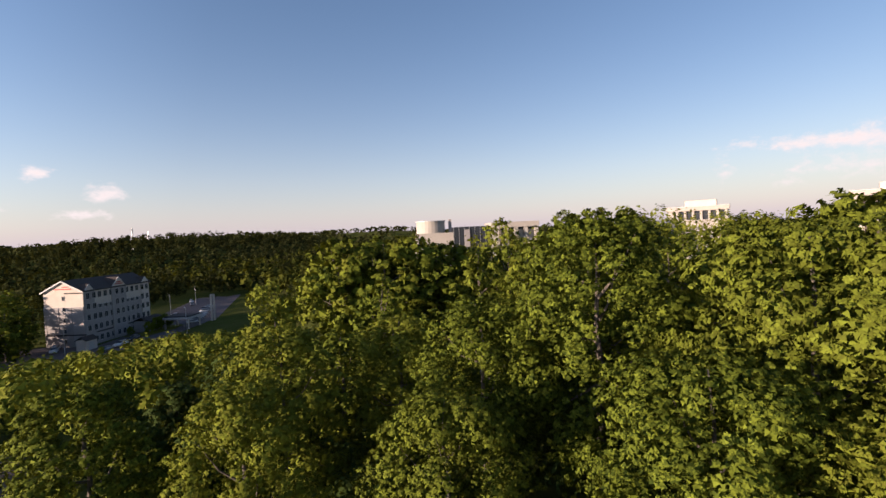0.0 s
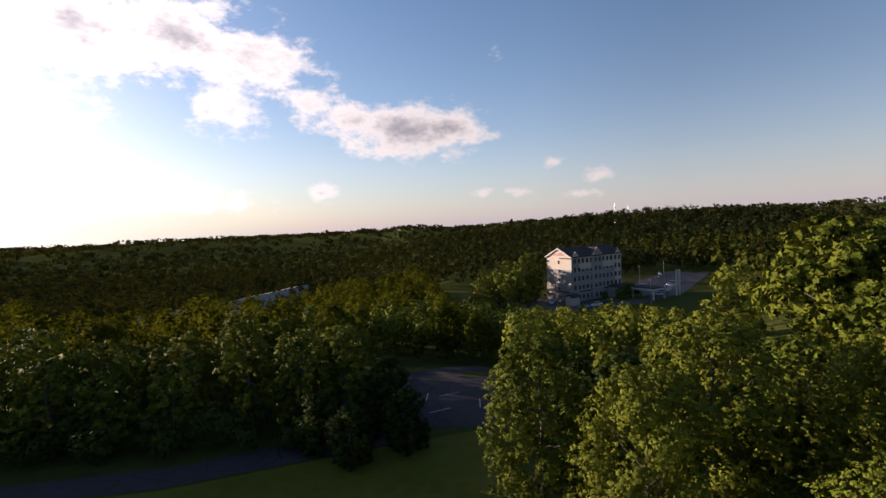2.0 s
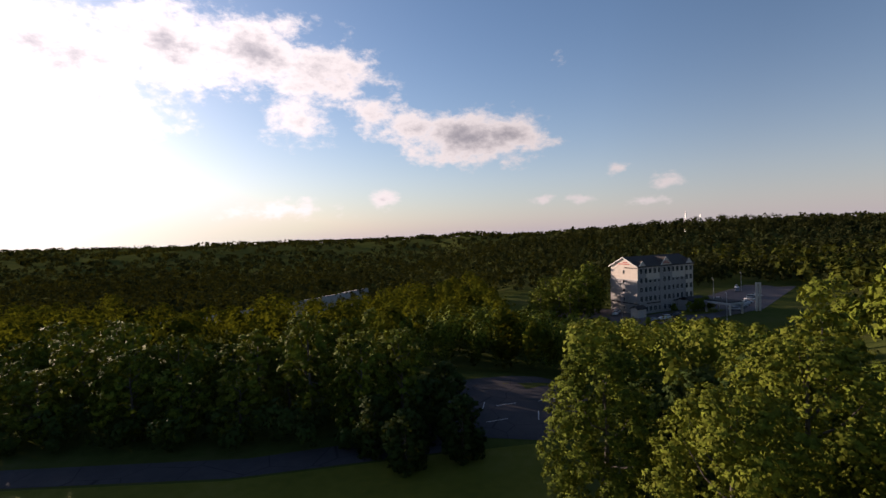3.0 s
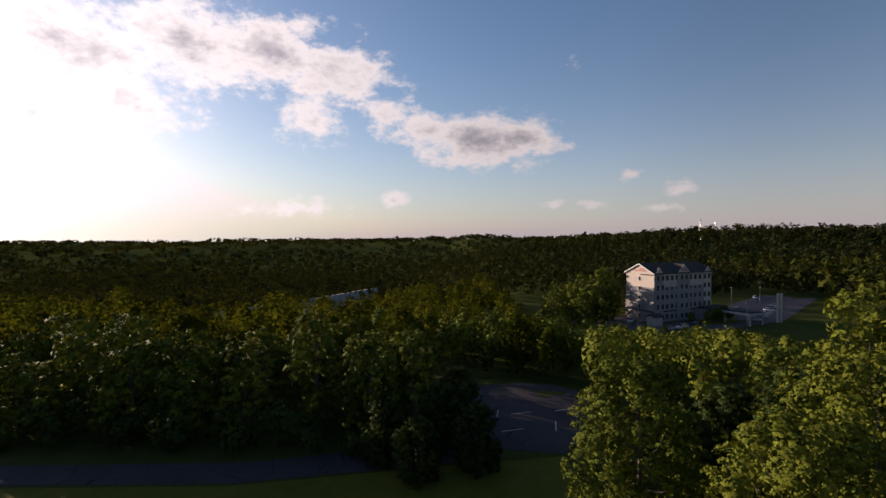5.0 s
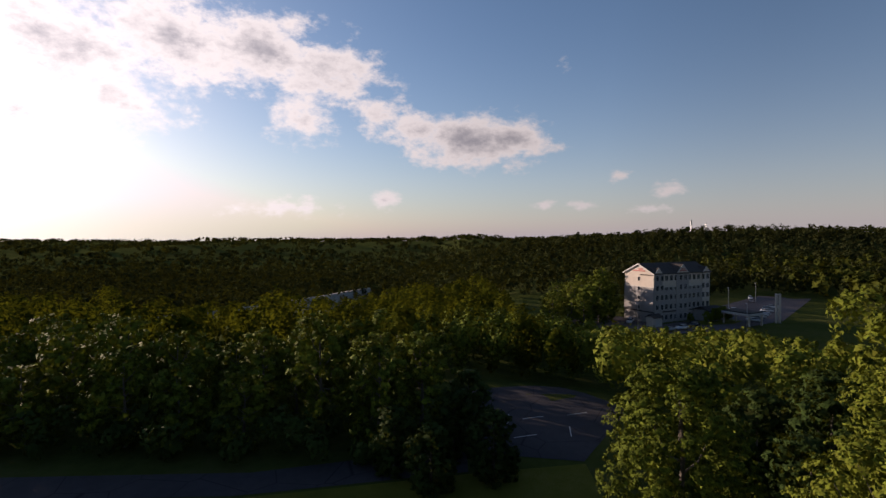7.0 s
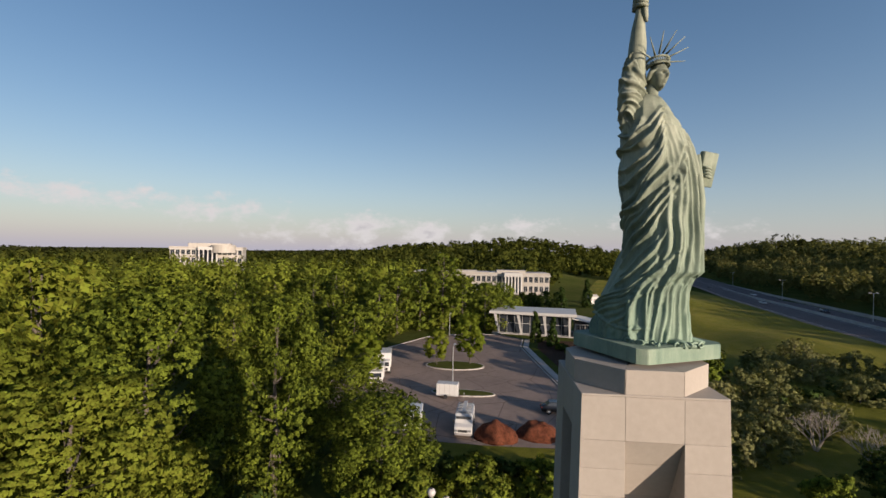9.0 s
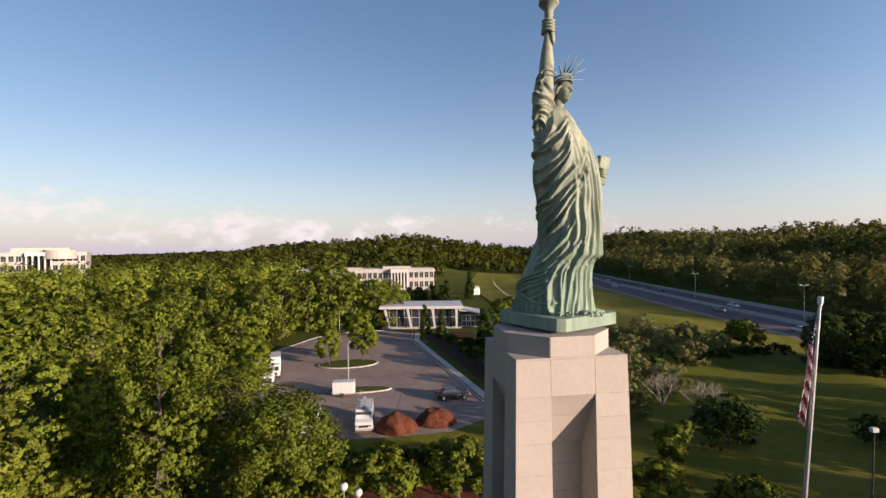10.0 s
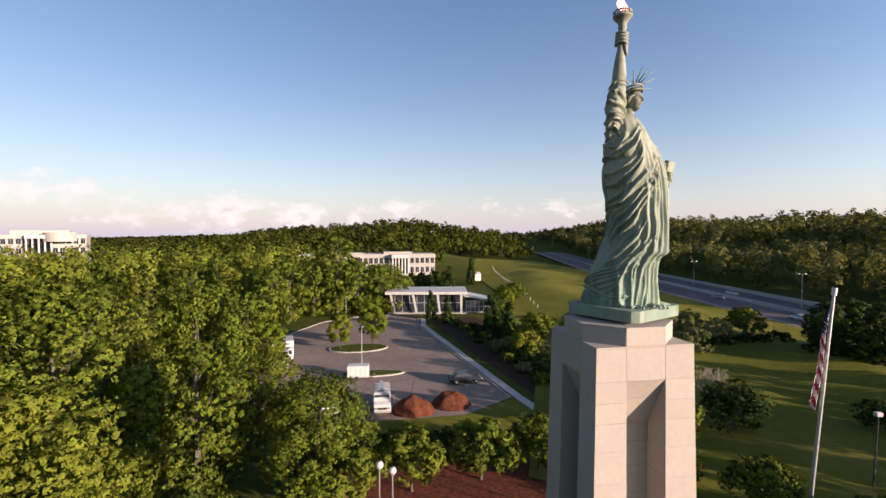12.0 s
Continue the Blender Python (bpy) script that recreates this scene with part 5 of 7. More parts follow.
def loggia_office(name, m, L, label):
    """A pale office whose top storey is a row of square pillars before dark glass, under a broad slab, with a set-back block above."""
    ob = thing(name, m, label, "office building")
    part("wall", boxed(0, 0, -8, L, 12, 7.2), PALE, ob)
    part("glass_band", boxed(0.6, 0.9, 7.2, L - 0.6, 11.4, 10.0), DARK_GLASS, ob, "dark recessed glass")
    n = int(L / 2.1)
    for i in range(n + 1):
        x = 0.1 + (L - 0.9) * i / n
        part("pillar", boxed(x, 0.0, 7.2, x + (1.5 if i == 0 else 0.7), 0.8, 10.0), PALE, ob)
    part("roof_slab", boxed(-0.5, -0.6, 10.0, L + 0.5, 12.5, 11.3, 0.05), PALE, ob)
    part("coping", boxed(-0.6, -0.7, 11.3, L + 0.6, 12.6, 11.5, 0.02), WHITE, ob)
    part("roof_block", boxed(L * 0.28, 3.5, 11.5, L * 0.82, 9.5, 13.4, 0.05), CREAM, ob)


loggia_office("ridge_office", frame_of(-168, -12, 13.6, 0.06, 0.998), 16.5, "pale office with a pillared top storey among the treetops")
loggia_office("slope_office", frame_of(-161, 32, 15.0, 0.22, 0.975), 20, "pale flat roofed office half hidden by trees")


# ---- vehicles ----
def car_kind(paint, suv=False):
    """A car built round its base centre, nose along +x: body, cabin glass, lamps, wheels."""
    ob = new("car")
    h = 0.25 if suv else 0.0
    prof = [(-2.2, 0.35), (-2.25, 0.75), (-2.1, 0.98 + h), (-1.3, 1.04 + h), (1.0, 1.0 + h * 0.7), (2.05, 0.82 + h * 0.5), (2.25, 0.6), (2.2, 0.32)]

    def shell(profile, w0, w1, z_mid):
        bm = bmesh.new()
        sides = []
        for s in (-1, 1):
            sides.append([bm.verts.new((x, s * (w0 if z < z_mid else w1), z)) for x, z in profile])
        n = len(profile)
        bm.faces.new(sides[0]), bm.faces.new(sides[1][::-1])
        for i in range(n):
            bm.faces.new((sides[0][i], sides[1][i], sides[1][(i + 1) % n], sides[0][(i + 1) % n]))
        bmesh.ops.recalc_face_normals(bm, faces=bm.faces)
        bmesh.ops.bevel(bm, geom=bm.edges[:], offset=0.05, segments=2, affect="EDGES")
        return bm

    part("body", shell(prof, 0.88, 0.82, 0.9), paint, ob, smooth=True)
    back = -1.95 if suv else -1.45
    part("cabin_glass", shell([(back - 0.2, 1.0 + h), (back + 0.25, 1.42 + h), (0.25, 1.42 + h), (1.05, 0.98 + h * 0.7)], 0.76, 0.62, 1.2), DARK_GLASS, ob)
    part("roof", boxed(back + 0.2, -0.6, 1.41 + h, 0.3, 0.6, 1.46 + h, 0.02), paint, ob)
    for x in (-1.35, 1.4):
        for s in (-1, 1):
            w = part("wheel", coned((x, s * 0.72, 0.32), (x, s * 0.92, 0.32), 0.32, 0.32, 14), BLACK, ob)
            part("rim", coned((x, s * 0.90, 0.32), (x, s * 0.935, 0.32), 0.19, 0.17, 10), STEEL, w)
    for s in (-1, 1):
        part("headlight", boxed(2.12, s * 0.62 - 0.16, 0.62, 2.25, s * 0.62 + 0.16, 0.76, 0.02), WHITE, ob)
        part("tail_light", boxed(-2.27, s * 0.66 - 0.12, 0.72, -2.16, s * 0.66 + 0.12, 0.9, 0.02), RED, ob)
    return ob


CAR_PAINT = {
    "white": plain("white_car_paint", (0.46, 0.46, 0.45), 0.25, 0, 0.03), "silver": plain("silver_car_paint", (0.45, 0.46, 0.47), 0.3, 0.4, 0.04),
    "black": plain("black_car_paint", (0.02, 0.022, 0.026), 0.2, 0, 0.05), "grey": plain("grey_car_paint", (0.16, 0.165, 0.17), 0.3, 0.3, 0.04), "blue": plain("dark_blue_car_paint", (0.03, 0.05, 0.10), 0.25, 0.2, 0.04)}
first_cars = {}


def park(colour, x, y, way, group, suv=False, z=None, where="parked on the asphalt"):
    m = Matrix.Translation((x, y, (float(land(x, y)) + 0.07) if z is None else z)) @ Matrix.Rotation(radians(way), 4, "Z")
    key = (colour, suv)
    if key not in first_cars:
        first_cars[key] = car_kind(CAR_PAINT[colour], suv)
        ob = first_cars[key]
        ob.matrix_basis = m
    else:
        ob = copy_thing(first_cars[key], m)
    return tagged(ob, f"{colour} {'sport utility car' if suv else 'saloon car'} {where}", "car", group)


park("black", -2.2, 48.8, 12, "cars in the visitor lot", where="parked by the kerb of the lot")
for c, x, y, a, tall_ in (("silver", -66, -176, 60, 0), ("white", -64, -172, 60, 1), ("black", -83, -166, 20, 1), ("silver", -76.5, -160.5, 20, 1), ("grey", -71, -157.5, 30, 0), ("black", -112.5, -196, 30, 0),
                          ("white", -109, -175, 155, 0), ("grey", -112.4, -178.6, 155, 1), ("white", -116, -182.6, 155, 0), ("white", -119.6, -186.6, 155, 1), ("silver", -123.4, -191, 155, 0), ("white", -128.4, -196.6, 155, 0),
                          ("grey", -132.6, -201.6, 155, 1), ("white", -138, -207.4, 155, 0), ("silver", -117, -199, 150, 0), ("grey", -141, -226, 60, 0), ("silver", -147, -236, 60, 1)):
    park(c, x, y, a, "cars at the hotel", bool(tall_), where="parked at the hotel")
for c, x, y, a in (("silver", 78, 93, 90), ("grey", 80, 128, 90), ("white", 90, 137, -90), ("black", 91, 190, -90), ("silver", 80, 215, 90), ("white", 92, 260, -90), ("grey", 82, 300, 90)):
    park(c, x, y, a, "cars on the highway", z=0.14, where="on the highway lane")


def van():
    ob = thing("van", Matrix.Translation((-12.4, 39.6, 0.07)) @ Matrix.Rotation(radians(-82), 4, "Z"), "white panel van with a ladder rack parked by the mulch heaps", "van")
    white = CAR_PAINT["white"]
    bm = bmesh.new()
    prof = [(-2.7, 0.4), (-2.7, 2.15), (1.2, 2.2), (1.75, 1.45), (2.5, 1.2), (2.6, 0.45)]
    sides = [[bm.verts.new((x, s * 0.98, z)) for x, z in prof] for s in (-1, 1)]
    bm.faces.new(sides[0]), bm.faces.new(sides[1][::-1])
    for i in range(6):
        bm.faces.new((sides[0][i], sides[1][i], sides[1][(i + 1) % 6], sides[0][(i + 1) % 6]))
    bmesh.ops.recalc_face_normals(bm, faces=bm.faces)
    bmesh.ops.bevel(bm, geom=bm.edges[:], offset=0.08, segments=2, affect="EDGES")
    part("body", bm, white, ob)
    m = Matrix.Translation((1.51, 0, 1.80)) @ Matrix.Rotation(radians(36), 4, "Y")
    part("windscreen", boxed(-0.03, -0.82, -0.42, 0.03, 0.82, 0.40, 0.02, m), DARK_GLASS, ob)
    for s in (-1, 1):
        part("side_window", boxed(0.3, s * 0.985 - 0.012, 1.35, 1.25, s * 0.985 + 0.012, 1.95), DARK_GLASS, ob)
        part("headlight", boxed(2.5, s * 0.72 - 0.18, 0.75, 2.63, s * 0.72 + 0.18, 0.98, 0.02), STEEL, ob)
        part("mirror", boxed(1.45, s * 1.12 - 0.1, 1.4, 1.55, s * 1.12 + 0.1, 1.65, 0.02), BLACK, ob)
        for x in (-1.7, 1.7):
            w = part("wheel", coned((x, s * 0.80, 0.36), (x, s * 1.02, 0.36), 0.36, 0.36, 14), BLACK, ob)
            part("rim", coned((x, s * 1.0, 0.36), (x, s * 1.04, 0.36), 0.2, 0.18, 10), STEEL, w)
    part("grille", boxed(2.58, -0.5, 0.72, 2.64, 0.5, 0.96), BLACK, ob)
    part("bumper", boxed(2.5, -0.95, 0.38, 2.7, 0.95, 0.6, 0.04), GREIGE, ob)
    rack = part("rack", boxed(-2.4, -0.85, 2.34, 1.0, -0.79, 2.40), STEEL, ob)
    part("rail", boxed(-2.4, 0.79, 2.34, 1.0, 0.85, 2.40), STEEL, rack)
    for x in (-2.2, -1.2, -0.2, 0.8):
        part("bar", boxed(x, -0.85, 2.18, x + 0.06, 0.85, 2.36), STEEL, rack)
    part("ladder", boxed(-2.5, -0.25, 2.42, 1.1, 0.15, 2.50), WHITE, rack)


van()


def trailer():
    ob = thing("trailer", Matrix.Translation((-17.2, 50.4, 0.07)) @ Matrix.Rotation(radians(6), 4, "Z") @ Matrix.Diagonal((0.85, 0.85, 0.85, 1)), "white enclosed cargo trailer standing in the lot", "trailer")
    part("box", boxed(-1.75, -0.95, 0.5, 1.75, 0.95, 2.35, 0.06), CAR_PAINT["white"], ob)
    part("trim", boxed(-1.78, -0.98, 0.42, 1.78, 0.98, 0.55), STEEL, ob)
    part("door", boxed(-1.80, -0.8, 0.6, -1.74, 0.8, 2.2), STEEL, ob)
    for x in (-1.2, -0.4, 0.4, 1.2):
        part("seam", boxed(x - 0.02, -0.965, 0.56, x + 0.02, -0.945, 2.3), GREIGE, ob)
    part("tow_bar", coned((1.7, 0, 0.45), (2.9, 0, 0.45), 0.06, 0.05, 8), BLACK, ob)
    part("jack", coned((2.7, 0, 0.0), (2.7, 0, 0.8), 0.04, 0.04, 8), STEEL, ob)
    for s in (-1, 1):
        w = part("wheel", coned((-0.2, s * 0.9, 0.33), (-0.2, s * 1.1, 0.33), 0.33, 0.33, 14), BLACK, ob)
        part("fender", boxed(-0.65, s * 1.02 - 0.14, 0.66, 0.25, s * 1.02 + 0.14, 0.72, 0.02), STEEL, w)


trailer()


def box_truck(x, y, way, size, label):
    ob = thing("box_truck", Matrix.Translation((x, y, 0.07)) @ Matrix.Rotation(radians(way), 4, "Z"), label, "truck", "trucks by the trees")
    s_ = size
    part("cargo_box", boxed(-3.2 * s_, -1.1, 0.8, 1.1 * s_, 1.1, 3.1 * s_, 0.05), CAR_PAINT["white"], ob)
    bm = boxed(1.2 * s_, -1.0, 0.5, 2.9 * s_, 1.0, 2.2, 0.12)
    part("cab", bm, CAR_PAINT["white"], ob)
    part("windscreen", boxed(2.87 * s_, -0.8, 1.35, 2.93 * s_, 0.8, 2.0), DARK_GLASS, ob)
    part("grille", boxed(2.88 * s_, -0.6, 0.65, 2.95 * s_, 0.6, 1.1), BLACK, ob)
    for k in range(4):
        part("side_mark", boxed(-2.6 * s_ + k * 0.9, -1.13, 1.9, -2.1 * s_ + k * 0.9, -1.10, 2.3), DARK_GLASS, ob)
    for xx in (-2.2 * s_, 2.1 * s_):
        for q in (-1, 1):
            part("wheel", coned((xx, q * 0.85, 0.42), (xx, q * 1.08, 0.42), 0.42, 0.42, 14), BLACK, ob)


box_truck(-31.0, 61.0, -70, 1.0, "white box truck parked beside the trees")
box_truck(-29.4, 54.0, -70, 0.85, "smaller white box truck parked beside the trees")
box_truck(-18.2, 38.2, -75, 0.7, "white pickup truck half hidden by a tree")


# ---- the visitor lot ----
def heap(x, y, r, h, seed, label):
    rng = random.Random(seed)
    bm = bmesh.new()
    bmesh.ops.create_icosphere(bm, subdivisions=4, radius=1)
    for v in list(bm.verts):
        c = v.co.copy()
        n = noise.fractal(c * 1.6 + Vector((seed, 0, 0)), 1.0, 2.0, 4)
        q = max(0, c.z)
        v.co = Vector((c.x * r * (1 - 0.35 * q) * (1 + 0.10 * n), c.y * r * 0.8 * (1 - 0.35 * q) * (1 + 0.10 * n), max(-0.15, (q ** 0.85) * h * (1 + 0.22 * n))))
    m = Matrix.Translation((x, y, 0.03))
    bmesh.ops.transform(bm, matrix=m, verts=bm.verts)
    tagged(part("mulch_heap", bm, MULCH, smooth=True), label, "mulch heap", "mulch heaps")


heap(-8.7, 38.5, 2.5, 1.75, 1, "large heap of red brown mulch on the lot's edge")
heap(-4.3, 40.4, 2.5, 1.6, 5, "broad heap of red brown mulch beside another")


def kerb_line(name, points, label, width=0.18, height=0.16, lift=0.0, mat=None):
    """Kerbstones end to end along a line, one piece each."""
    ob = thing(name, Matrix.Identity(4), label, "kerb", kind="structure")
    for a, b in zip(points[:-1], points[1:]):
        a, b = Vector((*a, 0)), Vector((*b, 0))
        n = max(1, int((b - a).length / 3.0))
        ang = math.atan2(b.y - a.y, b.x - a.x)
        for k in range(n):
            p = a.lerp(b, (k + 0.5) / n)
            l = (b - a).length / n
            m = Matrix.Translation((p.x, p.y, float(land(p.x, p.y)) + lift)) @ Matrix.Rotation(ang, 4, "Z")
            part("kerbstone", boxed(-l / 2 + 0.01, -width / 2, 0, l / 2 - 0.01, width / 2, height, 0.02, m), mat or CONCRETE, ob)


kerb_line("kerb", [(-36, 50), (-37, 78), (-33, 92), (-26, 99), (-17, 101)], "pale concrete kerb round the lot")
kerb_line("kerb", [(-11.2, 97), (-10.8, 88), (0.4, 52), (3.2, 43)], "pale concrete kerb along the walkway")


def walkway():
    ob = thing("walkway", Matrix.Identity(4), "pale concrete walkway along the edge of the lot", "walkway", kind="structure")
    pts = [(-10.1, 97), (-9.7, 88), (1.4, 52), (4.4, 42.5), (8, 33), (9, 26)]
    for a, b in zip(pts[:-1], pts[1:]):
        a, b = Vector((*a, 0)), Vector((*b, 0))
        n = max(1, int((b - a).length / 1.8))
        ang = math.atan2(b.y - a.y, b.x - a.x)
        for k in range(n):
            p, l = a.lerp(b, (k + 0.5) / n), (b - a).length / n
            part("slab", boxed(-l / 2 + 0.012, -0.6, 0, l / 2 - 0.012, 0.6, 0.13, 0.01, Matrix.Translation((p.x, p.y, 0.02)) @ Matrix.Rotation(ang, 4, "Z")), CONCRETE, ob)


walkway()


def island(cx, cy, rx, ry, turn, label, mat):
    ob = thing("traffic_island", Matrix.Translation((cx, cy, 0.05)) @ Matrix.Rotation(radians(turn), 4, "Z"), label, "traffic island", kind="structure")
    n = 20
    part("fill", prism([((rx - 0.2) * math.cos(k * 2 * math.pi / n), (ry - 0.2) * math.sin(k * 2 * math.pi / n)) for k in range(n)], 0, 0.2), mat, ob)
    for k in range(n):
        a0, a1 = k * 2 * math.pi / n + 0.01, (k + 1) * 2 * math.pi / n - 0.01
        part("kerbstone", prism([((rx - 0.18) * math.cos(a0), (ry - 0.18) * math.sin(a0)), (rx * math.cos(a0), ry * math.sin(a0)), (rx * math.cos(a1), ry * math.sin(a1)), ((rx - 0.18) * math.cos(a1), (ry - 0.18) * math.sin(a1))], 0, 0.19), CONCRETE, ob)


island(-20.3, 67.5, 5.2, 3.0, 12, "oval kerbed island with dry grass and two young trees", GROUND)
island(-15.5, 52.6, 4.6, 1.5, 8, "narrow kerbed island with dry grass beside the trailer", GROUND)
plant("young", -23.4, 66.6, 1.12, 0.5, 1.0, group="young trees in the lot", z=0.2)
plant("young", -18.0, 69.4, 1.3, 2.5, 1.25, group="young trees in the lot", z=0.2)


def lamp_post(x, y, h, arms, label, z=None, base=None):
    """A street lamp: pole, arms and flat heads."""
    ob = thing("street_lamp", Matrix.Translation((x, y, float(land(x, y)) if z is None else z)), label, "street lamp", "street lamps")
    part("pole", coned((0, 0, 0), (0, 0, h), 0.10, 0.06, 10), STEEL, ob)
    part("base", coned((0, 0, 0), (0, 0, 0.5), 0.24, 0.22, 12), CONCRETE, ob)
    for a in arms:
        c, s = math.cos(radians(a)), math.sin(radians(a))
        part("arm", coned((0, 0, h - 0.1), (0.7 * c, 0.7 * s, h + 0.08), 0.04, 0.03, 8), STEEL, ob)
        part("head", boxed(-0.36, -0.16, -0.08, 0.36, 0.16, 0.10, 0.04, Matrix.Translation((0.95 * c, 0.95 * s, h + 0.08)) @ Matrix.Rotation(radians(a), 4, "Z")), STEEL, ob)


lamp_post(-17.2, 53.2, 6.6, (90,), "tall grey steel lamp post in the lot")
lamp_post(-28.6, 96, 5.2, (90,), "tall grey steel lamp post at the lot's end")
for x, y in ((93.5, 112), (93.8, 167), (97, 240), (104, 330), (112, 480)):
    lamp_post(x, y, 9.2, (0, 180), "tall twin headed highway lamp post")
for x, y in ((-118, -205), (-96, -158), (-143, -226), (-62, -160)):
    lamp_post(x, y, 9.0, (40,), "tall lamp post in the hotel lot")


def sign_posts():
    ob = thing("pylon", Matrix.Translation((-116.5, -172.5, float(land(-116.5, -172.5)))), "pair of pale concrete posts at the hotel lot's edge", "pylon")
    for k in (0, 1):
        part("post", boxed(-0.3 + 1.2 * k, -0.3, 0, 0.3 + 1.2 * k, 0.3, 10.4, 0.05), CREAM, ob)
    part("beam", boxed(-0.25, -0.2, 9.9, 1.45, 0.2, 10.2), CREAM, ob)


sign_posts()


# ---- plaza: lamps, flag, benches ----
def globe_lamp(x, y, h, label):
    ob = thing("globe_lamp", Matrix.Translation((x, y, 0.03)), label, "lamp", "plaza lamps")
    part("pole", coned((0, 0, 0), (0, 0, h), 0.07, 0.05, 10), STEEL, ob)
    bm = bmesh.new()
    bmesh.ops.create_uvsphere(bm, u_segments=18, v_segments=12, radius=0.27, matrix=Matrix.Translation((0, 0, h + 0.25)))
    g = part("globe", bm, WHITE, ob, "white glass globe", True)
    part("cap", coned((0, 0, h + 0.48), (0, 0, h + 0.56), 0.12, 0.05, 12), BLACK, g)
    part("collar", coned((0, 0, h - 0.05), (0, 0, h + 0.04), 0.12, 0.14, 12), STEEL, g)


globe_lamp(-9.4, 16.0, 5.0, "white globe lamp on a slim pole in the mulch bed")
globe_lamp(-8.6, 16.6, 4.3, "lower white globe lamp beside its neighbour")
globe_lamp(7.6, 15.0, 4.0, "white globe lamp on a slim pole behind the pedestal")
globe_lamp(7.9, 16.4, 4.3, "second white globe lamp behind the pedestal")


def flagpole():
    ob = thing("flagpole", Matrix.Translation((21.0, 18.4, 0.03)) @ Matrix.Rotation(radians(5.0), 4, "Y"), "tall grey leaning flagpole with a hanging striped flag", "flagpole")
    part("pole", coned((0, 0, 0), (0, 0, 16.2), 0.15, 0.08, 14), STEEL, ob)
    part("cap", coned((0, 0, 16.2), (0, 0, 16.75), 0.16, 0.16, 14), STEEL, ob)
    # cloth hangs in folds; stripes run lengthwise, the blue field is at the top
    hgt, top = 7.4, 15.2

    def cloth(u, t):
        w = 0.30 + 0.45 * t * (1 - 0.35 * t)
        x = -0.12 - w * u - 0.25 * t * t
        y = 0.16 * math.sin(u * 9 + t * 3) * (0.5 + 0.5 * t) + 0.06 * math.sin(t * 8)
        return (x, y, top - hgt * (t * (1 - 0.10 * u)))

    for name, mat, test in (("red_stripes", FLAG_RED, lambda i, j: (j + i // 3) % 6 < 3 and not j < 11), ("white_stripes", FLAG_WHITE, lambda i, j: (j + i // 3) % 6 >= 3 and not j < 11), ("blue_field", FLAG_BLUE, lambda i, j: j < 11)):
        bm = bmesh.new()
        cols, rows = 26, 44
        verts = {}
        for j in range(rows):
            for i in range(cols):
                if test(i, j):
                    quad = []
                    for a, b in ((i, j), (i + 1, j), (i + 1, j + 1), (i, j + 1)):
                        if (a, b) not in verts:
                            verts[a, b] = bm.verts.new(cloth(a / cols, b / rows))
                        quad.append(verts[a, b])
                    bm.faces.new(quad)
        part(name, bm, mat, ob, smooth=True)
    bm = bmesh.new()
    rnd = random.Random(2)
    for k in range(14):
        p = cloth(0.1 + 0.6 * rnd.random(), 0.03 + 0.2 * rnd.random())
        bmesh.ops.create_icosphere(bm, subdivisions=1, radius=0.05, matrix=Matrix.Translation((p[0], p[1] - 0.02, p[2])))
    part("stars", bm, FLAG_WHITE, ob)
    part("rope", coned((-0.16, 0, 1.0), (-0.13, 0, 16.0), 0.012, 0.012, 5), WHITE, ob)


FLAG_RED = plain("red_flag_cloth", (0.16, 0.012, 0.020), 0.8)
FLAG_WHITE = plain("white_flag_cloth", (0.50, 0.48, 0.47), 0.8)
FLAG_BLUE = plain("navy_flag_cloth", (0.010, 0.013, 0.035), 0.8)
flagpole()


def slim_lamp():
    ob = thing("floodlight_post", Matrix.Translation((29.4, 22.4, float(land(29.4, 22.4)))), "slim dark post with a small white floodlight", "lamp", "plaza lamps")
    part("pole", coned((0, 0, 0), (0.25, 0, 6.0), 0.07, 0.05, 8), BLACK, ob)
    part("head", boxed(-0.05, -0.18, 5.9, 0.5, 0.18, 6.25, 0.05), WHITE, ob)


slim_lamp()


def flame():
    bm = bmesh.new()
    bmesh.ops.create_uvsphere(bm, u_segments=16, v_segments=14, radius=1)
    for v in bm.verts:
        t = (v.co.z + 1) / 2
        q = 0.15 * (1 - 0.75 * t)
        v.co = Vector((v.co.x * q * 1.2 - 0.10 * t * t + 0.03 * math.sin(t * 9), v.co.y * q, 0.62 * t))
    m = Matrix.Translation((0.31, 0.05, 18.41)) @ Matrix.Rotation(radians(-21.3), 4, "Z") @ Matrix.Translation((-0.08, -0.26, 8.62))
    bmesh.ops.transform(bm, matrix=m, verts=bm.verts)

    def build(n):
        e = n.add("ShaderNodeEmission")
        n.put(e.inputs[0], n.ramp(n.noise(place_of(n), 5, 3), [(0.35, (1.0, 0.25, 0.16)), (0.65, (1.0, 0.62, 0.45))]))
        e.inputs[1].default_value = 1.6
        return e.outputs[0]

    tagged(part("torch_flame", bm, material("gas_flame", build), smooth=True), "small pink orange gas flame burning on the torch", "flame")


flame()

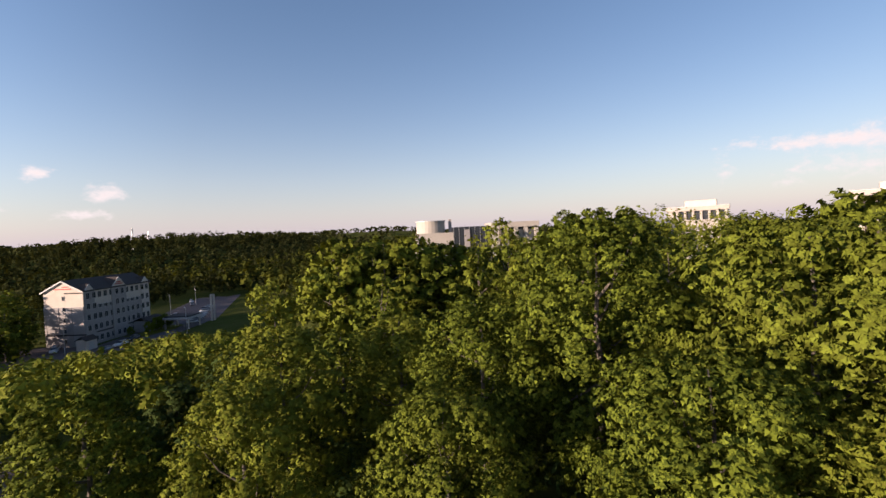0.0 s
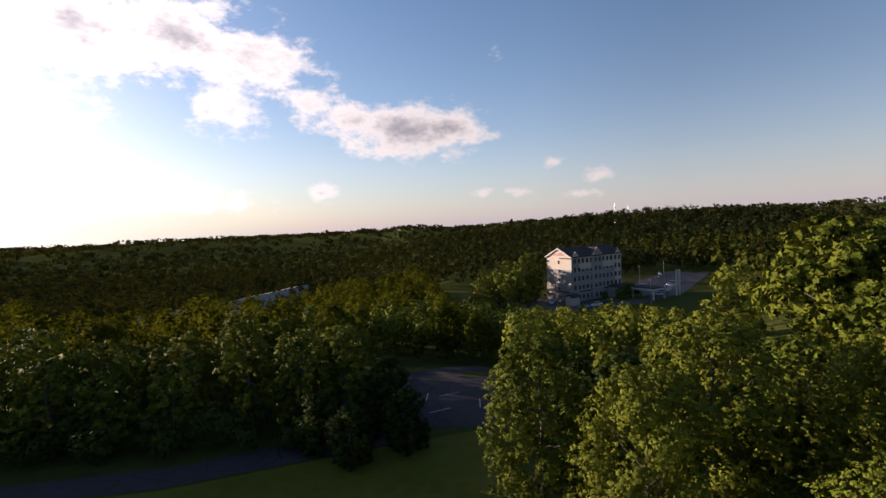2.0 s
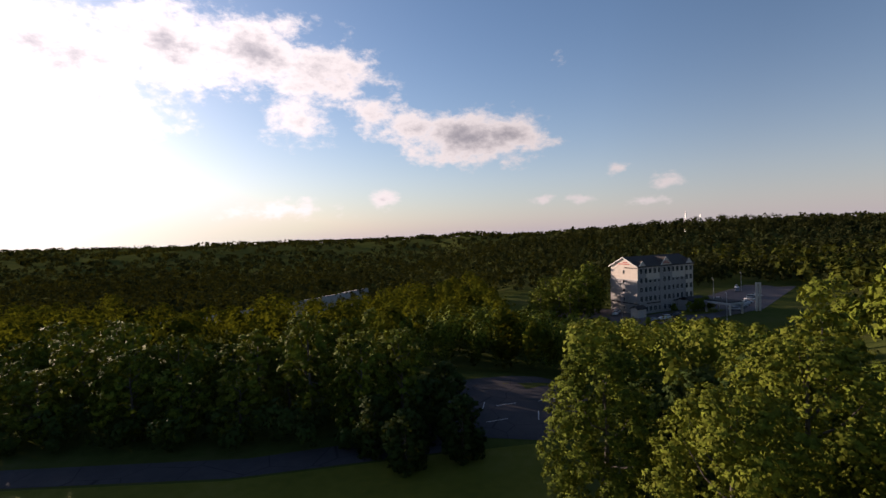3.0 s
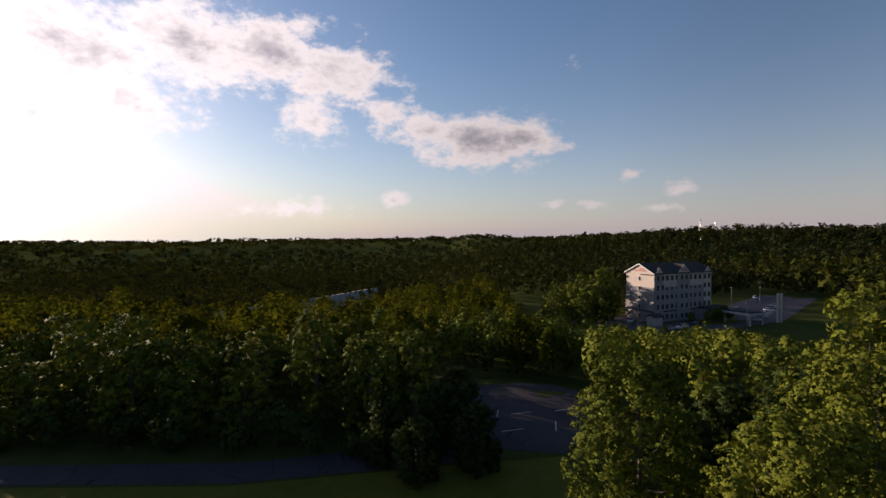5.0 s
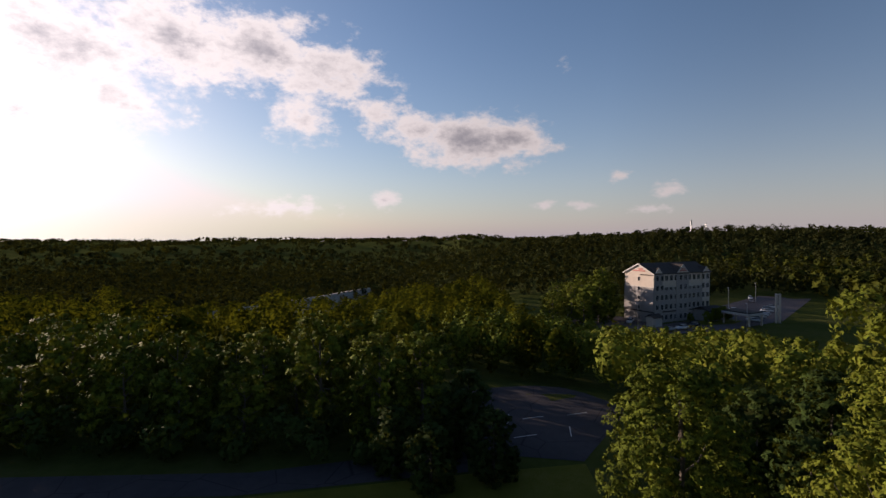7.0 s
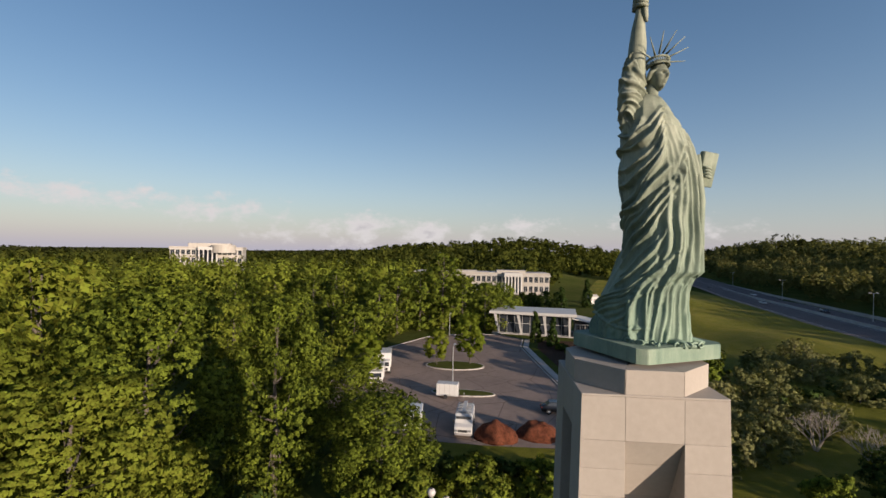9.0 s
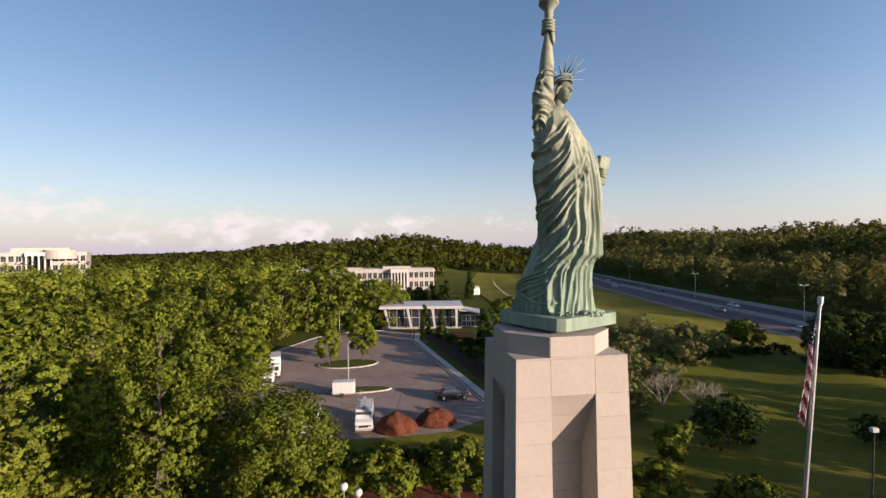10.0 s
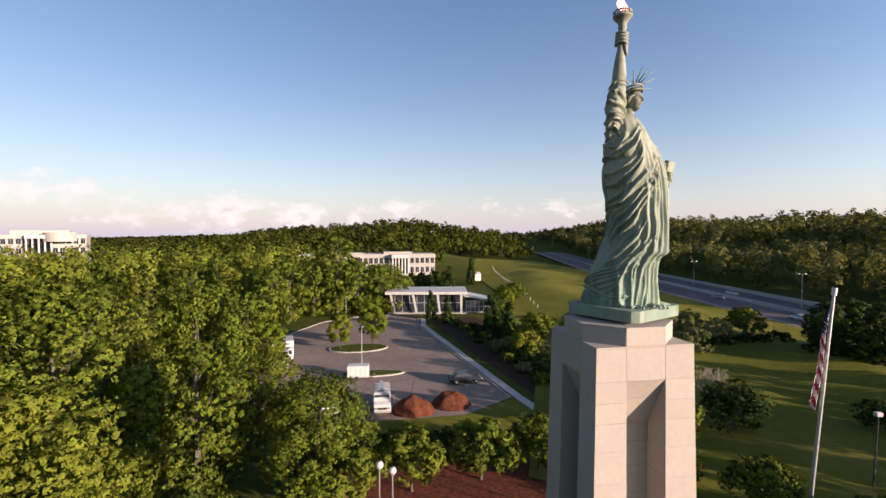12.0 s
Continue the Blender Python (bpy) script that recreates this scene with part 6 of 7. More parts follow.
# ---- highway furniture ----
def lane_lines():
    ob = thing("lane_markings", Matrix.Identity(4), "white lane lines on the highway", "road marking", kind="structure")
    mid = [((a[0] + b[0]) / 2, a[1]) for a, b in zip(HW, HE)]
    for off in (-12.2, -1.6, 1.6, 12.2):
        strip_v, f = [], []
        for i, (x, y) in enumerate(mid):
            z = float(land(HW[i][0], y)) + 0.135
            strip_v += [(x + off - 0.09, y, z), (x + off + 0.09, y, z)]
        for i in range(len(mid) - 1):
            f.append((2 * i, 2 * i + 1, 2 * i + 3, 2 * i + 2))
        raw("line", strip_v, f, WHITE, ob)
    for off in (-8.6, -5.0, 5.0, 8.6):
        v, f = [], []
        for k in range(70):
            y = 40 + 9 * k
            x = float(np.interp(y, [p[1] for p in mid], [p[0] for p in mid])) + off
            j = len(v)
            v += [(x - 0.09, y, 0.135), (x + 0.09, y, 0.135), (x + 0.09, y + 3, 0.135), (x - 0.09, y + 3, 0.135)]
            f.append((j, j + 1, j + 2, j + 3))
        raw("dashes", v, f, WHITE, ob)


lane_lines()


def median_barrier():
    ob = thing("median_barrier", Matrix.Identity(4), "low pale concrete barrier between the carriageways", "barrier", kind="structure")
    ys = [-60 + 12 * k for k in range(60)]
    mid = [((a[0] + b[0]) / 2, a[1]) for a, b in zip(HW, HE)]
    for y0, y1 in zip(ys[:-1], ys[1:]):
        x0, x1 = (float(np.interp(y, [p[1] for p in mid], [p[0] for p in mid])) for y in (y0, y1))
        bm = bmesh.new()
        prof = [(-0.4, 0), (-0.18, 0.4), (-0.12, 1.05), (0.12, 1.05), (0.18, 0.4), (0.4, 0)]
        a = [bm.verts.new((x0 + p, y0 + 0.03, 0.12 + q)) for p, q in prof]
        b = [bm.verts.new((x1 + p, y1 - 0.03, 0.12 + q)) for p, q in prof]
        for i in range(5):
            bm.faces.new((a[i], b[i], b[i + 1], a[i + 1]))
        bm.faces.new(a[::-1]), bm.faces.new(b)
        bmesh.ops.recalc_face_normals(bm, faces=bm.faces)
        part("barrier_block", bm, CONCRETE, ob)
    ob2 = thing("retaining_wall", Matrix.Identity(4), "pale concrete wall along the far side of the highway", "wall", kind="structure")
    for y0, y1 in zip(ys[:-1], ys[1:]):
        x0, x1 = (float(np.interp(y, [p[1] for p in HE], [p[0] for p in HE])) + 1.0 for y in (y0, y1))
        bm = bmesh.new()
        v = [(x0, y0 + 0.02, -0.3), (x0 + 0.4, y0 + 0.02, -0.3), (x1 + 0.4, y1, -0.3), (x1, y1, -0.3)]
        a = [bm.verts.new(p) for p in v]
        b = [bm.verts.new((p[0], p[1], 1.3)) for p in v]
        bm.faces.new(b), bm.faces.new(a[::-1])
        for i in range(4):
            bm.faces.new((a[i], a[(i + 1) % 4], b[(i + 1) % 4], b[i]))
        bmesh.ops.recalc_face_normals(bm, faces=bm.faces)
        part("wall_panel", bm, CONCRETE, ob2)


median_barrier()

def shed():
    ob = thing("utility_shed", Matrix.Translation((9, 186, float(land(9, 186)))) @ Matrix.Rotation(0.5, 4, "Z"), "small white utility shed on the meadow", "shed")
    part("wall", boxed(-1.6, -1.4, -0.2, 1.6, 1.4, 3.0), WHITE, ob)
    part("roof", gable_roof(-1.6, -1.4, 1.6, 1.4, 3.0, 0.7, 0.2, 0.12), CONCRETE, ob)
    part("door", boxed(-0.5, -1.46, 0, 0.5, -1.38, 2.1), GREIGE, ob)


shed()

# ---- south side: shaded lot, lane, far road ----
# lot and lane carry part of the woods' shade in their asphalt colour
sheet("shaded_lot", [(-3, -62), (-16, -60), (-27, -76), (-20, -90), (-4, -84), (-3, -74)], 0.05, ASPHALT_SHADED, "shaded asphalt lot with white bay lines", "parking lot", 6)
sheet("lane", [(-3, -62), (-3, -57.5), (20, -52.5), (75, -50), (75, -54), (20, -57), (-1, -63)], 0.05, ASPHALT_SHADED, "narrow asphalt lane below the woods", "road", 6)
sheet("south_lawn", [(-15, -26), (-16, -59.5), (-3.4, -57.2), (20, -52.0), (75, -49.5), (75, -12), (20, -14)], 0.03, LAWN, "mown lawn sloping down from the pedestal", "lawn", 6)


def bay_lines():
    ob = thing("bay_markings", Matrix.Identity(4), "white parking bay lines in the shaded lot", "road marking", kind="structure")
    for k, (x, y) in enumerate(((-10.5, -66.5), (-9.0, -72.0), (-12.5, -72.5), (-16.5, -68), (-19, -74))):
        m = Matrix.Translation((x, y, -4.94)) @ Matrix.Rotation(radians(18 if k % 2 == 0 else 80), 4, "Z")
        part("line", boxed(-1.6, -0.07, 0, 1.6, 0.07, 0.012, 0, m), WHITE, ob)


bay_lines()
def far_road():
    """A pale road on a low bank across the valley."""
    v, f = [], []
    for x, y in ((138, -205), (116, -228), (101, -246), (88, -270), (74, -298), (61, -330)):
        for dx, dy, z in ((9, 9, -30), (3.6, 3.6, -14.6), (-3.6, -3.6, -14.2), (-9, -9, -30)):
            v.append((x + dx, y + dy, z))
    for k in range(5):
        f += [(4 * k + i, 4 * k + i + 1, 4 * k + i + 5, 4 * k + i + 4) for i in range(3)]
    tagged(raw("far_road", v, f, CONCRETE), "pale far road on a bank among the valley woods", "road", kind="structure")


far_road()


def mast(x, y, h, label):
    ob = thing("radio_mast", Matrix.Translation((x, y, float(land(x, y)))), label, "mast", "masts on the ridge")
    for sx, sy in ((-1, -1), (1, -1), (1, 1), (-1, 1)):
        part("leg", coned((sx * 1.5, sy * 1.5, 0), (sx * 0.4, sy * 0.4, h), 0.45, 0.3, 6), STEEL, ob)
    for k in range(8):
        z = h * (k + 0.5) / 8
        r = 1.2 - 0.9 * z / h
        part("brace", boxed(-r - 0.1, -r - 0.1, z - 0.12, r + 0.1, r + 0.1, z + 0.12), STEEL, ob)


mast(-326, -640, 44, "tall steel lattice mast on the wooded ridge")
mast(-346, -640, 40, "steel lattice mast beside a taller one")
# ---- trees and planting ----
plant("young", -30.6, 52.0, 1.5, 0, 0.95, "bright lime green tree beside the parked trucks", "young trees in the lot", 0.0)
plant("dense", -23.8, 20.4, 0.86, 1.3, 1.22, "tall narrow dense green tree in the woods")
plant("dense", -17, -40.5, 1.0, 0.3, 1.0, "tall dense green tree standing alone at the lawn's edge")
NEAR = [("oak_b", -27.6, 12.2, 1.16), ("oak_b", -27.5, -33, 1.08), ("oak_c", -24.2, -16.5, 0.9), ("oak_a", -35, -19, 1.05), ("oak_b", -37.6, -10.5, 1.34), ("oak_c", -26.2, -3.4, 1.15), ("oak_c", -35.5, 2, 1.55), ("oak_a", -24.3, 5, 1.04),
        ("oak_b", -40, 14, 1.2), ("oak_c", -14.6, 20.5, 0.78), ("oak_b", -38, -29, 1.0), ("oak_c", -42, -40, 1.1), ("oak_a", -22, 29, 0.68),
        ("oak_a", -50, -13, 1.42), ("oak_b", -47, 7, 1.38), ("oak_c", -31, 34, 0.8), ("oak_b", -44, 40, 0.85)]
rnd = random.Random(11)
for kind, x, y, s in NEAR:
    plant(kind, x, y, s, rnd.uniform(0, 6.28), rnd.uniform(0.95, 1.08))
WEST = [(-100, -78), (-100, 18), (-15, 18), (-15, -20), (-24, -58), (-58, -58), (-80, -90)]
woods(WEST, 10.4, ["mid_a", "mid_b", "mid_c", "mid_d"], 1, keep=7.5)
woods([(-100, 18), (-85, 120), (-46, 120), (-42, 105), (-39, 48), (-30, 36), (-16, 24), (-15, 18)], 9.6, ["mid_a", "mid_b", "mid_c", "mid_d"], 2, 0.70, 0.95, keep=7.0)
woods([(0, -62), (70, -58), (70, -86), (0, -92)], 8.0, ["mid_c", "mid_a", "mid_b"], 4, 0.72, 0.98, group="trees along the lane")


def over(outline):
    """A test for points inside an outline."""
    return lambda xs, ys: np.array([inside(x, y, outline) for x, y in zip(xs, ys)], bool)


far_woods("slope_woods", scatter(-140, -176, -22, -62, 6.2, 21, over([(-23, -64), (-25, -100), (-36, -146), (-60, -150), (-92, -157), (-122, -174), (-140, -164), (-110, -110), (-58, -64)])), 330, 0.36, 21, "green broadleaf trees on the slope below the hotel", LEAF, 14, 4.2, fall=0.178)
far_woods("valley_edge_woods", scatter(-40, -162, 16, -92, 6.6, 22, over([(4, -92), (-22, -94), (-27, -108), (-38, -156), (6, -160), (14, -100)])), 330, 0.36, 22, "green broadleaf trees beyond the shaded lot", LEAF, 14, 4.2, fall=0.160)
# trees behind the hotel; their shade is in the dark leaf colour
far_woods("hotel_pines", scatter(-164, -284, -54, -194, 7.5, 23, over([(-66, -196), (-98, -208), (-118, -226), (-160, -264), (-150, -282), (-100, -246), (-56, -214)])), 260, 0.42, 23, "trees close behind the hotel in a shade-dark leaf colour", LEAF_SHADED, 12, 3.2)
for k, (x, y, sc) in enumerate(((-44, -174, 1.05), (-49.5, -168, 1.15), (-54, -174, 1.22), (-50, -182, 1.2), (-58.5, -181, 1.18), (-60, -190, 1.25), (-41, -183, 1.0), (-37, -177, 0.85), (-45, -162, 0.8), (-36, -168, 0.75))):
    plant("mid_" + "acb"[k % 3], x, y, sc, k * 1.9, 1.0, "light green broad tree beside the hotel", "trees beside the hotel")
for x, y, s in ((0.8, -54.0, 0.76), (-5.6, -56.4, 0.82), (5.0, -58.0, 0.8), (-1.5, -61.5, 0.9), (-3.5, -69, 0.9)):
    plant("bushy", x, y, s, x, 1.0, group="trees along the lane")
# trees of the shaded gap; their shade is put in as dark leaves
for x, y, s in ((-28.5, -44, 1.0), (-34, -49, 1.15), (-38.5, -55, 1.15), (-31, -54, 1.05), (-25.5, -51, 0.9), (-35.5, -42.5, 1.0), (-27, -58, 1.0)):
    plant("bushy", x, y, s, x, 1.05, group="woodland trees")
for x, y, top in ((-77, -52, 21.0), (-72, -55.5, 21.4), (-83, -49, 20.2)):
    plant("mid_c", x, y, (top - float(land(x, y))) / 13.3, x, 1.0)
# small trees along the hotel's drive
for k, (x, y, sc) in enumerate(((-90, -170, 0.8), (-94, -172.5, 0.95), (-98, -174.5, 1.0), (-86, -173.5, 0.6), (-102, -178, 0.75))):
    plant("young", x, y, sc, k * 1.7, 1.0, "small green tree in the grass by the hotel's drive", "trees beside the hotel")
# taller trees in front of the drum office
for k in range(11):
    t = k / 10
    x, y, kind = -66 - 34 * t + 3 * math.sin(k * 2.1), -64 + 36 * t + 3 * math.cos(k * 1.7), "mid_" + "abd"[k % 3]
    plant(kind, x, y, ((21.6 if k < 4 else 19.4 if k < 6 else 18.2) - float(land(x, y))) / TALL[kind], k, 1.0)
# unseen trees, added only to cast shade over the near east lawn
woods([(36, -34), (78, -44), (66, 14), (42, 6)], 7.2, ["mid_a", "mid_b", "mid_c"], 8, 0.50, 0.68, group="trees by the east lawn")
woods([(46, 6), (70, 12), (70, 42), (57, 34)], 6.4, ["mid_a", "mid_c"], 9, 0.58, 0.78, group="trees by the east lawn")
# plaza and lawn
for x, y, s in ((-7.7, 22.0, 1.0), (-2.0, 23.8, 1.02), (3.0, 25.0, 0.95), (-12.5, 20.0, 0.9), (17.5, 18.0, 0.9), (22.5, 14.0, 0.8), (13.0, 22.0, 0.8)):
    plant("small", x, y, s, x * 1.7, 1.0, group="small trees round the plaza", z=0.05)
for x, y, s, q in ((-8.2, 95.5, 1.05, 1.2), (-4.2, 94.0, 0.95, 1.15), (4.4, 77, 1.75, 0.85), (8.4, 79.5, 1.25, 0.95), (6.0, 82, 1.5, 0.9), (-3, 146, 1.5, 1.1), (6, 170, 1.5, 1.3)):
    plant("cedar", x, y, s, x, q, group="evergreens by the buildings")
for x, y, s in ((-8.5, 150, 0.85), (-13, 153, 0.75), (-4.5, 153, 0.8), (-17, 158, 0.7)):
    plant("bushy", x, y, s, x, 1.0, "rounded green tree before the pale office", "trees beside the lot")
for x, y, s in ((17, 62, 1.3), (12, 70, 1.2), (21, 75, 1.1), (8, 60, 1.0), (50, 70, 1.2), (12, 110, 1.3), (16, 122, 1.2)):
    plant("small", x, y, s, x * 2.1, 1.0, "spreading green tree on the lawn", "trees on the lawn")
for x, y, s in ((13.5, 38, 0.95), (18, 41.5, 1.05), (15, 47, 1.1), (21, 48.5, 1.0), (27, 50.5, 0.95), (17.5, 54, 1.05), (24.5, 55.5, 0.95), (30, 76, 1.1), (35.5, 72, 1.15), (43.5, 77, 0.9), (44, 68, 1.0), (38, 84, 1.0), (28, 65, 1.1), (36, 61, 0.9), (22, 60, 1.1)):
    plant("scrub", x, y, s, x * 2.3, 1.0, group="scrub on the lawn")
for x, y, s in ((54.5, 57, 0.98), (60, 59.5, 1.12), (66, 57.5, 1.15), (63, 65, 1.05), (69, 63, 1.1), (57, 51, 0.9), (63, 50, 1.0)):
    plant("bushy", x, y, s, x, 0.95, "broad dark green tree beside the highway", "trees on the lawn")
plant("young", 10.5, 100, 1.2, 0, 1.0, "bright lime green tree behind the annex", "young trees in the lot", 0.0)


def bush(x, y, r, h, seed, label, mat=None, group="shrubs", density=900, size=0.14):
    rnd_ = random.Random(seed)
    lobes = []
    for k in range(16):
        a, d, t = k * 2.4, r * rnd_.uniform(0.2, 0.75), rnd_.random()
        lobes.append((d * math.cos(a), d * math.sin(a), h * (0.25 + 0.5 * t), min(r, h) * rnd_.uniform(0.3, 0.45)))
    ob = thing("shrub", Matrix.Translation((x, y, float(land(x, y)))), label, "shrub", group)
    o = new("foliage", leaf_mesh("foliage", lobes, density, size, mat or LEAF_DARK, seed, 0.1))
    o.parent = ob
    part("stem", coned((0, 0, -0.1), (0, 0, h * 0.5), 0.07, 0.04, 6), BARK, ob)


bush(25.0, 33.0, 3.6, 5.2, 3, "large dark rounded clipped shrub on the lawn", density=6500)
bush(17.2, 28.6, 1.6, 6.2, 4, "tall rounded green shrub behind the pedestal", LEAF, density=5200, size=0.12)
bush(40, 33, 2.4, 3.0, 5, "low dark shrub on the shaded lawn", density=1800)
bush(10.5, 36, 2.4, 3.6, 6, "rounded green shrub beside the walkway", LEAF, density=2000)
for k in range(11):
    bush(-13.5 + 1.75 * k, 29.6 + 0.12 * k, 1.25, 1.5, 20 + k, "low dark clipped hedge plant beside the grass strip", group="hedge", density=700)
for k in range(9):
    bush(-2 + 1.6 * k, 88 - 4.2 * k, 1.3, 1.5, 40 + k, "low green shrub in the bed by the walkway", LEAF if k % 2 else LEAF_DARK, group="shrubs by the walkway", density=600)
for k, (x, y, r, h) in enumerate(((-4.6, 91, 1.0, 1.2), (-2.6, 88, 1.3, 1.3), (1.5, 84, 1.2, 1.4), (4.4, 66, 1.9, 1.9), (6.5, 63, 2.0, 2.0), (5.4, 59, 1.8, 1.6), (8.4, 57.5, 2.1, 2.2), (6.9, 53.5, 1.7, 1.6), (9.6, 52, 1.9, 2.0), (8.2, 48, 1.6, 1.7), (9.5, 67, 1.6, 1.8), (11.5, 62, 1.8, 1.6), (1.6, 72, 1.2, 1.1), (0.2, 77, 1.0, 1.0))):
    bush(x, y, r, h, 80 + k, "rounded green shrub in the dark bed by the walkway", (LEAF_DARK, LEAF, LEAF_DARK, LEAF_GREY)[k % 4], group="shrubs by the walkway", density=1100, size=0.15)
for k in range(8):
    bush(26 + 4.5 * k, 60 + 1.5 * k, 2.0, 1.8, 60 + k, "low dark hedge shrub across the lawn", group="lawn hedge", density=600, size=0.2)
sheet("walk_bed", [(-7.6, 97), (-7.2, 88), (3.8, 52), (6.4, 44), (11, 46), (9, 60), (6, 90), (2, 99)], 0.05, BED, "dark brown planting bed beside the walkway", "planting bed", 6)


def bare_tree(x, y):
    rnd_ = random.Random(9)
    bm = bmesh.new()

    def grow(p, way, l, r, n):
        q = p + way * l
        cone(bm, p, q, r, r * 0.65, 5)
        if n:
            for _ in range(3):
                w = (way + Vector((rnd_.uniform(-1, 1), rnd_.uniform(-1, 1), rnd_.uniform(-0.25, 0.6))) * 0.62).normalized()
                grow(q, w, l * rnd_.uniform(0.62, 0.82), r * 0.55, n - 1)

    for k in range(4):
        a = k * 1.6
        grow(Vector((0, 0, -0.1)), Vector((0.45 * math.cos(a), 0.45 * math.sin(a), 1)).normalized(), 1.5, 0.11, 4)
    ob = thing("bare_tree", Matrix.Translation((x, y, float(land(x, y)))), "pale leafless small tree on the lawn", "tree", "trees on the lawn")
    part("bare_crown", bm, DRY, ob)


DRY = plain("dry_grey_twigs", (0.30, 0.26, 0.21), 0.9, 0, 0.2, 3.0)
bare_tree(27, 41)
bare_tree(24, 45)


def fence():
    ob = thing("fence", Matrix.Identity(4), "long pale post fence along the edge of the meadow", "fence", kind="structure")
    for k in range(26):
        y = 110 + 6 * k
        x = 18 + 0.06 * (y - 110) + 3 * math.sin(y * 0.02)
        part("post", boxed(x - 0.07, y - 0.07, float(land(x, y)), x + 0.07, y + 0.07, float(land(x, y)) + 1.2), CONCRETE, ob)


fence()

# ---- woods that nobody could count ----
def dist(x, y, cx, cy, rx, ry):
    return np.hypot((x - cx) / rx, (y - cy) / ry)


far_woods("woodland_near_west", scatter(-185, -130, -40, 200, 8.5, 15, lambda x, y: ((x < -105) | ((y > 115) & (x < -44)) | ((y < -100) & (x < -94) & (y > -140))) & (dist(x, y, -118, -70, 26, 16) > 1) & (dist(x, y, -162, 4, 9, 12) > 1) & (dist(x, y, -140, -2, 34, 9) > 1) & ~((x > -164) & (np.abs(y - 38 + 0.24 * (x + 160)) < 9))), 230, 0.56, 15, "green broadleaf woodland on the western slope", LEAF, 14, 4.4)
for k, (x, y, sc) in enumerate(((-42, 84, 0.95), (-41, 93, 1.05), (-37.5, 100, 1.12), (-32.3, 103, 1.28), (-27.4, 104.5, 0.98), (-21.5, 105, 0.82), (-17.8, 110, 0.76), (-38, 110, 1.1), (-29, 115, 0.9), (-23, 117, 0.78), (-43, 117, 1.1), (-35, 122, 1.0))):
    plant("mid_" + "abcd"[k % 4], x, y, sc, k * 1.3, 1.0, "green deciduous tree beside the parking lot", "trees beside the lot")
far_woods("thicket_behind_lot", scatter(-60, 104, -8, 205, 5.0, 26, lambda x, y: (x < -16 - 0.02 * (y - 104)) & (x > -34 - 0.2 * (y - 104)) & ((np.abs(x + 20) > 5) | (y < 150))), 160, 0.36, 26, "low green thicket between the lot and the pale office", LEAF, 5.5, 3.0)
far_woods("woodland_behind_lot", scatter(-46, 106, -2, 204, 8.0, 16, lambda x, y: (x < -10 - 0.2 * (y + 14))), 300, 0.42, 16, "green trees between the lot and the pale office", LEAF, 10, 3.8)
# added dark leaves that cover lit ground, as shade between the trunks
far_woods("woodland_understory", scatter(-62, -62, -18, 34, 4.2, 29, lambda x, y: (x < -20 + 0.12 * np.maximum(0, y)) & (x < -22 - 0.3 * np.minimum(0, y + 36))), 120, 0.26, 29, "dark leaves added as shade in the gaps beneath the western trees", LEAF_DARK, 4.2, 2.4)
far_woods("lot_edge_thicket", scatter(-48, 52, -15, 108, 3.4, 30, lambda x, y: ~((x > -39) & (y < 98)) & ~((x > -30) & (y < 101.5)) & (x < -15 - 0.0 * y)), 110, 0.26, 30, "green bushes along the edge of the lot", LEAF, 4.4, 2.3)
# added dark leaves for the shade at the foot of the lane's trees
far_woods("lane_thicket", scatter(6, -63, 72, -57, 3.2, 27, lambda x, y: y < 0), 150, 0.30, 27, "dark leaves added as shade under the trees along the lane", LEAF_DARK, 4.5, 2.2)
far_woods("west_thicket", scatter(-164, -12, -104, 62, 6.0, 28, lambda x, y: (dist(x, y, -162, 4, 12, 14) > 1) & ((dist(x, y, -140, -2, 34, 10) < 1) | (np.abs(y - 38 + 0.24 * (x + 160)) < 10))), 160, 0.40, 28, "lower green trees in front of the western offices", LEAF, 12.5, 4.0)
far_woods("woodland_lane", scatter(-16, -215, 150, -86, 9.6, 17, lambda x, y: ~((x < 0) & (y > -92)) & ~((x < -30) & (y < -140)) & ~((y < -158) & (x > 30) & (x < 140))), 460, 0.46, 17, "sunlit broadleaf woodland in the valley below the lane", LEAF_BACK, 13, 4.2)
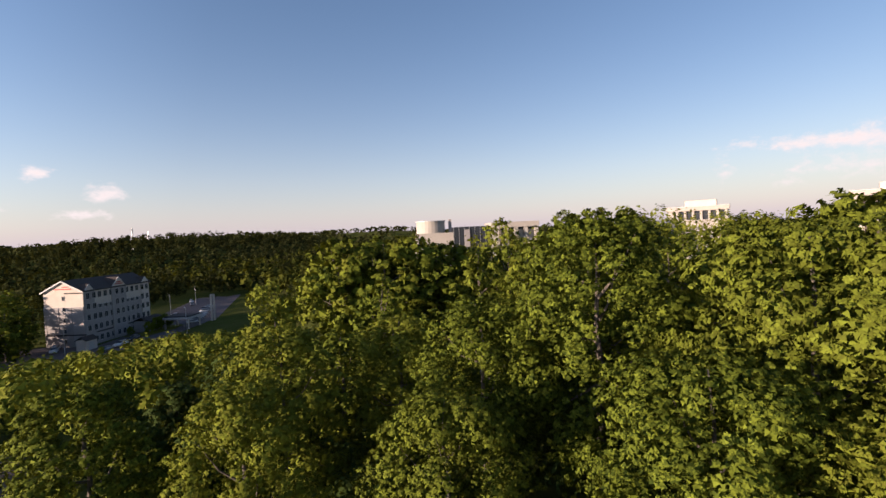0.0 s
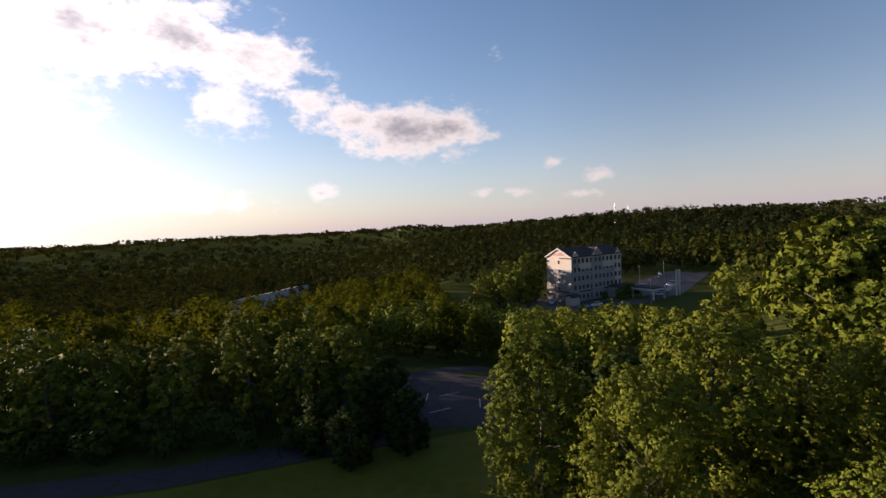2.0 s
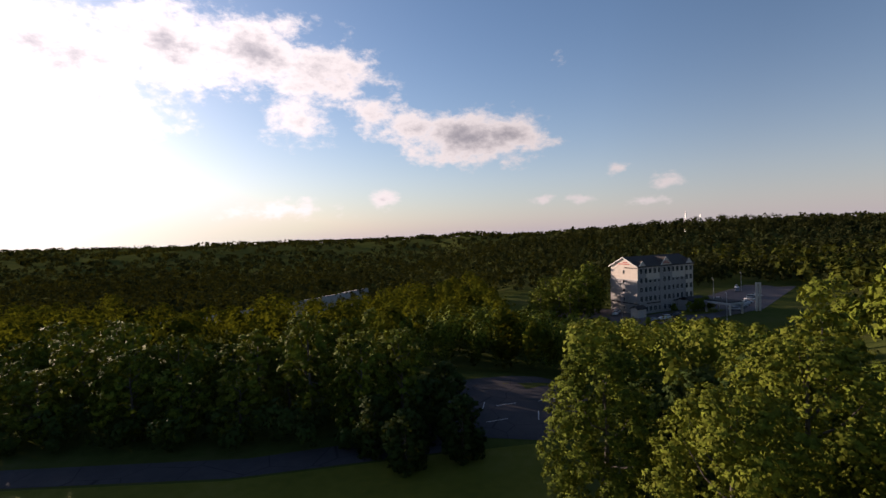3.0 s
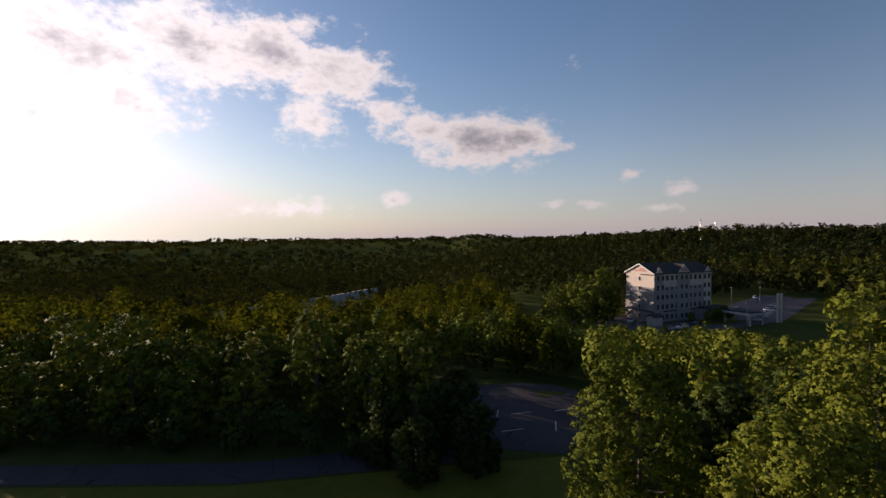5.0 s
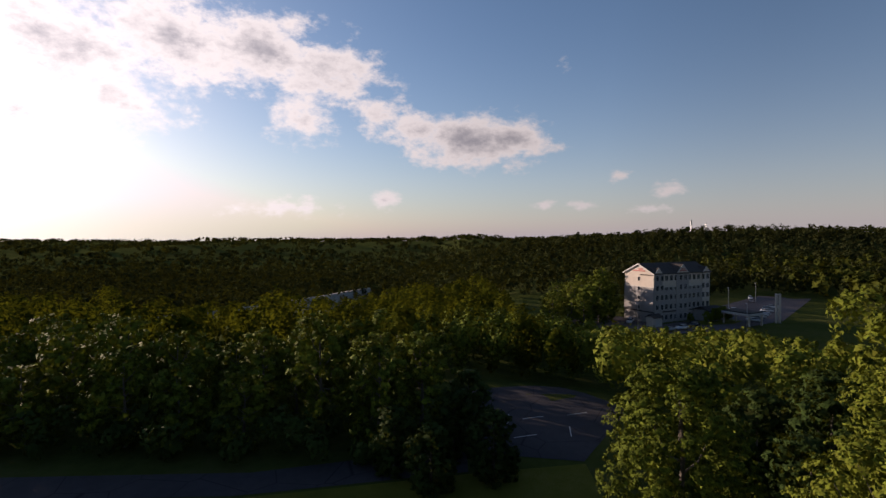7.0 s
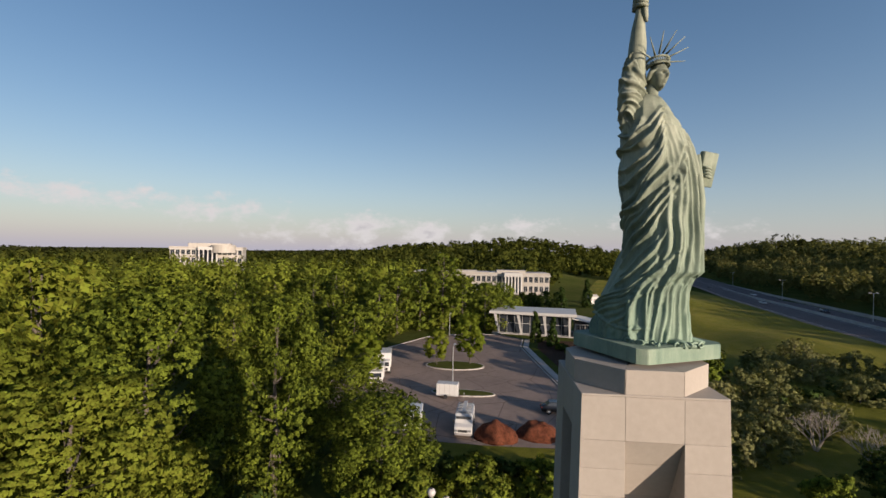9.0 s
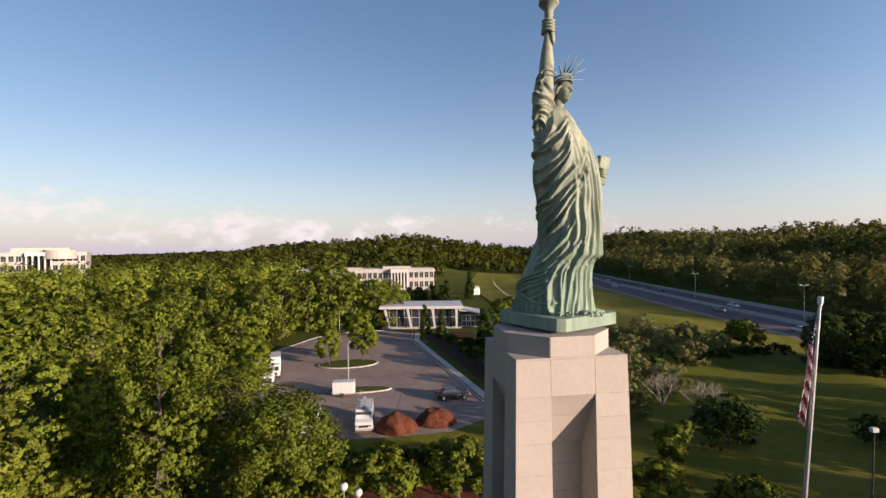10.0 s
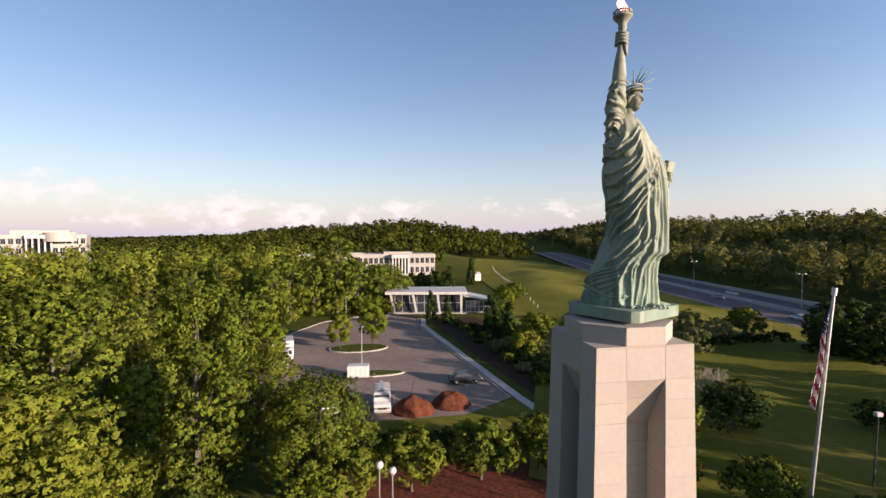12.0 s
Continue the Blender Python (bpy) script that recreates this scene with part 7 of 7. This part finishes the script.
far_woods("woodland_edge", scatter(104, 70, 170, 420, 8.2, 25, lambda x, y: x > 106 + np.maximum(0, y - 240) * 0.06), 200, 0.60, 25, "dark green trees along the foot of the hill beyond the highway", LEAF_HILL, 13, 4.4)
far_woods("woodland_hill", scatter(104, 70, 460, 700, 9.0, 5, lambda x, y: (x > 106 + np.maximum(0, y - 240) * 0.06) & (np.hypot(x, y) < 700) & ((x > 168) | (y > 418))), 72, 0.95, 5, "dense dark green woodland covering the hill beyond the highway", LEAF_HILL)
# the valley wood's shade comes from its darker leaf colour
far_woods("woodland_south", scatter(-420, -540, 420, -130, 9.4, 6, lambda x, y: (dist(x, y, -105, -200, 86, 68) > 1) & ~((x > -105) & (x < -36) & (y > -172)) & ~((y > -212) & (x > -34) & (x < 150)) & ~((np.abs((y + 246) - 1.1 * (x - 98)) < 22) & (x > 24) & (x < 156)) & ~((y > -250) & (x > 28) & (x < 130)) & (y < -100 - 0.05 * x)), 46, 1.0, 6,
          "dense woodland in a shade-dark leaf colour filling the valley and the ridge behind the hotel", LEAF_SHADED)
far_woods("woodland_north", scatter(-520, 60, 70, 600, 10, 7, lambda x, y: ((y > 232) | (x < -180)) & (dist(x, y, -35, 205, 50, 30) > 1) & ~((x > -4) & (y < 330)) & (dist(x, y, -190, 208, 30, 30) > 1)), 38, 1.3, 7,
          "green woodland stretching away behind the pale buildings")
far_woods("woodland_west", scatter(-560, -330, -180, 70, 9, 8, lambda x, y: (x < -178) | (y < -100)), 36, 1.4, 8, "green woodland on the western slope far off")
def ring(x, y, near, far):
    """Between two distances, but for the strip of the highway."""
    r = np.hypot(x, y)
    return (r > near) & (r < far) & ~((np.abs(x - 115) < 30) & (y > 0) & (y < 1200))


# both far forests take the same leaf colour with shade in it
far_woods("distant_forest", scatter(-1100, -1100, 1100, 1100, 29, 9, lambda x, y: ring(x, y, 540, 1100)), 34, 2.2, 9, "far forested hills beyond the valley", LEAF_SHADED, tall=14, wide=8)
far_woods("horizon_forest", scatter(-2400, -2400, 2400, 2400, 70, 10, lambda x, y: ring(x, y, 1080, 2400)), 24, 4.6, 10, "hazy forest along the horizon", LEAF_SHADED, tall=14, wide=24)
